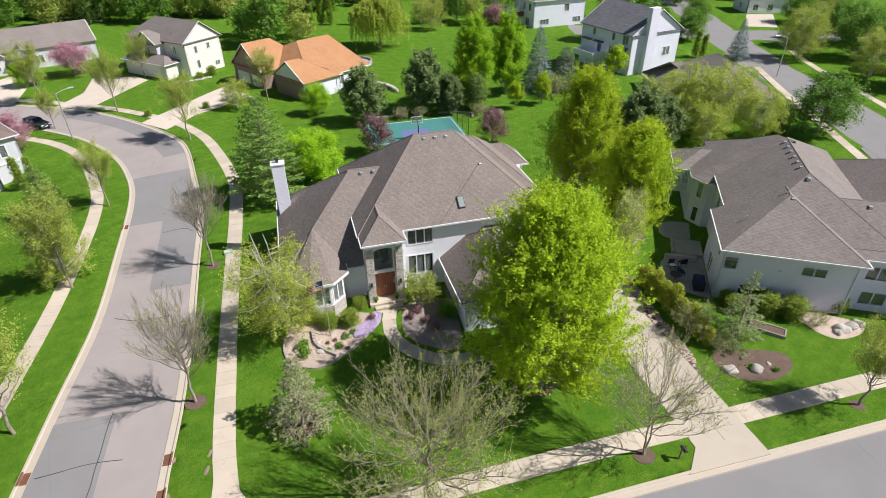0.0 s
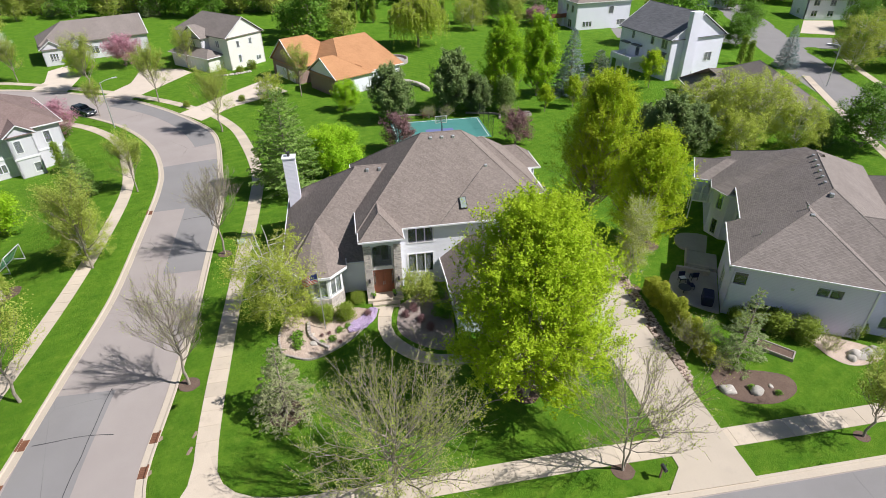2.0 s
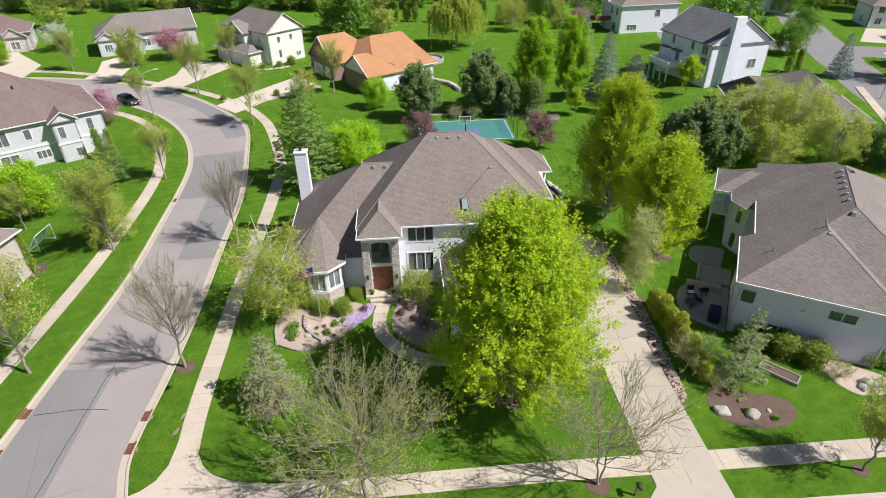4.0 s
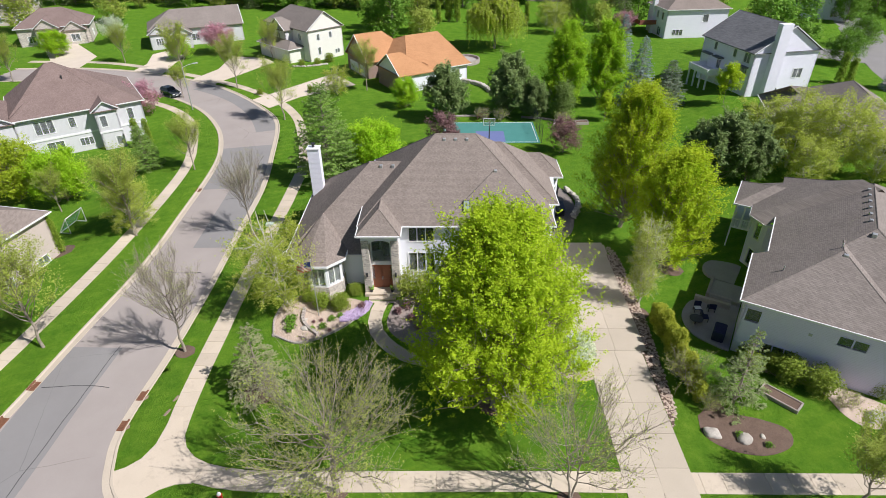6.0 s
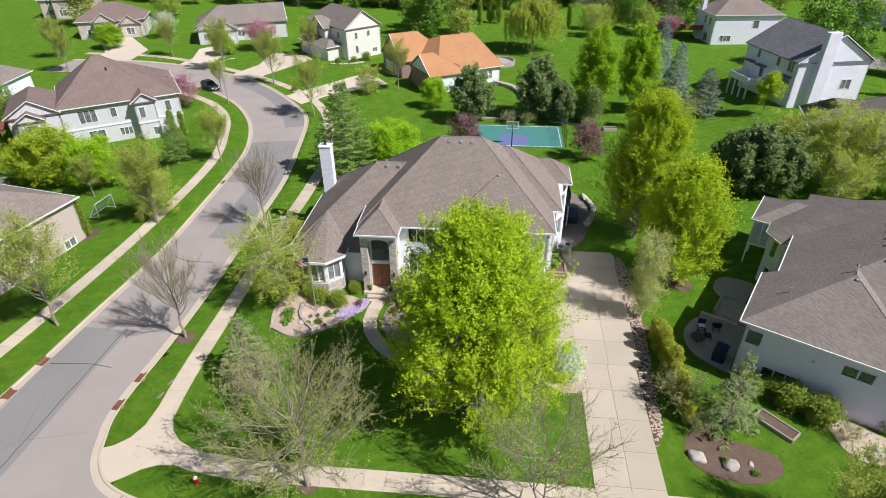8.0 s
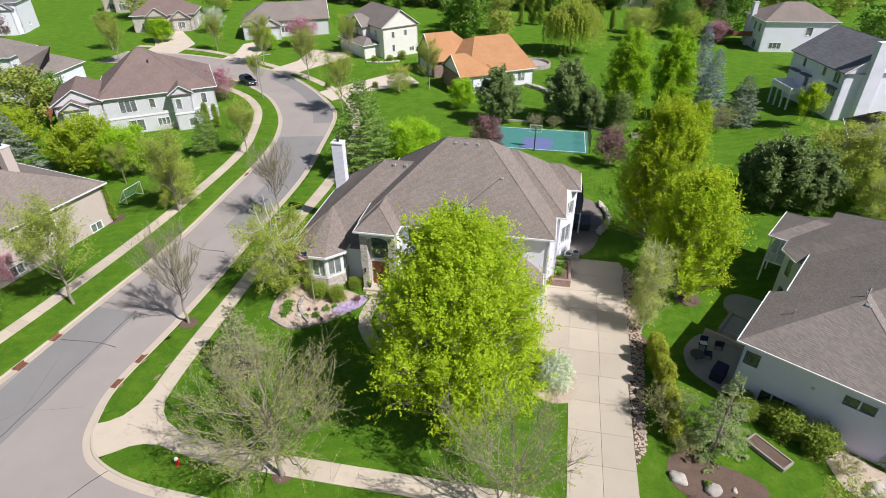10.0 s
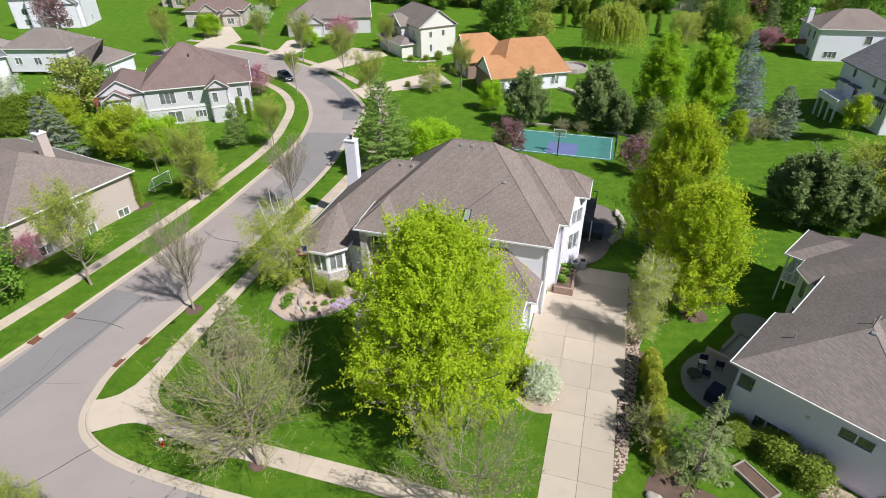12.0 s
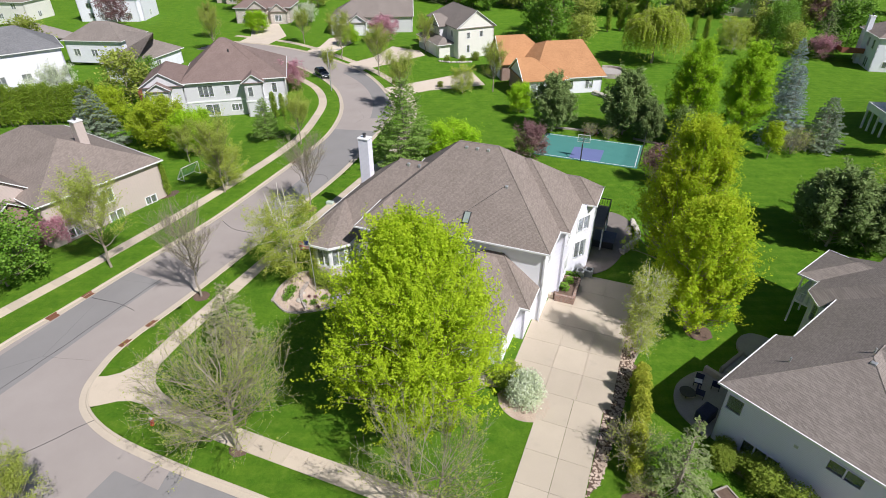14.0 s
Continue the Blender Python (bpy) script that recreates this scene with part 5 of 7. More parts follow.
    h.block(0.5, 17.0, 0.5, 12.0, -0.3, 7.2, 0.55, WHITE, SHINGLE, [("f", 4.0, 2.8, 0.9, 2.2, 3), ("f", 14.5, 2.6, 0.9, 2.2, 3), ("f", 11.0, 1.5, 4.0, 5.8, 1), ("l", 3.0, 1.2, 4.4, 6.2, 1), ("l", 6.0, 1.2, 4.4, 6.2, 1), ("l", 9.0, 1.2, 4.4, 6.2, 1), ("l", 4.0, 2.0, 0.4, 2.4, 2)], along="u")
    h.chimney(0.2, 8.0, 1.0, 1.2, 0.0, 10.2, WHITE)
    dk = part("deck", boxes((-4.2, 0.4, 6.0, 11.0, 2.6, 2.8)), DECK_RED, h.e, "red-stained timber deck")
    part("deck_rail", boxes((-4.2, -4.1, 6.0, 11.0, 2.8, 3.7), (-4.2, 0.4, 6.0, 6.1, 2.8, 3.7)), DECK_RED, dk)
    # grey-roofed house behind the birches
    h = House("house", (43.5, 92.3), 0.0, "house with a grey hip roof half hidden by birches", z=0)
    h.block(0.5, 12.5, 0.5, 20.0, -0.3, 3.9, 0.6, GREYISH, SHINGLE_GREY, [("f", 9.5, 2.2, 1.0, 2.6, 2), ("f", 4.0, 1.8, 1.0, 2.6, 2)], along="v")
    h.block(-5.5, 2.0, 6.0, 16.0, -0.3, 3.8, 0.6, GREYISH, SHINGLE_GREY, [], along="u", skip="r")
    # houses far up the streets
    for k, (x, y, turn, w, d, ev, wm, rm, gb, lab) in enumerate((
            (92.0, 184.0, 0, 15, 10, 5.6, WHITE, SHINGLE_GREY, "r", "white gabled house far down the side street"),
            (130.0, 150.0, -20, 16, 11, 5.8, CREAM, SHINGLE_GREY, "", "cream house far down the side street"),
            (-103.0, 40.5, 75, 14, 12, 9.4, WHITE, SHINGLE_SLATE, "", "tall white house beyond the hedge"),
            (-131.0, 65.5, 31, 15, 11, 4.6, WHITE, SHINGLE_GREY, "", "white house with brown hip roof"),
            (-107.0, 63.3, 22, 8, 16, 3.4, WHITE, SHINGLE_GREY, "", "white garage wing with brown hip roof"),
            (-177.0, 89.0, 40, 20, 12, 8.5, WHITE, SHINGLE_SLATE, "f", "large white house far up the street"),
            (-172.0, 134.0, 35, 16, 12, 5.6, BEIGE, SHINGLE_RED, "f", "tan house with brown gables up the street"),
            (-134.5, 116.0, 38, 17, 12, 4.6, STONE, SHINGLE_RED, "", "stone-fronted house with a reddish roof"),
            (-20.0, 215.0, 5, 18, 11, 5.6, BEIGE, SHINGLE_GREY, "", "house among trees far behind the lawn"),
            (60.0, 205.0, -8, 17, 11, 6.0, WHITE, SHINGLE_GREY, "l", "white house far behind the lawns"),
            (-205.0, 70.0, 30, 18, 12, 6.0, CREAM, SHINGLE, "", "cream house far up the street"))):
        h = House("house", (x, y), turn, lab, z=0)
        ws = [("f", w * f, 1.6, z0, z0 + 1.5, 2) for f in (0.2, 0.5, 0.8) for z0 in ((1.0, 3.9) if ev > 5.2 else (1.0,))]
        ws += [("r", d * 0.5, 1.4, 1.0, 2.5, 2), ("l", d * 0.5, 1.4, 1.0, 2.5, 2)]
        h.block(0.5, w, 0.5, d, -0.6, ev, 0.6, wm, rm, ws, gable="" if gb == "f" else gb, along="u")
        if gb == "f" or k in (7,):
            h.block(w * 0.3, w * 0.6, -1.8, d * 0.5, -0.6, ev, 0.75, wm, rm, [("f", w * 0.45, 2.0, 0.9, 2.8, 2)], along="v", gable="f", skip="b")
            h.block(w * 0.66, w * 0.95, -0.9, d * 0.5, -0.6, ev * 0.8, 0.75, wm, rm, [("f", w * 0.8, 2.0, 0.9, 2.6, 2)], along="v", gable="f", skip="b")


neighbours()


# ---- walks, drives and beds ----
def slab_walk(name, line, width, label, thick=0.12, step=1.5, limit=300):
    """A walk of concrete slabs with open joints, each a piece of its own."""
    ln = resample(line, step)
    n = sides_of(ln)
    bed = setting(name, sweep(name, ln, [(width / 2 - 0.01, -0.05), (width / 2 - 0.01, LAWN + 0.012), (-width / 2 + 0.01, LAWN + 0.012), (-width / 2 + 0.01, -0.05)], hill), KERB, label, "pavement")
    for i in range(len(ln) - 1):
        c = []
        for k, s in ((i, 1), (i, -1), (i + 1, -1), (i + 1, 1)):
            q = ln[k] + n[k] * s * width / 2
            d = (ln[i + 1] - ln[i]) / np.linalg.norm(ln[i + 1] - ln[i]) * 0.012
            c.append(q + (d if k == i else -d))
        z = [float(hill(*p)) for p in c]
        bm = bmesh.new()
        up = 0.035 + 0.006 * math.sin(i * 12.9)
        top = [bm.verts.new((p[0], p[1], zz + LAWN + up)) for p, zz in zip(c, z)]
        low = [bm.verts.new((p[0], p[1], zz + LAWN - thick)) for p, zz in zip(c, z)]
        bm.faces.new(top[::-1])
        for k in range(4):
            bm.faces.new((top[k], top[(k + 1) % 4], low[(k + 1) % 4], low[k]))
        bmesh.ops.recalc_face_normals(bm, faces=bm.faces)
        part("slab", bm, CONCRETE, bed)
    return bed


def flat_patch(name, line, material, label, category, up=0.02, edge=None):
    """A bed laid on the land inside a smooth closed line."""
    p = resample([*line, line[0]], 0.35)[:-1]
    bm = bmesh.new()
    c = p.mean(0)
    rings = []
    for s in (1.0, 0.75, 0.5, 0.25):
        q = c + (p - c) * s
        rings.append([bm.verts.new((x, y, ground_z(x, y) + up + 0.03 * (1 - s))) for x, y in q])
    mid = bm.verts.new((*c, ground_z(*c) + up + 0.03))
    low = [bm.verts.new((x, y, ground_z(x, y) - 0.15)) for x, y in p]
    k = len(p)
    for a, b in [(low, rings[0]), *zip(rings, rings[1:])]:
        for i in range(k):
            bm.faces.new((a[i], a[(i + 1) % k], b[(i + 1) % k], b[i]))
    for i in range(k):
        bm.faces.new((rings[-1][i], rings[-1][(i + 1) % k], mid))
    bmesh.ops.recalc_face_normals(bm, faces=bm.faces)
    ob = setting(name, bm, material, label, category)
    return ob


def stone_mesh(name, seed, r):
    rng = random.Random(seed)
    bm = bmesh.new()
    bmesh.ops.create_icosphere(bm, subdivisions=3, radius=r)
    for v in bm.verts:
        f = 1 + 0.38 * noise.noise(v.co * (1.1 / r) + Vector((seed * 3.1, 0, 0))) + 0.10 * noise.noise(v.co * (3.0 / r) + Vector((0, seed, 0))) + rng.uniform(-0.012, 0.012)
        v.co = Vector((v.co.x * f * 1.2, v.co.y * f * 0.9, max(v.co.z * f * 0.75, -0.2 * r)))
    for f in bm.faces:
        f.smooth = True
    return link_mesh(name, bm)


def scatter_stones(name, line, count, size, material, label, seed):
    """Loose gravel inside a closed line, as one heap of small stones."""
    rng = np.random.default_rng(seed)
    p = resample([*line, line[0]], 0.4)
    lo, hi = p.min(0), p.max(0)
    xy = rng.uniform(lo, hi, (count * 3, 2))
    xy = xy[inside(xy[:, 0], xy[:, 1], p)][:count]
    base = np.array([(1, 0, 0), (-0.4, 0.9, 0), (-0.5, -0.8, 0), (0.1, 0.05, 0.8), (0.5, 0.5, 0.3), (-0.8, 0.1, 0.35)])
    tri = np.array([(0, 4, 3), (4, 1, 3), (1, 5, 3), (5, 2, 3), (2, 0, 3)])
    n = len(xy)
    t = rng.uniform(0, 6.28, n)
    s = size * rng.uniform(0.5, 1.4, n)
    c, d = np.cos(t), np.sin(t)
    v = base[None] * s[:, None, None]
    v = np.stack([v[..., 0] * c[:, None] - v[..., 1] * d[:, None], v[..., 0] * d[:, None] + v[..., 1] * c[:, None], v[..., 2]], -1)
    v[..., :2] += xy[:, None]
    v[..., 2] += (hill(xy[:, 0], xy[:, 1]) + LAWN + 0.05)[:, None]
    f = (tri[None] + 6 * np.arange(n)[:, None, None]).reshape(-1, 3)
    ob = part(name, quads(name, v.reshape(-1, 3), f), material)
    return tagged(ob, label, "gravel", kind="stuff")


slab_walk("pavement_corner", [(60, 39.6), (36.6, 33.2), (22.9, 29.45), (10.75, 26.2), (-1.5, 22.7), (-7.5, 21.1), (-11.6, 20.8), (-14.2, 22.0), (-15.4, 24.2), (-16.9, 28.6), (-18.75, 34.9), (-22.5, 48.2), (-26.1, 61.2), (-29.3, 70.7), (-35.6, 81.8), (-41.0, 89.0), (-49.0, 95.6), (-63, 102.2), (-82, 107.2), (-101, 109.6), (-120, 106)], 1.62, "pale concrete pavement slabs round the corner lot")
slab_walk("pavement_far", [(-24, -10), (-31.2, 8), (-33.1, 17.4), (-35.1, 28.75), (-38.8, 45), (-44.5, 63.0), (-50.6, 73.4), (-56.6, 80.7), (-64.8, 86.0), (-75, 89)], 1.5, "pale concrete pavement slabs over the street")
slab_walk("pavement_side", [(57, 62), (60.5, 75), (64, 100), (68, 125)], 1.5, "pale concrete pavement slabs by the side street")
slab_walk("pavement_side_b", [(76, 70), (78.8, 98), (80.4, 124), (84, 146)], 1.5, "pale concrete pavement slabs by the side street")
setting("pavement_ramp", prism([(-17.05, 19.1), (-16.5, 18.35), (-15.3, 17.55), (-14.1, 17.25), (-13.55, 17.9), (-12.9, 18.85), (-12.1, 19.5), (-11.1, 19.85), (-11.4, 20.8), (-12.9, 21.6), (-14.2, 23.0), (-15.3, 24.6), (-16.3, 24.6), (-15.95, 23.2), (-15.65, 21.9), (-15.8, 20.6), (-16.35, 19.7)], -0.1, 0.138), CONCRETE, "pale concrete corner ramp", "pavement")


def slab_field(name, cells, label, zf=None):
    base = None
    for i, (u0, u1, v0, v1) in enumerate(cells):
        g = 0.012
        q = [lot(u0 + g, v0 + g), lot(u1 - g, v0 + g), lot(u1 - g, v1 - g), lot(u0 + g, v1 - g)]
        if base is None:
            base = setting(name, prism([lot(17.3, -5.6), lot(25.4, -5.6), lot(25.8, 11.0), lot(18.0, 11.0)], -0.1, 0.115), KERB, label, "driveway")
        part("slab", prism(q, -0.1, lambda x, y: 0.146 + 0.02 * smooth(float(hill(x, y)))), DRIVE, base)
    return base


cells = []
for k in range(5):
    v = -21.0 + 2.95 * k
    cells += [(20.3, 22.75, v, v + 2.95), (22.75, 25.1, v, v + 2.95)]
for k in range(6):
    v = -6.25 + 2.95 * k
    cells += [(17.1 if v < 3 else 18.3, 20.3, v, v + 2.95), (20.3, 22.9, v, v + 2.95), (22.9, 25.6, v, v + 2.95)]
slab_field("driveway", cells, "pale concrete driveway in square slabs")
setting("driveway_apron", prism([lot(20.3, -20.9), lot(25.1, -20.9), (22.9, 25.7), (16.6, 24.1)], -0.1, 0.15), DRIVE, "flared concrete driveway apron", "driveway")
for k, (poly, lab) in enumerate((
([(-52.7, 94.1), (-50.8, 99.2), (-47.9, 107.5), (-45.2, 114.6), (-37.3, 108.1), (-44.5, 98.1), (-47.0, 90.7)], "long concrete drive of the terracotta-roofed house"),
        ([(-72.7, 103.0), (-66.2, 101.2), (-64.7, 109.4), (-63.0, 120.0), (-66.9, 122.7), (-75.8, 122.2), (-72.1, 111.5)], "concrete drive of the gabled house"),
        ([(-82, 105.2), (-84.5, 112), (-88, 121), (-94.5, 124.5), (-96, 119), (-91, 111), (-90, 105.6)], "concrete drive of the long low house"),
        ([(60, 70), (66, 76), (66.5, 70), (57, 63), (46, 62), (47, 68)], "concrete drive by the side street"),
        ([(-104, 104.5), (-108, 114), (-124, 124), (-130, 119), (-116, 108), (-113, 102)], "concrete drive up the street"),
        ([(84, 166), (92, 183), (100, 183), (92, 164)], "concrete drive down the side street"))):
    setting("driveway_%d" % (k + 1), prism(poly, -0.1, 0.14), PALE_DRIVE, lab, "driveway")

# cast-iron kerb inlets
for x, y, turn in ((-29.3, 24.1, 102), (-28.5, 20.4, 102), (-19.3, 22.7, 105), (-20.0, 25.6, 103), (-38.55, 58.4, 109)):
    g = thing("kerb_inlet", "rusty cast-iron storm inlet set in the kerb", "storm inlet", pose(x, y, 0.052, 0, 0, turn), "storm inlets")
    part("grate_rim", boxes((-0.5, 0.5, -0.28, 0.28, -0.15, 0.015), bevel=0.01), RUST, g)
    for i in range(6):
        part("grate_bar", boxes((-0.44 + 0.155 * i, -0.36 + 0.155 * i, -0.22, 0.22, 0.014, 0.035)), RUST, g)
    part("curb_box", boxes((-0.55, 0.55, 0.22, 0.34, -0.1, 0.17), bevel=0.02) if x < -25 else boxes((-0.55, 0.55, -0.34, -0.22, -0.1, 0.17), bevel=0.02), RUST, g)

# front path and planting beds of the corner house
PATH = [lot(2.0, -0.6), lot(1.6, -2.2), (-4.6, 37.6), (-2.4, 36.0), (0.4, 35.4), (4.0, 36.3), (8.6, 38.2), (11.6, 39.8)]
slab_walk("path", PATH, 1.25, "curving concrete garden path to the front door", step=1.25)
BED = [(-13.3, 34.6), (-14.2, 36.6), (-13.9, 38.9), (-11.5, 40.2), (-8.4, 40.6), (-6.9, 40.4), (-6.6, 38.9), (-8.0, 36.6), (-10.6, 34.4)]
flat_patch("bed_1", BED, GRAVEL, "bed of pinkish gravel before the house", "garden bed")
scatter_stones("gravel", BED, 4200, 0.06, GRAVEL, "loose pinkish landscaping gravel in the bed", 3)
BED2 = [lot(3.2, -0.5), lot(7.6, 1.9), lot(7.7, -4.6), (0.6, 36.6), (-2.3, 37.2), (-3.9, 38.6)]
flat_patch("bed_2", BED2, STONE_CHIPS, "bed of grey-brown stone chips beside the garden path", "garden bed")
BED3 = [(11.0, 37.9), (12.0, 36.9), (13.6, 36.6), (15.1, 37.6), (14.9, 39.6), (13.0, 40.4), (11.2, 39.6)]
flat_patch("bed_3", BED3, GRAVEL, "gravel bed beside the driveway", "garden bed")
scatter_stones("gravel", BED3, 1300, 0.05, GRAVEL, "loose gravel in the bed by the driveway", 4)
NBED = [(22.6, 35.4), (22.9, 33.6), (24.6, 32.7), (27.0, 32.9), (28.9, 34.3), (28.9, 35.8), (27.2, 36.3), (25.2, 36.4), (24.0, 37.2)]
flat_patch("bed_4", NBED, MULCH, "brown mulch island bed in the neighbour's lawn", "garden bed")
NB2 = [(26.6, 42.2), (29.0, 41.6), (32.0, 40.9), (33.4, 38.4), (35.0, 37.6), (37.5, 38.6), (37.2, 40.2), (30, 42.6)]
flat_patch("bed_5", NB2, GRAVEL, "gravel bed along the grey house", "garden bed")
for k, (x, y, r) in enumerate(((-19.9, 30.9, 0.9), (-25.1, 50.0, 0.8), (13.9, 25.7, 0.85), (-1.2, 22.0, 0.8), (7.4, 32.2, 1.2), (21.6, 55.4, 1.3), (31.7, 30.1, 0.6), (-10.9, 28.6, 1.5), (-44.9, 41.7, 1.6), (18.3, 47.0, 1.0))):
    flat_patch("tree_ring_%d" % (k + 1), [(x + r * math.cos(t), y + r * math.sin(t) * 0.9) for t in (0, 1.05, 2.1, 3.14, 4.2, 5.24)], MULCH, "ring of bark mulch round a tree", "mulch ring")
# bare soil worn into the verge
for k, (x, y, a, b) in enumerate(((-16.85, 24.7, 0.14, 0.5), (-17.15, 26.1, 0.12, 0.45), (-18.85, 22.65, 0.2, 0.3), (-19.55, 25.5, 0.2, 0.3))):
    flat_patch("worn_soil_%d" % (k + 1), [(x + a * math.cos(t) * (1 + 0.2 * math.sin(5 * t + k)), y + b * math.sin(t)) for t in (0, 0.8, 1.6, 2.4, 3.14, 4.0, 4.8, 5.5)], SOIL, "bare brown soil worn into the verge", "soil patch", up=0.008)
# strip of stones between driveway and hedge
STRIP = [lot(25.15, -14.6), lot(25.9, -13.0), lot(26.4, -7), lot(26.75, 0), lot(26.75, 9), lot(25.62, 9), lot(25.62, -6.1), lot(25.14, -6.5)]
setting("bed_6", prism(STRIP, -0.1, 0.13), MULCH, "narrow mulched strip beside the driveway", "garden bed")
scatter_stones("river_stones", STRIP, 2200, 0.11, GRAVEL, "rounded river stones along the driveway", 5)


# ---- trees of the corner lot ----
plant("maple", broadleaf(1, 16.4, 5.6, 0.05, 250, 9, 6, 18, 0.088, 0.98, 0.33, 0.27, 0.95, loose=0.9, shoot=0.85, rise=0.02, wild=0.34, lw=1.6), "maple", BARK, at(7.4, 32.0), "large maple in fresh yellow-green spring leaf on the lawn", "tree")
plant("maple", broadleaf(2, 15.8, 4.0, 0.05, 190, 8, 6, 15, 0.10, 0.98, 0.29, 0.26, 0.95, loose=1.0, shoot=0.8, rise=0.02, wild=0.34, lw=1.6), "gold", BARK, at(16.2, 63.2), "large maple in golden-green spring leaf beside the drive", "tree", "maples by the drive")
plant("maple", broadleaf(3, 12.4, 3.5, 0.05, 150, 8, 6, 14, 0.10, 0.98, 0.38, 0.24, 0.95, loose=1.0, shoot=0.8, rise=0.02, wild=0.34, lw=1.6), "gold", BARK, at(20.5, 55.4), "maple in golden-green spring leaf beside the drive", "tree", "maples by the drive")
plant("crab_tree", broadleaf(4, 11.2, 4.7, 0.18, 40, 9, 8, 6, 0.06, 0.86, 0.55, 0.18, 0.5, 1, 0.8, fine=0.008, wild=0.3, shoot=0.75, rise=0.5), "bud", BARK, at(-1.2, 22.0), "spreading street tree with pale opening buds", "tree")
plant("birch", broadleaf(5, 10.6, 3.1, 0.12, 46, 10, 8, 7, 0.075, 0.95, 0.45, 0.16, -0.12, 3, 1.1, fine=0.008, wild=0.4, shoot=0.7, lw=1.8), "birch", BARK_BIRCH, at(-13.9, 38.3) @ pose(0, 0, 0, 0, -9, 0), "clump birch with white stems and thin young leaves", "tree")
plant("birch", broadleaf(6, 10.8, 1.15, 0.06, 44, 8, 7, 4, 0.09, 0.97, 0.4, 0.09, 0.0, 2, 1.2, fine=0.007, shoot=0.45), "birch", BARK_BIRCH, at(18.3, 48.6), "slim birch with thin young leaves beside the drive", "tree")
plant("spruce", conifer(7, 6.9, 2.7, 0.03, 0.34, 10, 150, 0.055, 0.05, 0.1, 0.75), "tan", BARK, at(-10.9, 28.6), "thin grey-tan spruce at the lawn's corner", "tree")
plant("spruce", conifer(8, 7.4, 2.3, 0.04, 0.40, 9, 150, 0.06, -0.05, 0.12, 0.85), "sage", BARK, at(25.4, 37.6), "slender pale spruce in the neighbour's bed", "tree")
# bare street trees
bare = plant("street_tree", broadleaf(9, 10.2, 3.0, 0.28, 28, 9, 8, 1, 0.06, 0.85, 0.5, 0.13, 0.8, fine=0.008, wild=0.26, shoot=0.6, rise=0.4), "bud", BARK, at(-19.9, 30.9), "bare young street tree with grey branches", "tree", "street trees")
put(bare, -25.1, 50.0, 140, 0.98)
plant("street_tree", broadleaf(10, 10.0, 3.6, 0.22, 26, 9, 7, 2, 0.07, 0.8, 0.6, 0.12, 0.6, 2, fine=0.008, wild=0.28, shoot=0.7, rise=0.55), "bud", BARK, at(13.9, 25.7), "bare forked street tree by the driveway", "tree", "street trees")
bud = plant("street_tree", broadleaf(11, 10.6, 2.8, 0.24, 30, 8, 7, 10, 0.09, 0.9, 0.5, 0.14, 0.8, loose=1.8, fine=0.008, wild=0.35, rise=0.35), "olive", BARK, at(-38.2, 46.2), "street tree with thin olive spring leaves", "tree", "street trees")
for x, y, t, s in ((-32.5, 28.0, 70, 1.06), (-43.3, 63.9, 200, 0.78), (-59.6, 99.9, 20, 1.0), (-41.1, 85.9, 300, 1.0), (-76.6, 105.2, 90, 1.05), (31.8, 30.1, 33, 0.75), (-6.9, 10.0, 60, 0.68), (-66.5, 92.0, 11, 0.6), (-33.6, 105.3, 180, 0.9), (-64.5, 122.0, 260, 0.85), (-97, 111, 10, 0.8), (-109, 92, 140, 0.9), (-122, 100, 44, 0.9)):
    put(bud, x, y, t, s)
# ---- back yards ----
pine = plant("pine", conifer(12, 13.2, 5.2, 0.03, 0.44, 13, 230, 0.105, -0.18, 0.1, 0.6), "pine", BARK, at(-22.6, 65.6), "tall soft-needled pine at the side of the house", "tree")
lime = plant("small_tree", broadleaf(13, 6.8, 3.4, 0.04, 64, 8, 7, 10, 0.13, 0.92, 0.42, 0.13, 0.5, loose=1.5), "lime", BARK, at(-17.9, 70.8), "low spreading tree in bright lime leaf", "tree")
put(lime, -22.6, 97.4, 80, 0.6, tall=1.3)
put(lime, -86.0, 116.5, 80, 0.72)
put(lime, -118, 112, 10, 0.85)
jun = plant("pine", broadleaf(14, 8.8, 3.0, 0.03, 60, 8, 6, 12, 0.125, 0.97, 0.3, 0.16, 0.7, loose=1.0, lw=3.0, wild=0.36, shoot=0.6), "dark", BARK, at(-13.7, 92.8), "broad dark green pine with bushy boughs on a back lawn", "tree", "broad pines")
put(jun, -3.6, 98.4, 100, 1.12)
put(jun, 0.8, 97.4, 10, 0.72)
for x, y, t, k in ((28.6, 79.2, 50, 1.02), (32.4, 80.6, 140, 0.85), (26.4, 82.6, 260, 0.75)):
    put(jun, x, y, t, k)
cone = plant("juniper", bush(15, 6.6, 2.4, 9000, 0.14, 26, 0.8), "juniper", BARK, at(5.6, 98.6), "rounded dense evergreen behind the court", "tree", stem="stem")
put(cone, 53.3, 85.8, 30, 0.85)
fresh_tree = plant("maple", broadleaf(16, 14.0, 3.3, 0.05, 110, 8, 6, 12, 0.15, 0.98, 0.36, 0.2, 0.9, loose=1.1, shoot=0.6, rise=0.04, wild=0.4), "lime", BARK, at(5.1, 102.8), "oval maple in bright green spring leaf", "tree", "lawn maples")
put(fresh_tree, 11.7, 108.3, 120, 0.97)
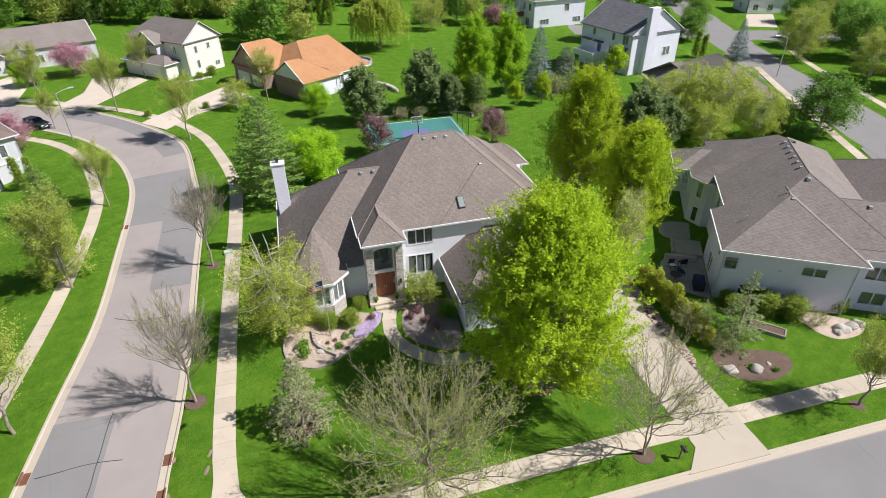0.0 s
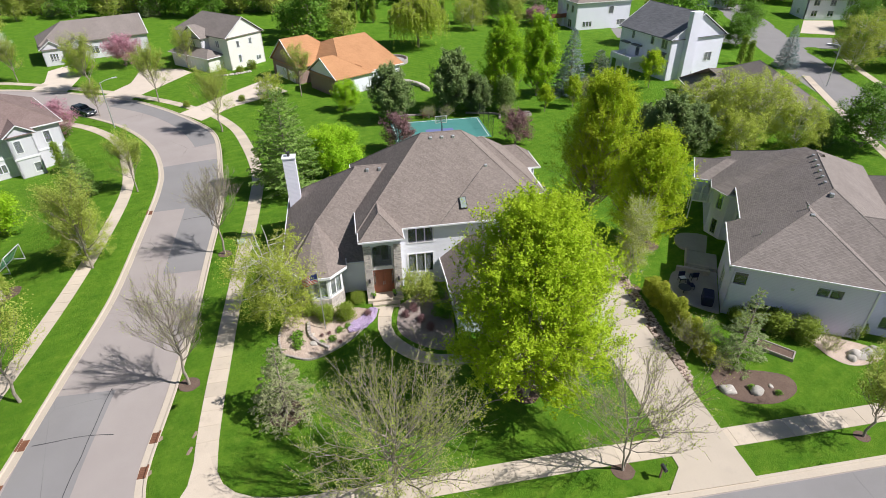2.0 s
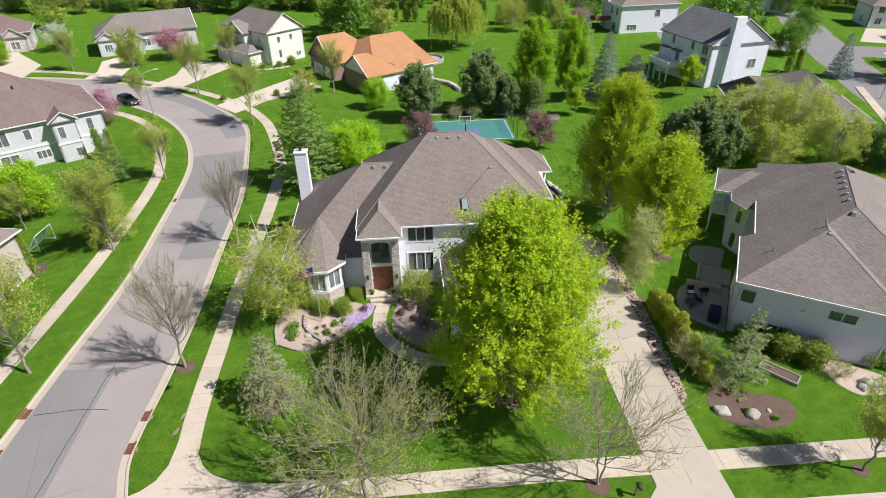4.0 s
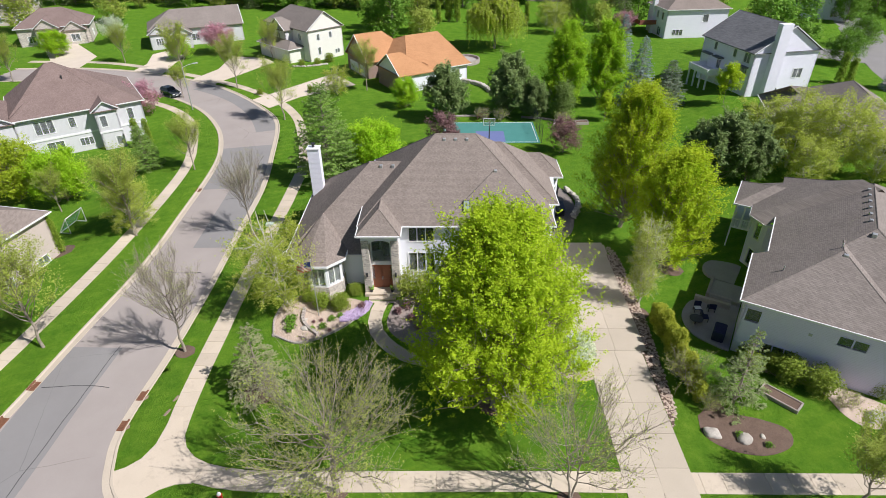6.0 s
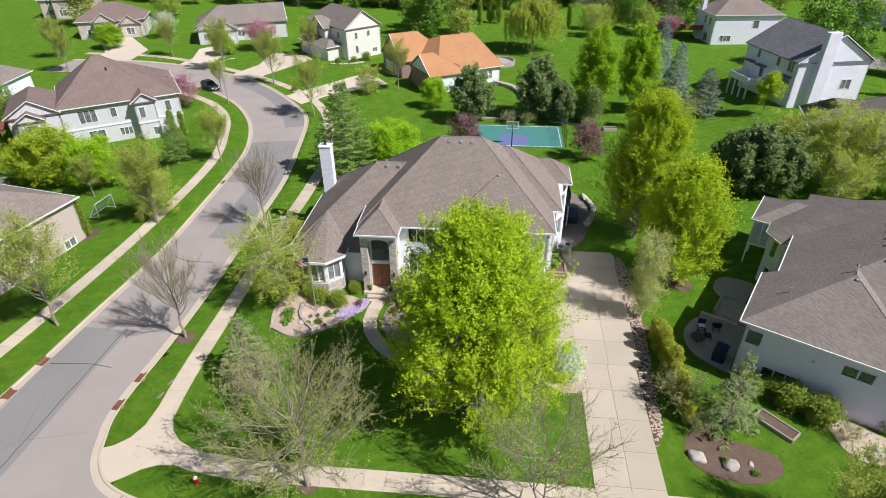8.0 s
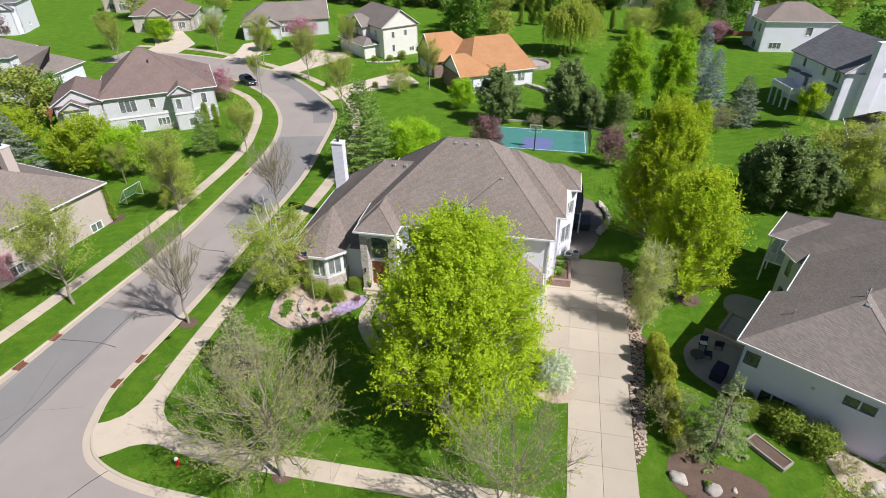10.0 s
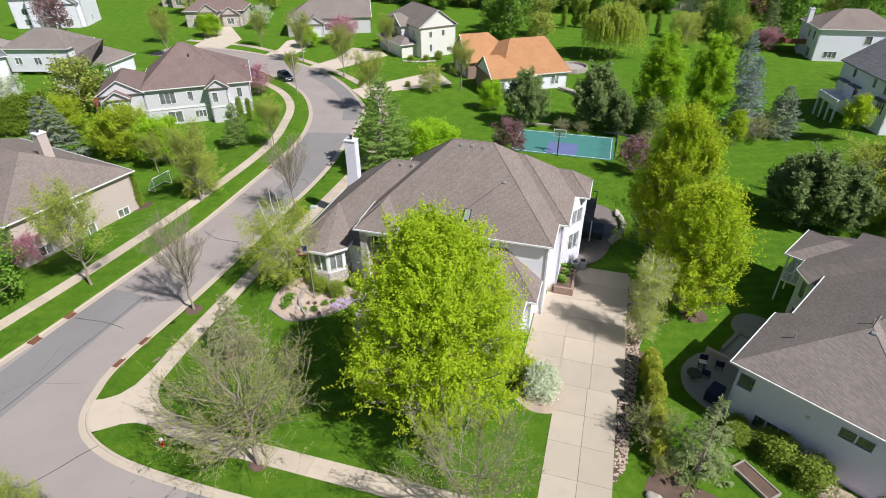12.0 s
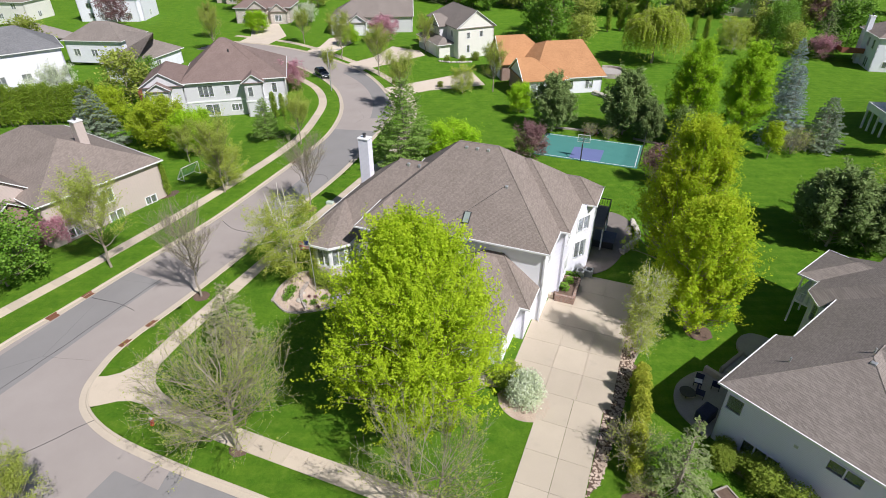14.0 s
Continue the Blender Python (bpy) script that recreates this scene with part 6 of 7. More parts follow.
small = plant("young_tree", broadleaf(17, 5.2, 1.4, 0.2, 20, 6, 5, 12, 0.13, 0.95, 0.45, 0.06, 0.8, loose=1.3, shoot=0.35), "maple", BARK, at(17.8, 101.8), "slender young tree in fresh green leaf", "tree", "young trees")
put(small, 12.7, 99.2, 40, 0.85)
put(small, 32.6, 109.6, 200, 1.2)
blue = plant("spruce", conifer(18, 11.6, 3.7, 0.02, 0.36, 13, 130, 0.095, 0.08, 0.06, 0.7), "blue", BARK, at(17.9, 109.9), "silvery blue spruce on the back lawn", "tree", "spruces")
put(blue, 14.3, 134.0, 60, 0.95)
put(blue, 66.4, 131.5, 150, 0.72)
purple = plant("plum", broadleaf(19, 4.9, 2.1, 0.06, 26, 7, 5, 8, 0.13, 0.93, 0.42, 0.08, 0.8, loose=1.4, shoot=0.4), "purple", BARK, at(7.4, 83.6), "purple-leaved plum beside the court", "tree", "plums by the court")
put(purple, -10.2, 79.8, 75, 1.12)
will = plant("willow", weeping(20, 13.4, 7.2, 80, 14, 52, 0.18), "willow", BARK, at(-16.0, 145.5), "weeping willow in yellow-green leaf", "tree")
pinkt = plant("crab_apple", broadleaf(21, 5.6, 3.2, 0.2, 26, 7, 6, 11, 0.14, 0.92, 0.5, 0.1, 0.5, loose=1.5), "pink", BARK, at(-67.3, 81.2), "crab apple in pink blossom", "tree", "crab apples")
put(pinkt, -80.5, 124.0, 50, 1.15)
put(pinkt, -44.4, 26.8, 120, 0.72)
put(pinkt, 14.5, 172.4, 10, 0.9)
whitet = plant("pear", broadleaf(22, 8.5, 4.2, 0.2, 28, 7, 6, 8, 0.16, 0.92, 0.5, 0.12, 0.5, loose=1.5), "whitebloom", BARK, at(-100.0, 50.5), "ornamental pear in white blossom", "tree")
put(whitet, -114, 127, 0, 0.75)
olive = plant("birch", broadleaf(23, 12.0, 4.6, 0.05, 50, 8, 6, 9, 0.14, 0.92, 0.45, 0.13, 0.25, 4, 1.2, fine=0.009), "birch", BARK_BIRCH, at(38.5, 86.5), "wide birch clump in thin olive leaf", "tree", "birches behind the grey house")
for x, y, t, s in ((44.2, 87.2, 77, 0.95), (34.0, 85.6, 150, 0.85), (48.6, 84.0, 220, 0.72), (39.5, 81.0, 300, 0.6), (-3.4, 166, 60, 0.72), (86, 115, 10, 0.9), (80, 131, 80, 1.0), (-38, 101, 30, 0.5)):
    put(olive, x, y, t, s)
green = plant("tree", broadleaf(24, 9.0, 4.4, 0.05, 46, 8, 5, 8, 0.20, 0.94, 0.42, 0.16, 0.5, loose=1.4), "green", BARK, at(59.4, 86.0), "round tree in full green leaf", "tree", "green lawn trees")
# those at x 87 to 110, y 108 to 146 are added to shade the side street
for x, y, t, s in ((-37.9, 19.8, 80, 0.95), (-95.2, 66.5, 20, 0.75), (71, 168.5, 130, 0.8), (62, 150, 10, 0.8), (96, 120, 60, 1.0), (104, 135, 90, 0.9), (91, 108, 200, 1.15), (93, 131, 310, 1.2), (87, 143, 15, 0.9), (110, 118, 60, 1.2), (99, 146, 220, 1.1), (100, 170, 30, 0.9), (112, 178, 20, 1.0)):
    put(green, x, y, t, s)
# over the street
yel = plant("small_tree", broadleaf(25, 8.4, 3.6, 0.05, 60, 8, 6, 11, 0.14, 0.94, 0.42, 0.12, 0.6, loose=1.1, fine=0.009), "yellow", BARK, at(-62.5, 51.8), "yellow-green tree in a back yard", "tree", "yard trees")
put(lime, -56.2, 53.4, 70, 0.95, tall=1.1)
for x, y, t, s in ((-78.8, 50.9, 140, 0.85), (-66.8, 51.0, 20, 0.7)):
    put(yel, x, y, t, s)
put(bud, -54.4, 50.6, 10, 0.6)
put(olive, -39.6, 47.6, 100, 0.55)
grey_spruce = plant("spruce", conifer(51, 10.6, 4.9, 0.03, 0.40, 12, 170, 0.13, 0.02, 0.06, 0.65), "greyneedle", BARK, at(-69.6, 44.6), "broad grey-green spruce in a back yard", "tree", "spruces")
put(grey_spruce, 23.2, 110.6, 70, 0.75)
put(pine, -50.3, 62.7, 70, 0.5)
arb = plant("arborvitae", bush(26, 5.0, 0.85, 4200, 0.11, 24, 0.55), "hedge", BARK, at(-44.9, 41.6), "narrow clipped arborvitae column", "shrub", "arborvitae columns", stem="stem")
for x, y, s, w in ((-59.5, 71.4, 1.05, 1), (-58.3, 72.4, 0.9, 1), (-24.2, 174, 1.7, 1), (-33.3, 174.5, 1.6, 1), (-35.8, 174.6, 1.7, 1), (55.0, 127.0, 1.3, 1), (57, 128, 1.2, 1), (-117, 131, 1.2, 1)):
    put(arb, x, y, 20 * s, s)
put(arb, -38.1, 171.2, 0, 1.35)
put(arb, -36.3, 175.1, 40, 1.35)
put(arb, -15.8, 175.1, 80, 1.35)
put(arb, -12.7, 175.6, 120, 1.35)
put(arb, -3.5, 180.3, 160, 1.35)
put(arb, -2.6, 184.2, 200, 1.35)
put(olive, -6.8, 174.9, 30, 0.62)
put(green, 3.6, 177.5, 130, 0.85, tall=1.4)
put(purple, 7.7, 211.8, 10, 1.5)
put(purple, -158.5, 91.8, 40, 1.9)
rng = random.Random(5)
for i in range(26):
    f = i / 25
    put(arb, -103 + 18 * f + rng.uniform(-0.3, 0.3), 31.5 + 20 * f, rng.uniform(0, 360), 1.55 + rng.uniform(-0.1, 0.15))
# hedge beside the drive
hedge = plant("arborvitae", bush(27, 2.9, 0.85, 6000, 0.085, 18, 0.8), "golden", BARK, at(19.9, 45.2), "rough golden-green arborvitae in the hedge by the drive", "shrub", "hedge by the drive", stem="stem")
for x, y, s in ((20.3, 44.1, 1.1), (20.8, 42.9, 0.95), (21.2, 41.6, 1.15), (21.5, 40.4, 0.9), (21.9, 39.2, 1.05), (22.3, 38.0, 0.85), (22.7, 37.0, 0.75), (19.6, 46.3, 0.7)):
    put(hedge, x, y, 137 * s, s)
twig = plant("shrub", broadleaf(28, 2.6, 1.6, 0.05, 24, 7, 6, 2, 0.07, 0.85, 0.6, 0.05, 0.6, 4, fine=0.008, wild=0.3), "bud", BARK, at(22.0, 38.6), "bare twiggy shrub at the hedge's end", "shrub", "twiggy shrubs")
put(twig, 23.4, 36.4, 90, 0.55)
put(twig, 33.6, 39.4, 200, 0.5)
put(twig, 5.9, 96.2, 30, 0.7)
put(twig, 20.2, 105.8, 150, 1.35)
put(twig, -4.4, 95.0, 130, 0.75)
put(twig, -7.4, 94.4, 30, 0.75)
# shrubs by the houses
boxw = plant("boxwood", bush(29, 1.45, 1.15, 5200, 0.065, 16, 0.7), "box", BARK, at(-10.5, 38.9), "rounded golden-green boxwood before the bay", "shrub", "boxwoods", stem="stem")
for x, y, s in ((-8.75, 39.2, 1.05), (-12.0, 39.4, 0.85), (-8.1, 41.4, 0.8), (-11.3, 40.4, 0.8), (28.9, 42.3, 1.15), (30.0, 41.5, 1.45), (32.0, 40.7, 1.5), (27.2, 41.8, 1.1), (27.0, 43.0, 0.9), (36.6, 41.6, 1.1), (-45.0, 34.5, 1.0), (-45.2, 37.0, 0.9), (-46.3, 40.4, 0.8), (-53.0, 97.6, 0.8), (-50.5, 123.5, 1.3), (-52, 120.4, 1.0), (-55, 118.4, 1.0), (-44, 101.5, 0.8)):
    put(boxw, x, y, 77 * s, s)
dk = plant("boxwood", bush(30, 1.4, 1.2, 3000, 0.085, 14, 0.7), "green", BARK, at(*lot(7.0, -2.5)), "dark green rounded boxwood by the garage", "shrub", "boxwoods", stem="stem")
put(dk, *lot(6.9, -0.2), 40, 0.7)
put(dk, *lot(7.2, 0.9), 140, 0.6)
orn = plant("small_tree", broadleaf(31, 2.5, 1.35, 0.15, 22, 6, 5, 10, 0.09, 0.92, 0.6, 0.07, 0.5), "olive", BARK, at(*lot(5.1, -0.2)), "small ornamental tree in pale leaf by the steps", "tree")
wb = plant("viburnum", bush(32, 2.9, 1.75, 9000, 0.10, 22, 0.9), "whitebloom", BARK, at(13.1, 38.6), "large shrub covered in white blossom beside the driveway", "shrub", stem="stem")
put(boxw, 11.2, 39.2, 10, 1.5)
rb = plant("shrub", bush(33, 0.7, 0.55, 700, 0.07, 10, 0.9), "purple", BARK, at(*lot(4.4, -1.4)), "low reddish shrub by the garden path", "shrub", "low reddish shrubs", stem="stem")
for u, v in ((3.6, -2.0), (4.9, -2.8), (0.2, -1.4), (5.6, -3.8)):
    put(rb, *lot(u, v), 50 * u, 0.9)
# phlox carpet
ph_rng = np.random.default_rng(34)
P1 = [lot(-1.6, -3.2), lot(-0.4, -3.0), lot(0.7, -2.0), lot(1.1, -0.9), lot(0.5, -0.6), lot(-0.4, -1.6), lot(-1.6, -2.4)]
pts = ph_rng.uniform(np.min(P1, 0), np.max(P1, 0), (9000, 2))
pts = pts[inside(pts[:, 0], pts[:, 1], resample([*P1, P1[0]], 0.3))]
zz = hill(pts[:, 0], pts[:, 1]) + LAWN + 0.08 + 0.16 * ph_rng.uniform(0, 1, len(pts))
pv, pf = leaves(ph_rng, np.column_stack([pts, zz]), 0.13, up=1.5)
tagged(part("phlox", quads("phlox", pv, pf), LEAF["phlox"]), "carpet of lilac creeping phlox in flower", "flowers", kind="stuff")
tuft = plant("perennial", bush(35, 0.45, 0.45, 260, 0.09, 6), "green", BARK, at(-9.4, 36.6), "small clump of perennials in the gravel", "plant", "perennials in the gravel", crown="leaves", stem="stem")
for x, y, s in ((-12.4, 36.4, 1.7), (-12.1, 35.6, 1.4), (-8.9, 37.6, 1.0), (-8.3, 38.2, 0.9), (-10.2, 36.1, 0.8), (25.4, 34.2, 0.9), (27.3, 33.8, 0.8)):
    put(tuft, x, y, 99 * s, s)
for x, y, s in ((-9.8, 37.2, 1.0), (-10.4, 36.9, 0.9), (-8.6, 36.4, 0.9), (-9.1, 38.0, 0.8)):
    put(rb, x, y, 10, 0.45 * s)
# woods and yard trees far off
w_a = plant("tree", broadleaf(40, 13, 5.0, 0.02, 30, 6, 3, 8, 0.42, 0.95, 0.42, 0.2, 0.6, loose=1.2, fine=0.02)[:2], "green", BARK, at(-60, 200), "leafy tree in the wood's edge", "tree", "wood edge trees")
w_b = plant("tree", broadleaf(41, 12, 4.6, 0.02, 28, 6, 3, 7, 0.4, 0.95, 0.42, 0.2, 0.6, loose=1.3, fine=0.02)[:2], "olive", BARK, at(-72, 196), "tree in thin olive leaf at the wood's edge", "tree", "wood edge trees")
w_c = plant("pine", conifer(42, 13, 4.2, 0.02, 0.6, 10, 36, 0.26, 0.05, 0.05, 0.7), "dark", BARK, at(-84, 192), "dark pine at the wood's edge", "tree", "wood edge trees")
rng = random.Random(8)
spots = []
for i in range(74):
    x = -190 + 200 * (i / 73)
    spots.append((x + rng.uniform(-2, 2), np.interp(x, (-190, -134, -99, -72, -36, 10), (165, 172, 176, 182, 200, 222)) + rng.uniform(0, 22)))
for i in range(40):
    spots.append((rng.uniform(-30, 125), rng.uniform(196, 250)))
for x, y in ((-44, 148), (-36, 150), (-50, 152), (-52, 160), (-40, 158), (-1, 181), (8, 172), (14, 176), (18, 186), (2, 190), (45, 150), (52, 146), (49, 180), (57, 176), (110, 108), (118, 122), (125, 140), (95, 150), (-150, 132), (-135, 150), (-165, 150), (-140, 62), (-150, 45), (-122, 38), (-118, 52), (-90, 60)):
    spots.append((x, y))
for k, (x, y) in enumerate(spots):
    src = (w_a, w_b, w_c, w_a, w_b)[rng.randrange(5)]
    put(src, x, y, rng.uniform(0, 360), rng.uniform(0.62, 1.15))


# ---- things ----
def flag():
    x, y = -10.3, 37.75
    e = thing("flagpole", "slim grey metal flagpole with a flag in the breeze", "flagpole", pose(x, y, ground_z(x, y)))
    bm = bmesh.new()
    tube(bm, [(0, 0, -0.2), (0, 0, 6.2)], [0.045, 0.028], 10)
    part("pole", bm, METAL, e)
    bm = bmesh.new()
    bmesh.ops.create_uvsphere(bm, u_segments=10, v_segments=6, radius=0.07, matrix=Matrix.Translation((0, 0, 6.26)))
    part("finial", bm, METAL, e)
    red = rough_stuff("flag_red", (0.55, 0.03, 0.05), (0.62, 0.05, 0.07), 10, 2, 0.8, 0.001)
    wht = rough_stuff("flag_white", (0.78, 0.78, 0.76), (0.84, 0.84, 0.82), 10, 2, 0.8, 0.001)
    blu = rough_stuff("flag_blue", (0.03, 0.045, 0.2), (0.04, 0.06, 0.26), 10, 2, 0.8, 0.001)
    bm = bmesh.new()
    nx, nz, w, h = 14, 13, 1.5, 0.95
    vs = {}
    for i in range(nx + 1):
        for j in range(nz + 1):
            s = i / nx
            vs[i, j] = bm.verts.new((-0.04 - s * w * 0.88, -0.25 * s + 0.10 * math.sin(s * 8) * s, 5.1 + h * j / nz - 0.45 * s ** 1.3))
    for i in range(nx):
        for j in range(nz):
            f = bm.faces.new((vs[i, j], vs[i + 1, j], vs[i + 1, j + 1], vs[i, j + 1]))
            f.material_index = 2 if i < 6 and j >= 6 else (0 if j % 2 == 0 else 1)
    me = link_mesh("flag", bm)
    for m in (red, wht, blu):
        me.materials.append(m)
    fl = part("flag", me, red, e, "striped red and white flag with a blue canton")
    fl.modifiers.new("cloth", "SOLIDIFY").thickness = 0.006


flag()


def boulder(x, y, r, seed, group="boulders", label="pale rounded field boulder in a planting bed", turn=0):
    ob = part("boulder", stone_mesh("boulder", seed, r), ROCK)
    ob.matrix_basis = pose(x, y, ground_z(x, y) + 0.12 * r, 0, 0, turn)
    return tagged(ob, label, "boulder", group)


for i, (x, y, r) in enumerate(((23.5, 33.9, 0.52), (25.75, 34.0, 0.5), (27.0, 34.6, 0.2), (35.6, 38.9, 0.6), (36.7, 39.2, 0.55), (35.0, 38.4, 0.4), (37.6, 39.6, 0.5), (-10.9, 36.0, 0.3), (-11.4, 36.9, 0.28))):
    boulder(x, y, r, i + 1, turn=50 * i)
# ring of edging blocks round the gravel beds
def edging(line, step, name, label, parent_name, size=(0.3, 0.17, 0.16), lift=0.02):
    ln = resample(line, step)
    bm = bmesh.new()
    box(bm, -size[0] / 2, size[0] / 2, -size[1] / 2, size[1] / 2, -0.1, size[2], 0.025)
    me = link_mesh("edging_block", bm)
    me.materials.append(BLOCK)
    e = thing(parent_name, label, "edging")
    d = np.gradient(ln, axis=0)
    for (x, y), (a, b) in zip(ln, d):
        ob = new("edging_block", me)
        ob.parent = e
        ob.matrix_basis = pose(x, y, ground_z(x, y) + lift, 0, 0, math.degrees(math.atan2(b, a)))
    return e


edging([*BED[:4]], 0.32, "edging", "low grey block edging round the gravel bed", "bed_edging")
edging([BED[3 - 3], BED[-1], BED[-2], BED[-3]], 0.32, "edging", "low grey block edging round the gravel bed", "bed_edging")
edging([(-11.9, 38.0), (-11.5, 36.9), (-10.7, 36.2), (-9.6, 35.7)], 0.33, "edging", "low stone ledge inside the gravel bed", "bed_edging", (0.34, 0.3, 0.3))


def hydrant(x, y):
    e = thing("fire_hydrant", "small red fire hydrant with white cap on the verge", "fire hydrant", at(x, y))
    red = rough_stuff("hydrant_red", (0.5, 0.02, 0.015), (0.6, 0.04, 0.03), 10, 2, 0.4, 0.002)
    bm = bmesh.new()
    tube(bm, [(0, 0, 0), (0, 0, 0.05), (0, 0, 0.06), (0, 0, 0.55), (0, 0, 0.56), (0, 0, 0.6)], [0.17, 0.17, 0.12, 0.12, 0.16, 0.16], 12)
    part("barrel", bm, red, e)
    bm = bmesh.new()
    tube(bm, [(0, 0, 0.6), (0, 0, 0.7), (0, 0, 0.78), (0, 0, 0.84)], [0.14, 0.13, 0.07, 0.03], 12)
    part("bonnet", bm, WHITE_TRIM, e)
    for a, r in ((0, 0.07), (90, 0.085), (180, 0.07)):
        bm = bmesh.new()
        c, s = math.cos(radians(a)), math.sin(radians(a))
        tube(bm, [(0.08 * c, 0.08 * s, 0.42), (0.21 * c, 0.21 * s, 0.42)], r, 8)
        part("nozzle", bm, red, e)


hydrant(-8.4, 19.35)


def mailbox(x, y, turn):
    e = thing("mailbox", "brown wooden-post mailbox beside the driveway", "mailbox", pose(x, y, ground_z(x, y), 0, 0, turn))
    wood = rough_stuff("weathered_post", (0.2, 0.13, 0.08), (0.3, 0.2, 0.13), 8, 2, 0.9, 0.01)
    part("post", boxes((-0.06, 0.06, -0.06, 0.06, -0.2, 1.25), (-0.05, 0.05, -0.35, 0.25, 0.98, 1.06), bevel=0.01), wood, e)
    bm = bmesh.new()
    tube(bm, [(0, -0.42, 1.2), (0, 0.12, 1.2)], 0.13, 12)
    part("box", bm, DARK, e)
    part("flag_arm", boxes((0.13, 0.15, -0.1, -0.04, 1.2, 1.45)), DARK, e)


mailbox(16.3, 25.4, 15)


def lamp(x, y, turn):
    e = thing("street_lamp", "tall grey steel street lamp on the verge", "street lamp", pose(x, y, ground_z(x, y), 0, 0, turn))
    bm = bmesh.new()
    tube(bm, [(0, 0, -0.2), (0, 0, 4), (0, 0, 7.7)], [0.11, 0.09, 0.07], 10)
    part("pole", bm, METAL, e)
    bm = bmesh.new()
    tube(bm, [(0, 0, 7.6), (0.9, 0, 7.9), (2.0, 0, 8.05)], [0.05, 0.045, 0.04], 8)
    part("arm", bm, METAL, e)
    part("lamp_head", boxes((1.9, 2.75, -0.16, 0.16, 7.95, 8.12), bevel=0.05), METAL, e)


lamp(-60.3, 86.4, 50)
lamp(69, 118, 180)
lamp(-140, 80, 60)


def street_sign(x, y):
    e = thing("street_sign", "green street-name sign on a steel post", "sign", at(x, y, 70))
    bm = bmesh.new()
    tube(bm, [(0, 0, -0.2), (0, 0, 3.0)], 0.035, 8)
    part("post", bm, METAL, e)
    grn = rough_stuff("sign_green", (0.005, 0.22, 0.16), (0.01, 0.27, 0.2), 6, 2, 0.4, 0.001)
    p = part("name_plate", boxes((-0.55, 0.55, -0.012, 0.012, 2.75, 3.0), bevel=0.004), grn, e)
    part("writing_bar", boxes((-0.4, 0.4, -0.016, 0.016, 2.85, 2.9)), WHITE_TRIM, p)
    q = part("name_plate", boxes((-0.012, 0.012, -0.5, 0.5, 2.48, 2.72), bevel=0.004), DARK, e)


street_sign(-30.6, 16.2)


def goal(x, y, turn):
    e = thing("soccer_goal", "small white soccer goal with green net", "soccer goal", at(x, y, turn))
    w, h, d = 3.0, 2.0, 1.4
    for a, b in (((-w / 2, 0, 0), (-w / 2, 0, h)), ((w / 2, 0, 0), (w / 2, 0, h)), ((-w / 2, 0, h), (w / 2, 0, h)), ((-w / 2, 0, h), (-w / 2, d, 0.05)), ((w / 2, 0, h), (w / 2, d, 0.05)), ((-w / 2, d, 0.05), (w / 2, d, 0.05)), ((-w / 2, 0, 0.05), (-w / 2, d, 0.05)), ((w / 2, 0, 0.05), (w / 2, d, 0.05))):
        bm = bmesh.new()
        tube(bm, [a, b], 0.05, 6)
        part("bar", bm, WHITE_TRIM, e)
    bm = bmesh.new()
    for i in range(25):
        u = -w / 2 + w * i / 24
        tube(bm, [(u, 0, h), (u, d, 0.05)], 0.008, 3)
    for i in range(1, 18):
        f = i / 18
        tube(bm, [(-w / 2, d * f, h * (1 - f)), (w / 2, d * f, h * (1 - f))], 0.008, 3)
    net = rough_stuff("green_net", (0.1, 0.3, 0.2), (0.14, 0.36, 0.26), 8, 2, 0.8, 0.001)
    part("net", bm, net, e)


goal(-48.0, 47.2, 100)


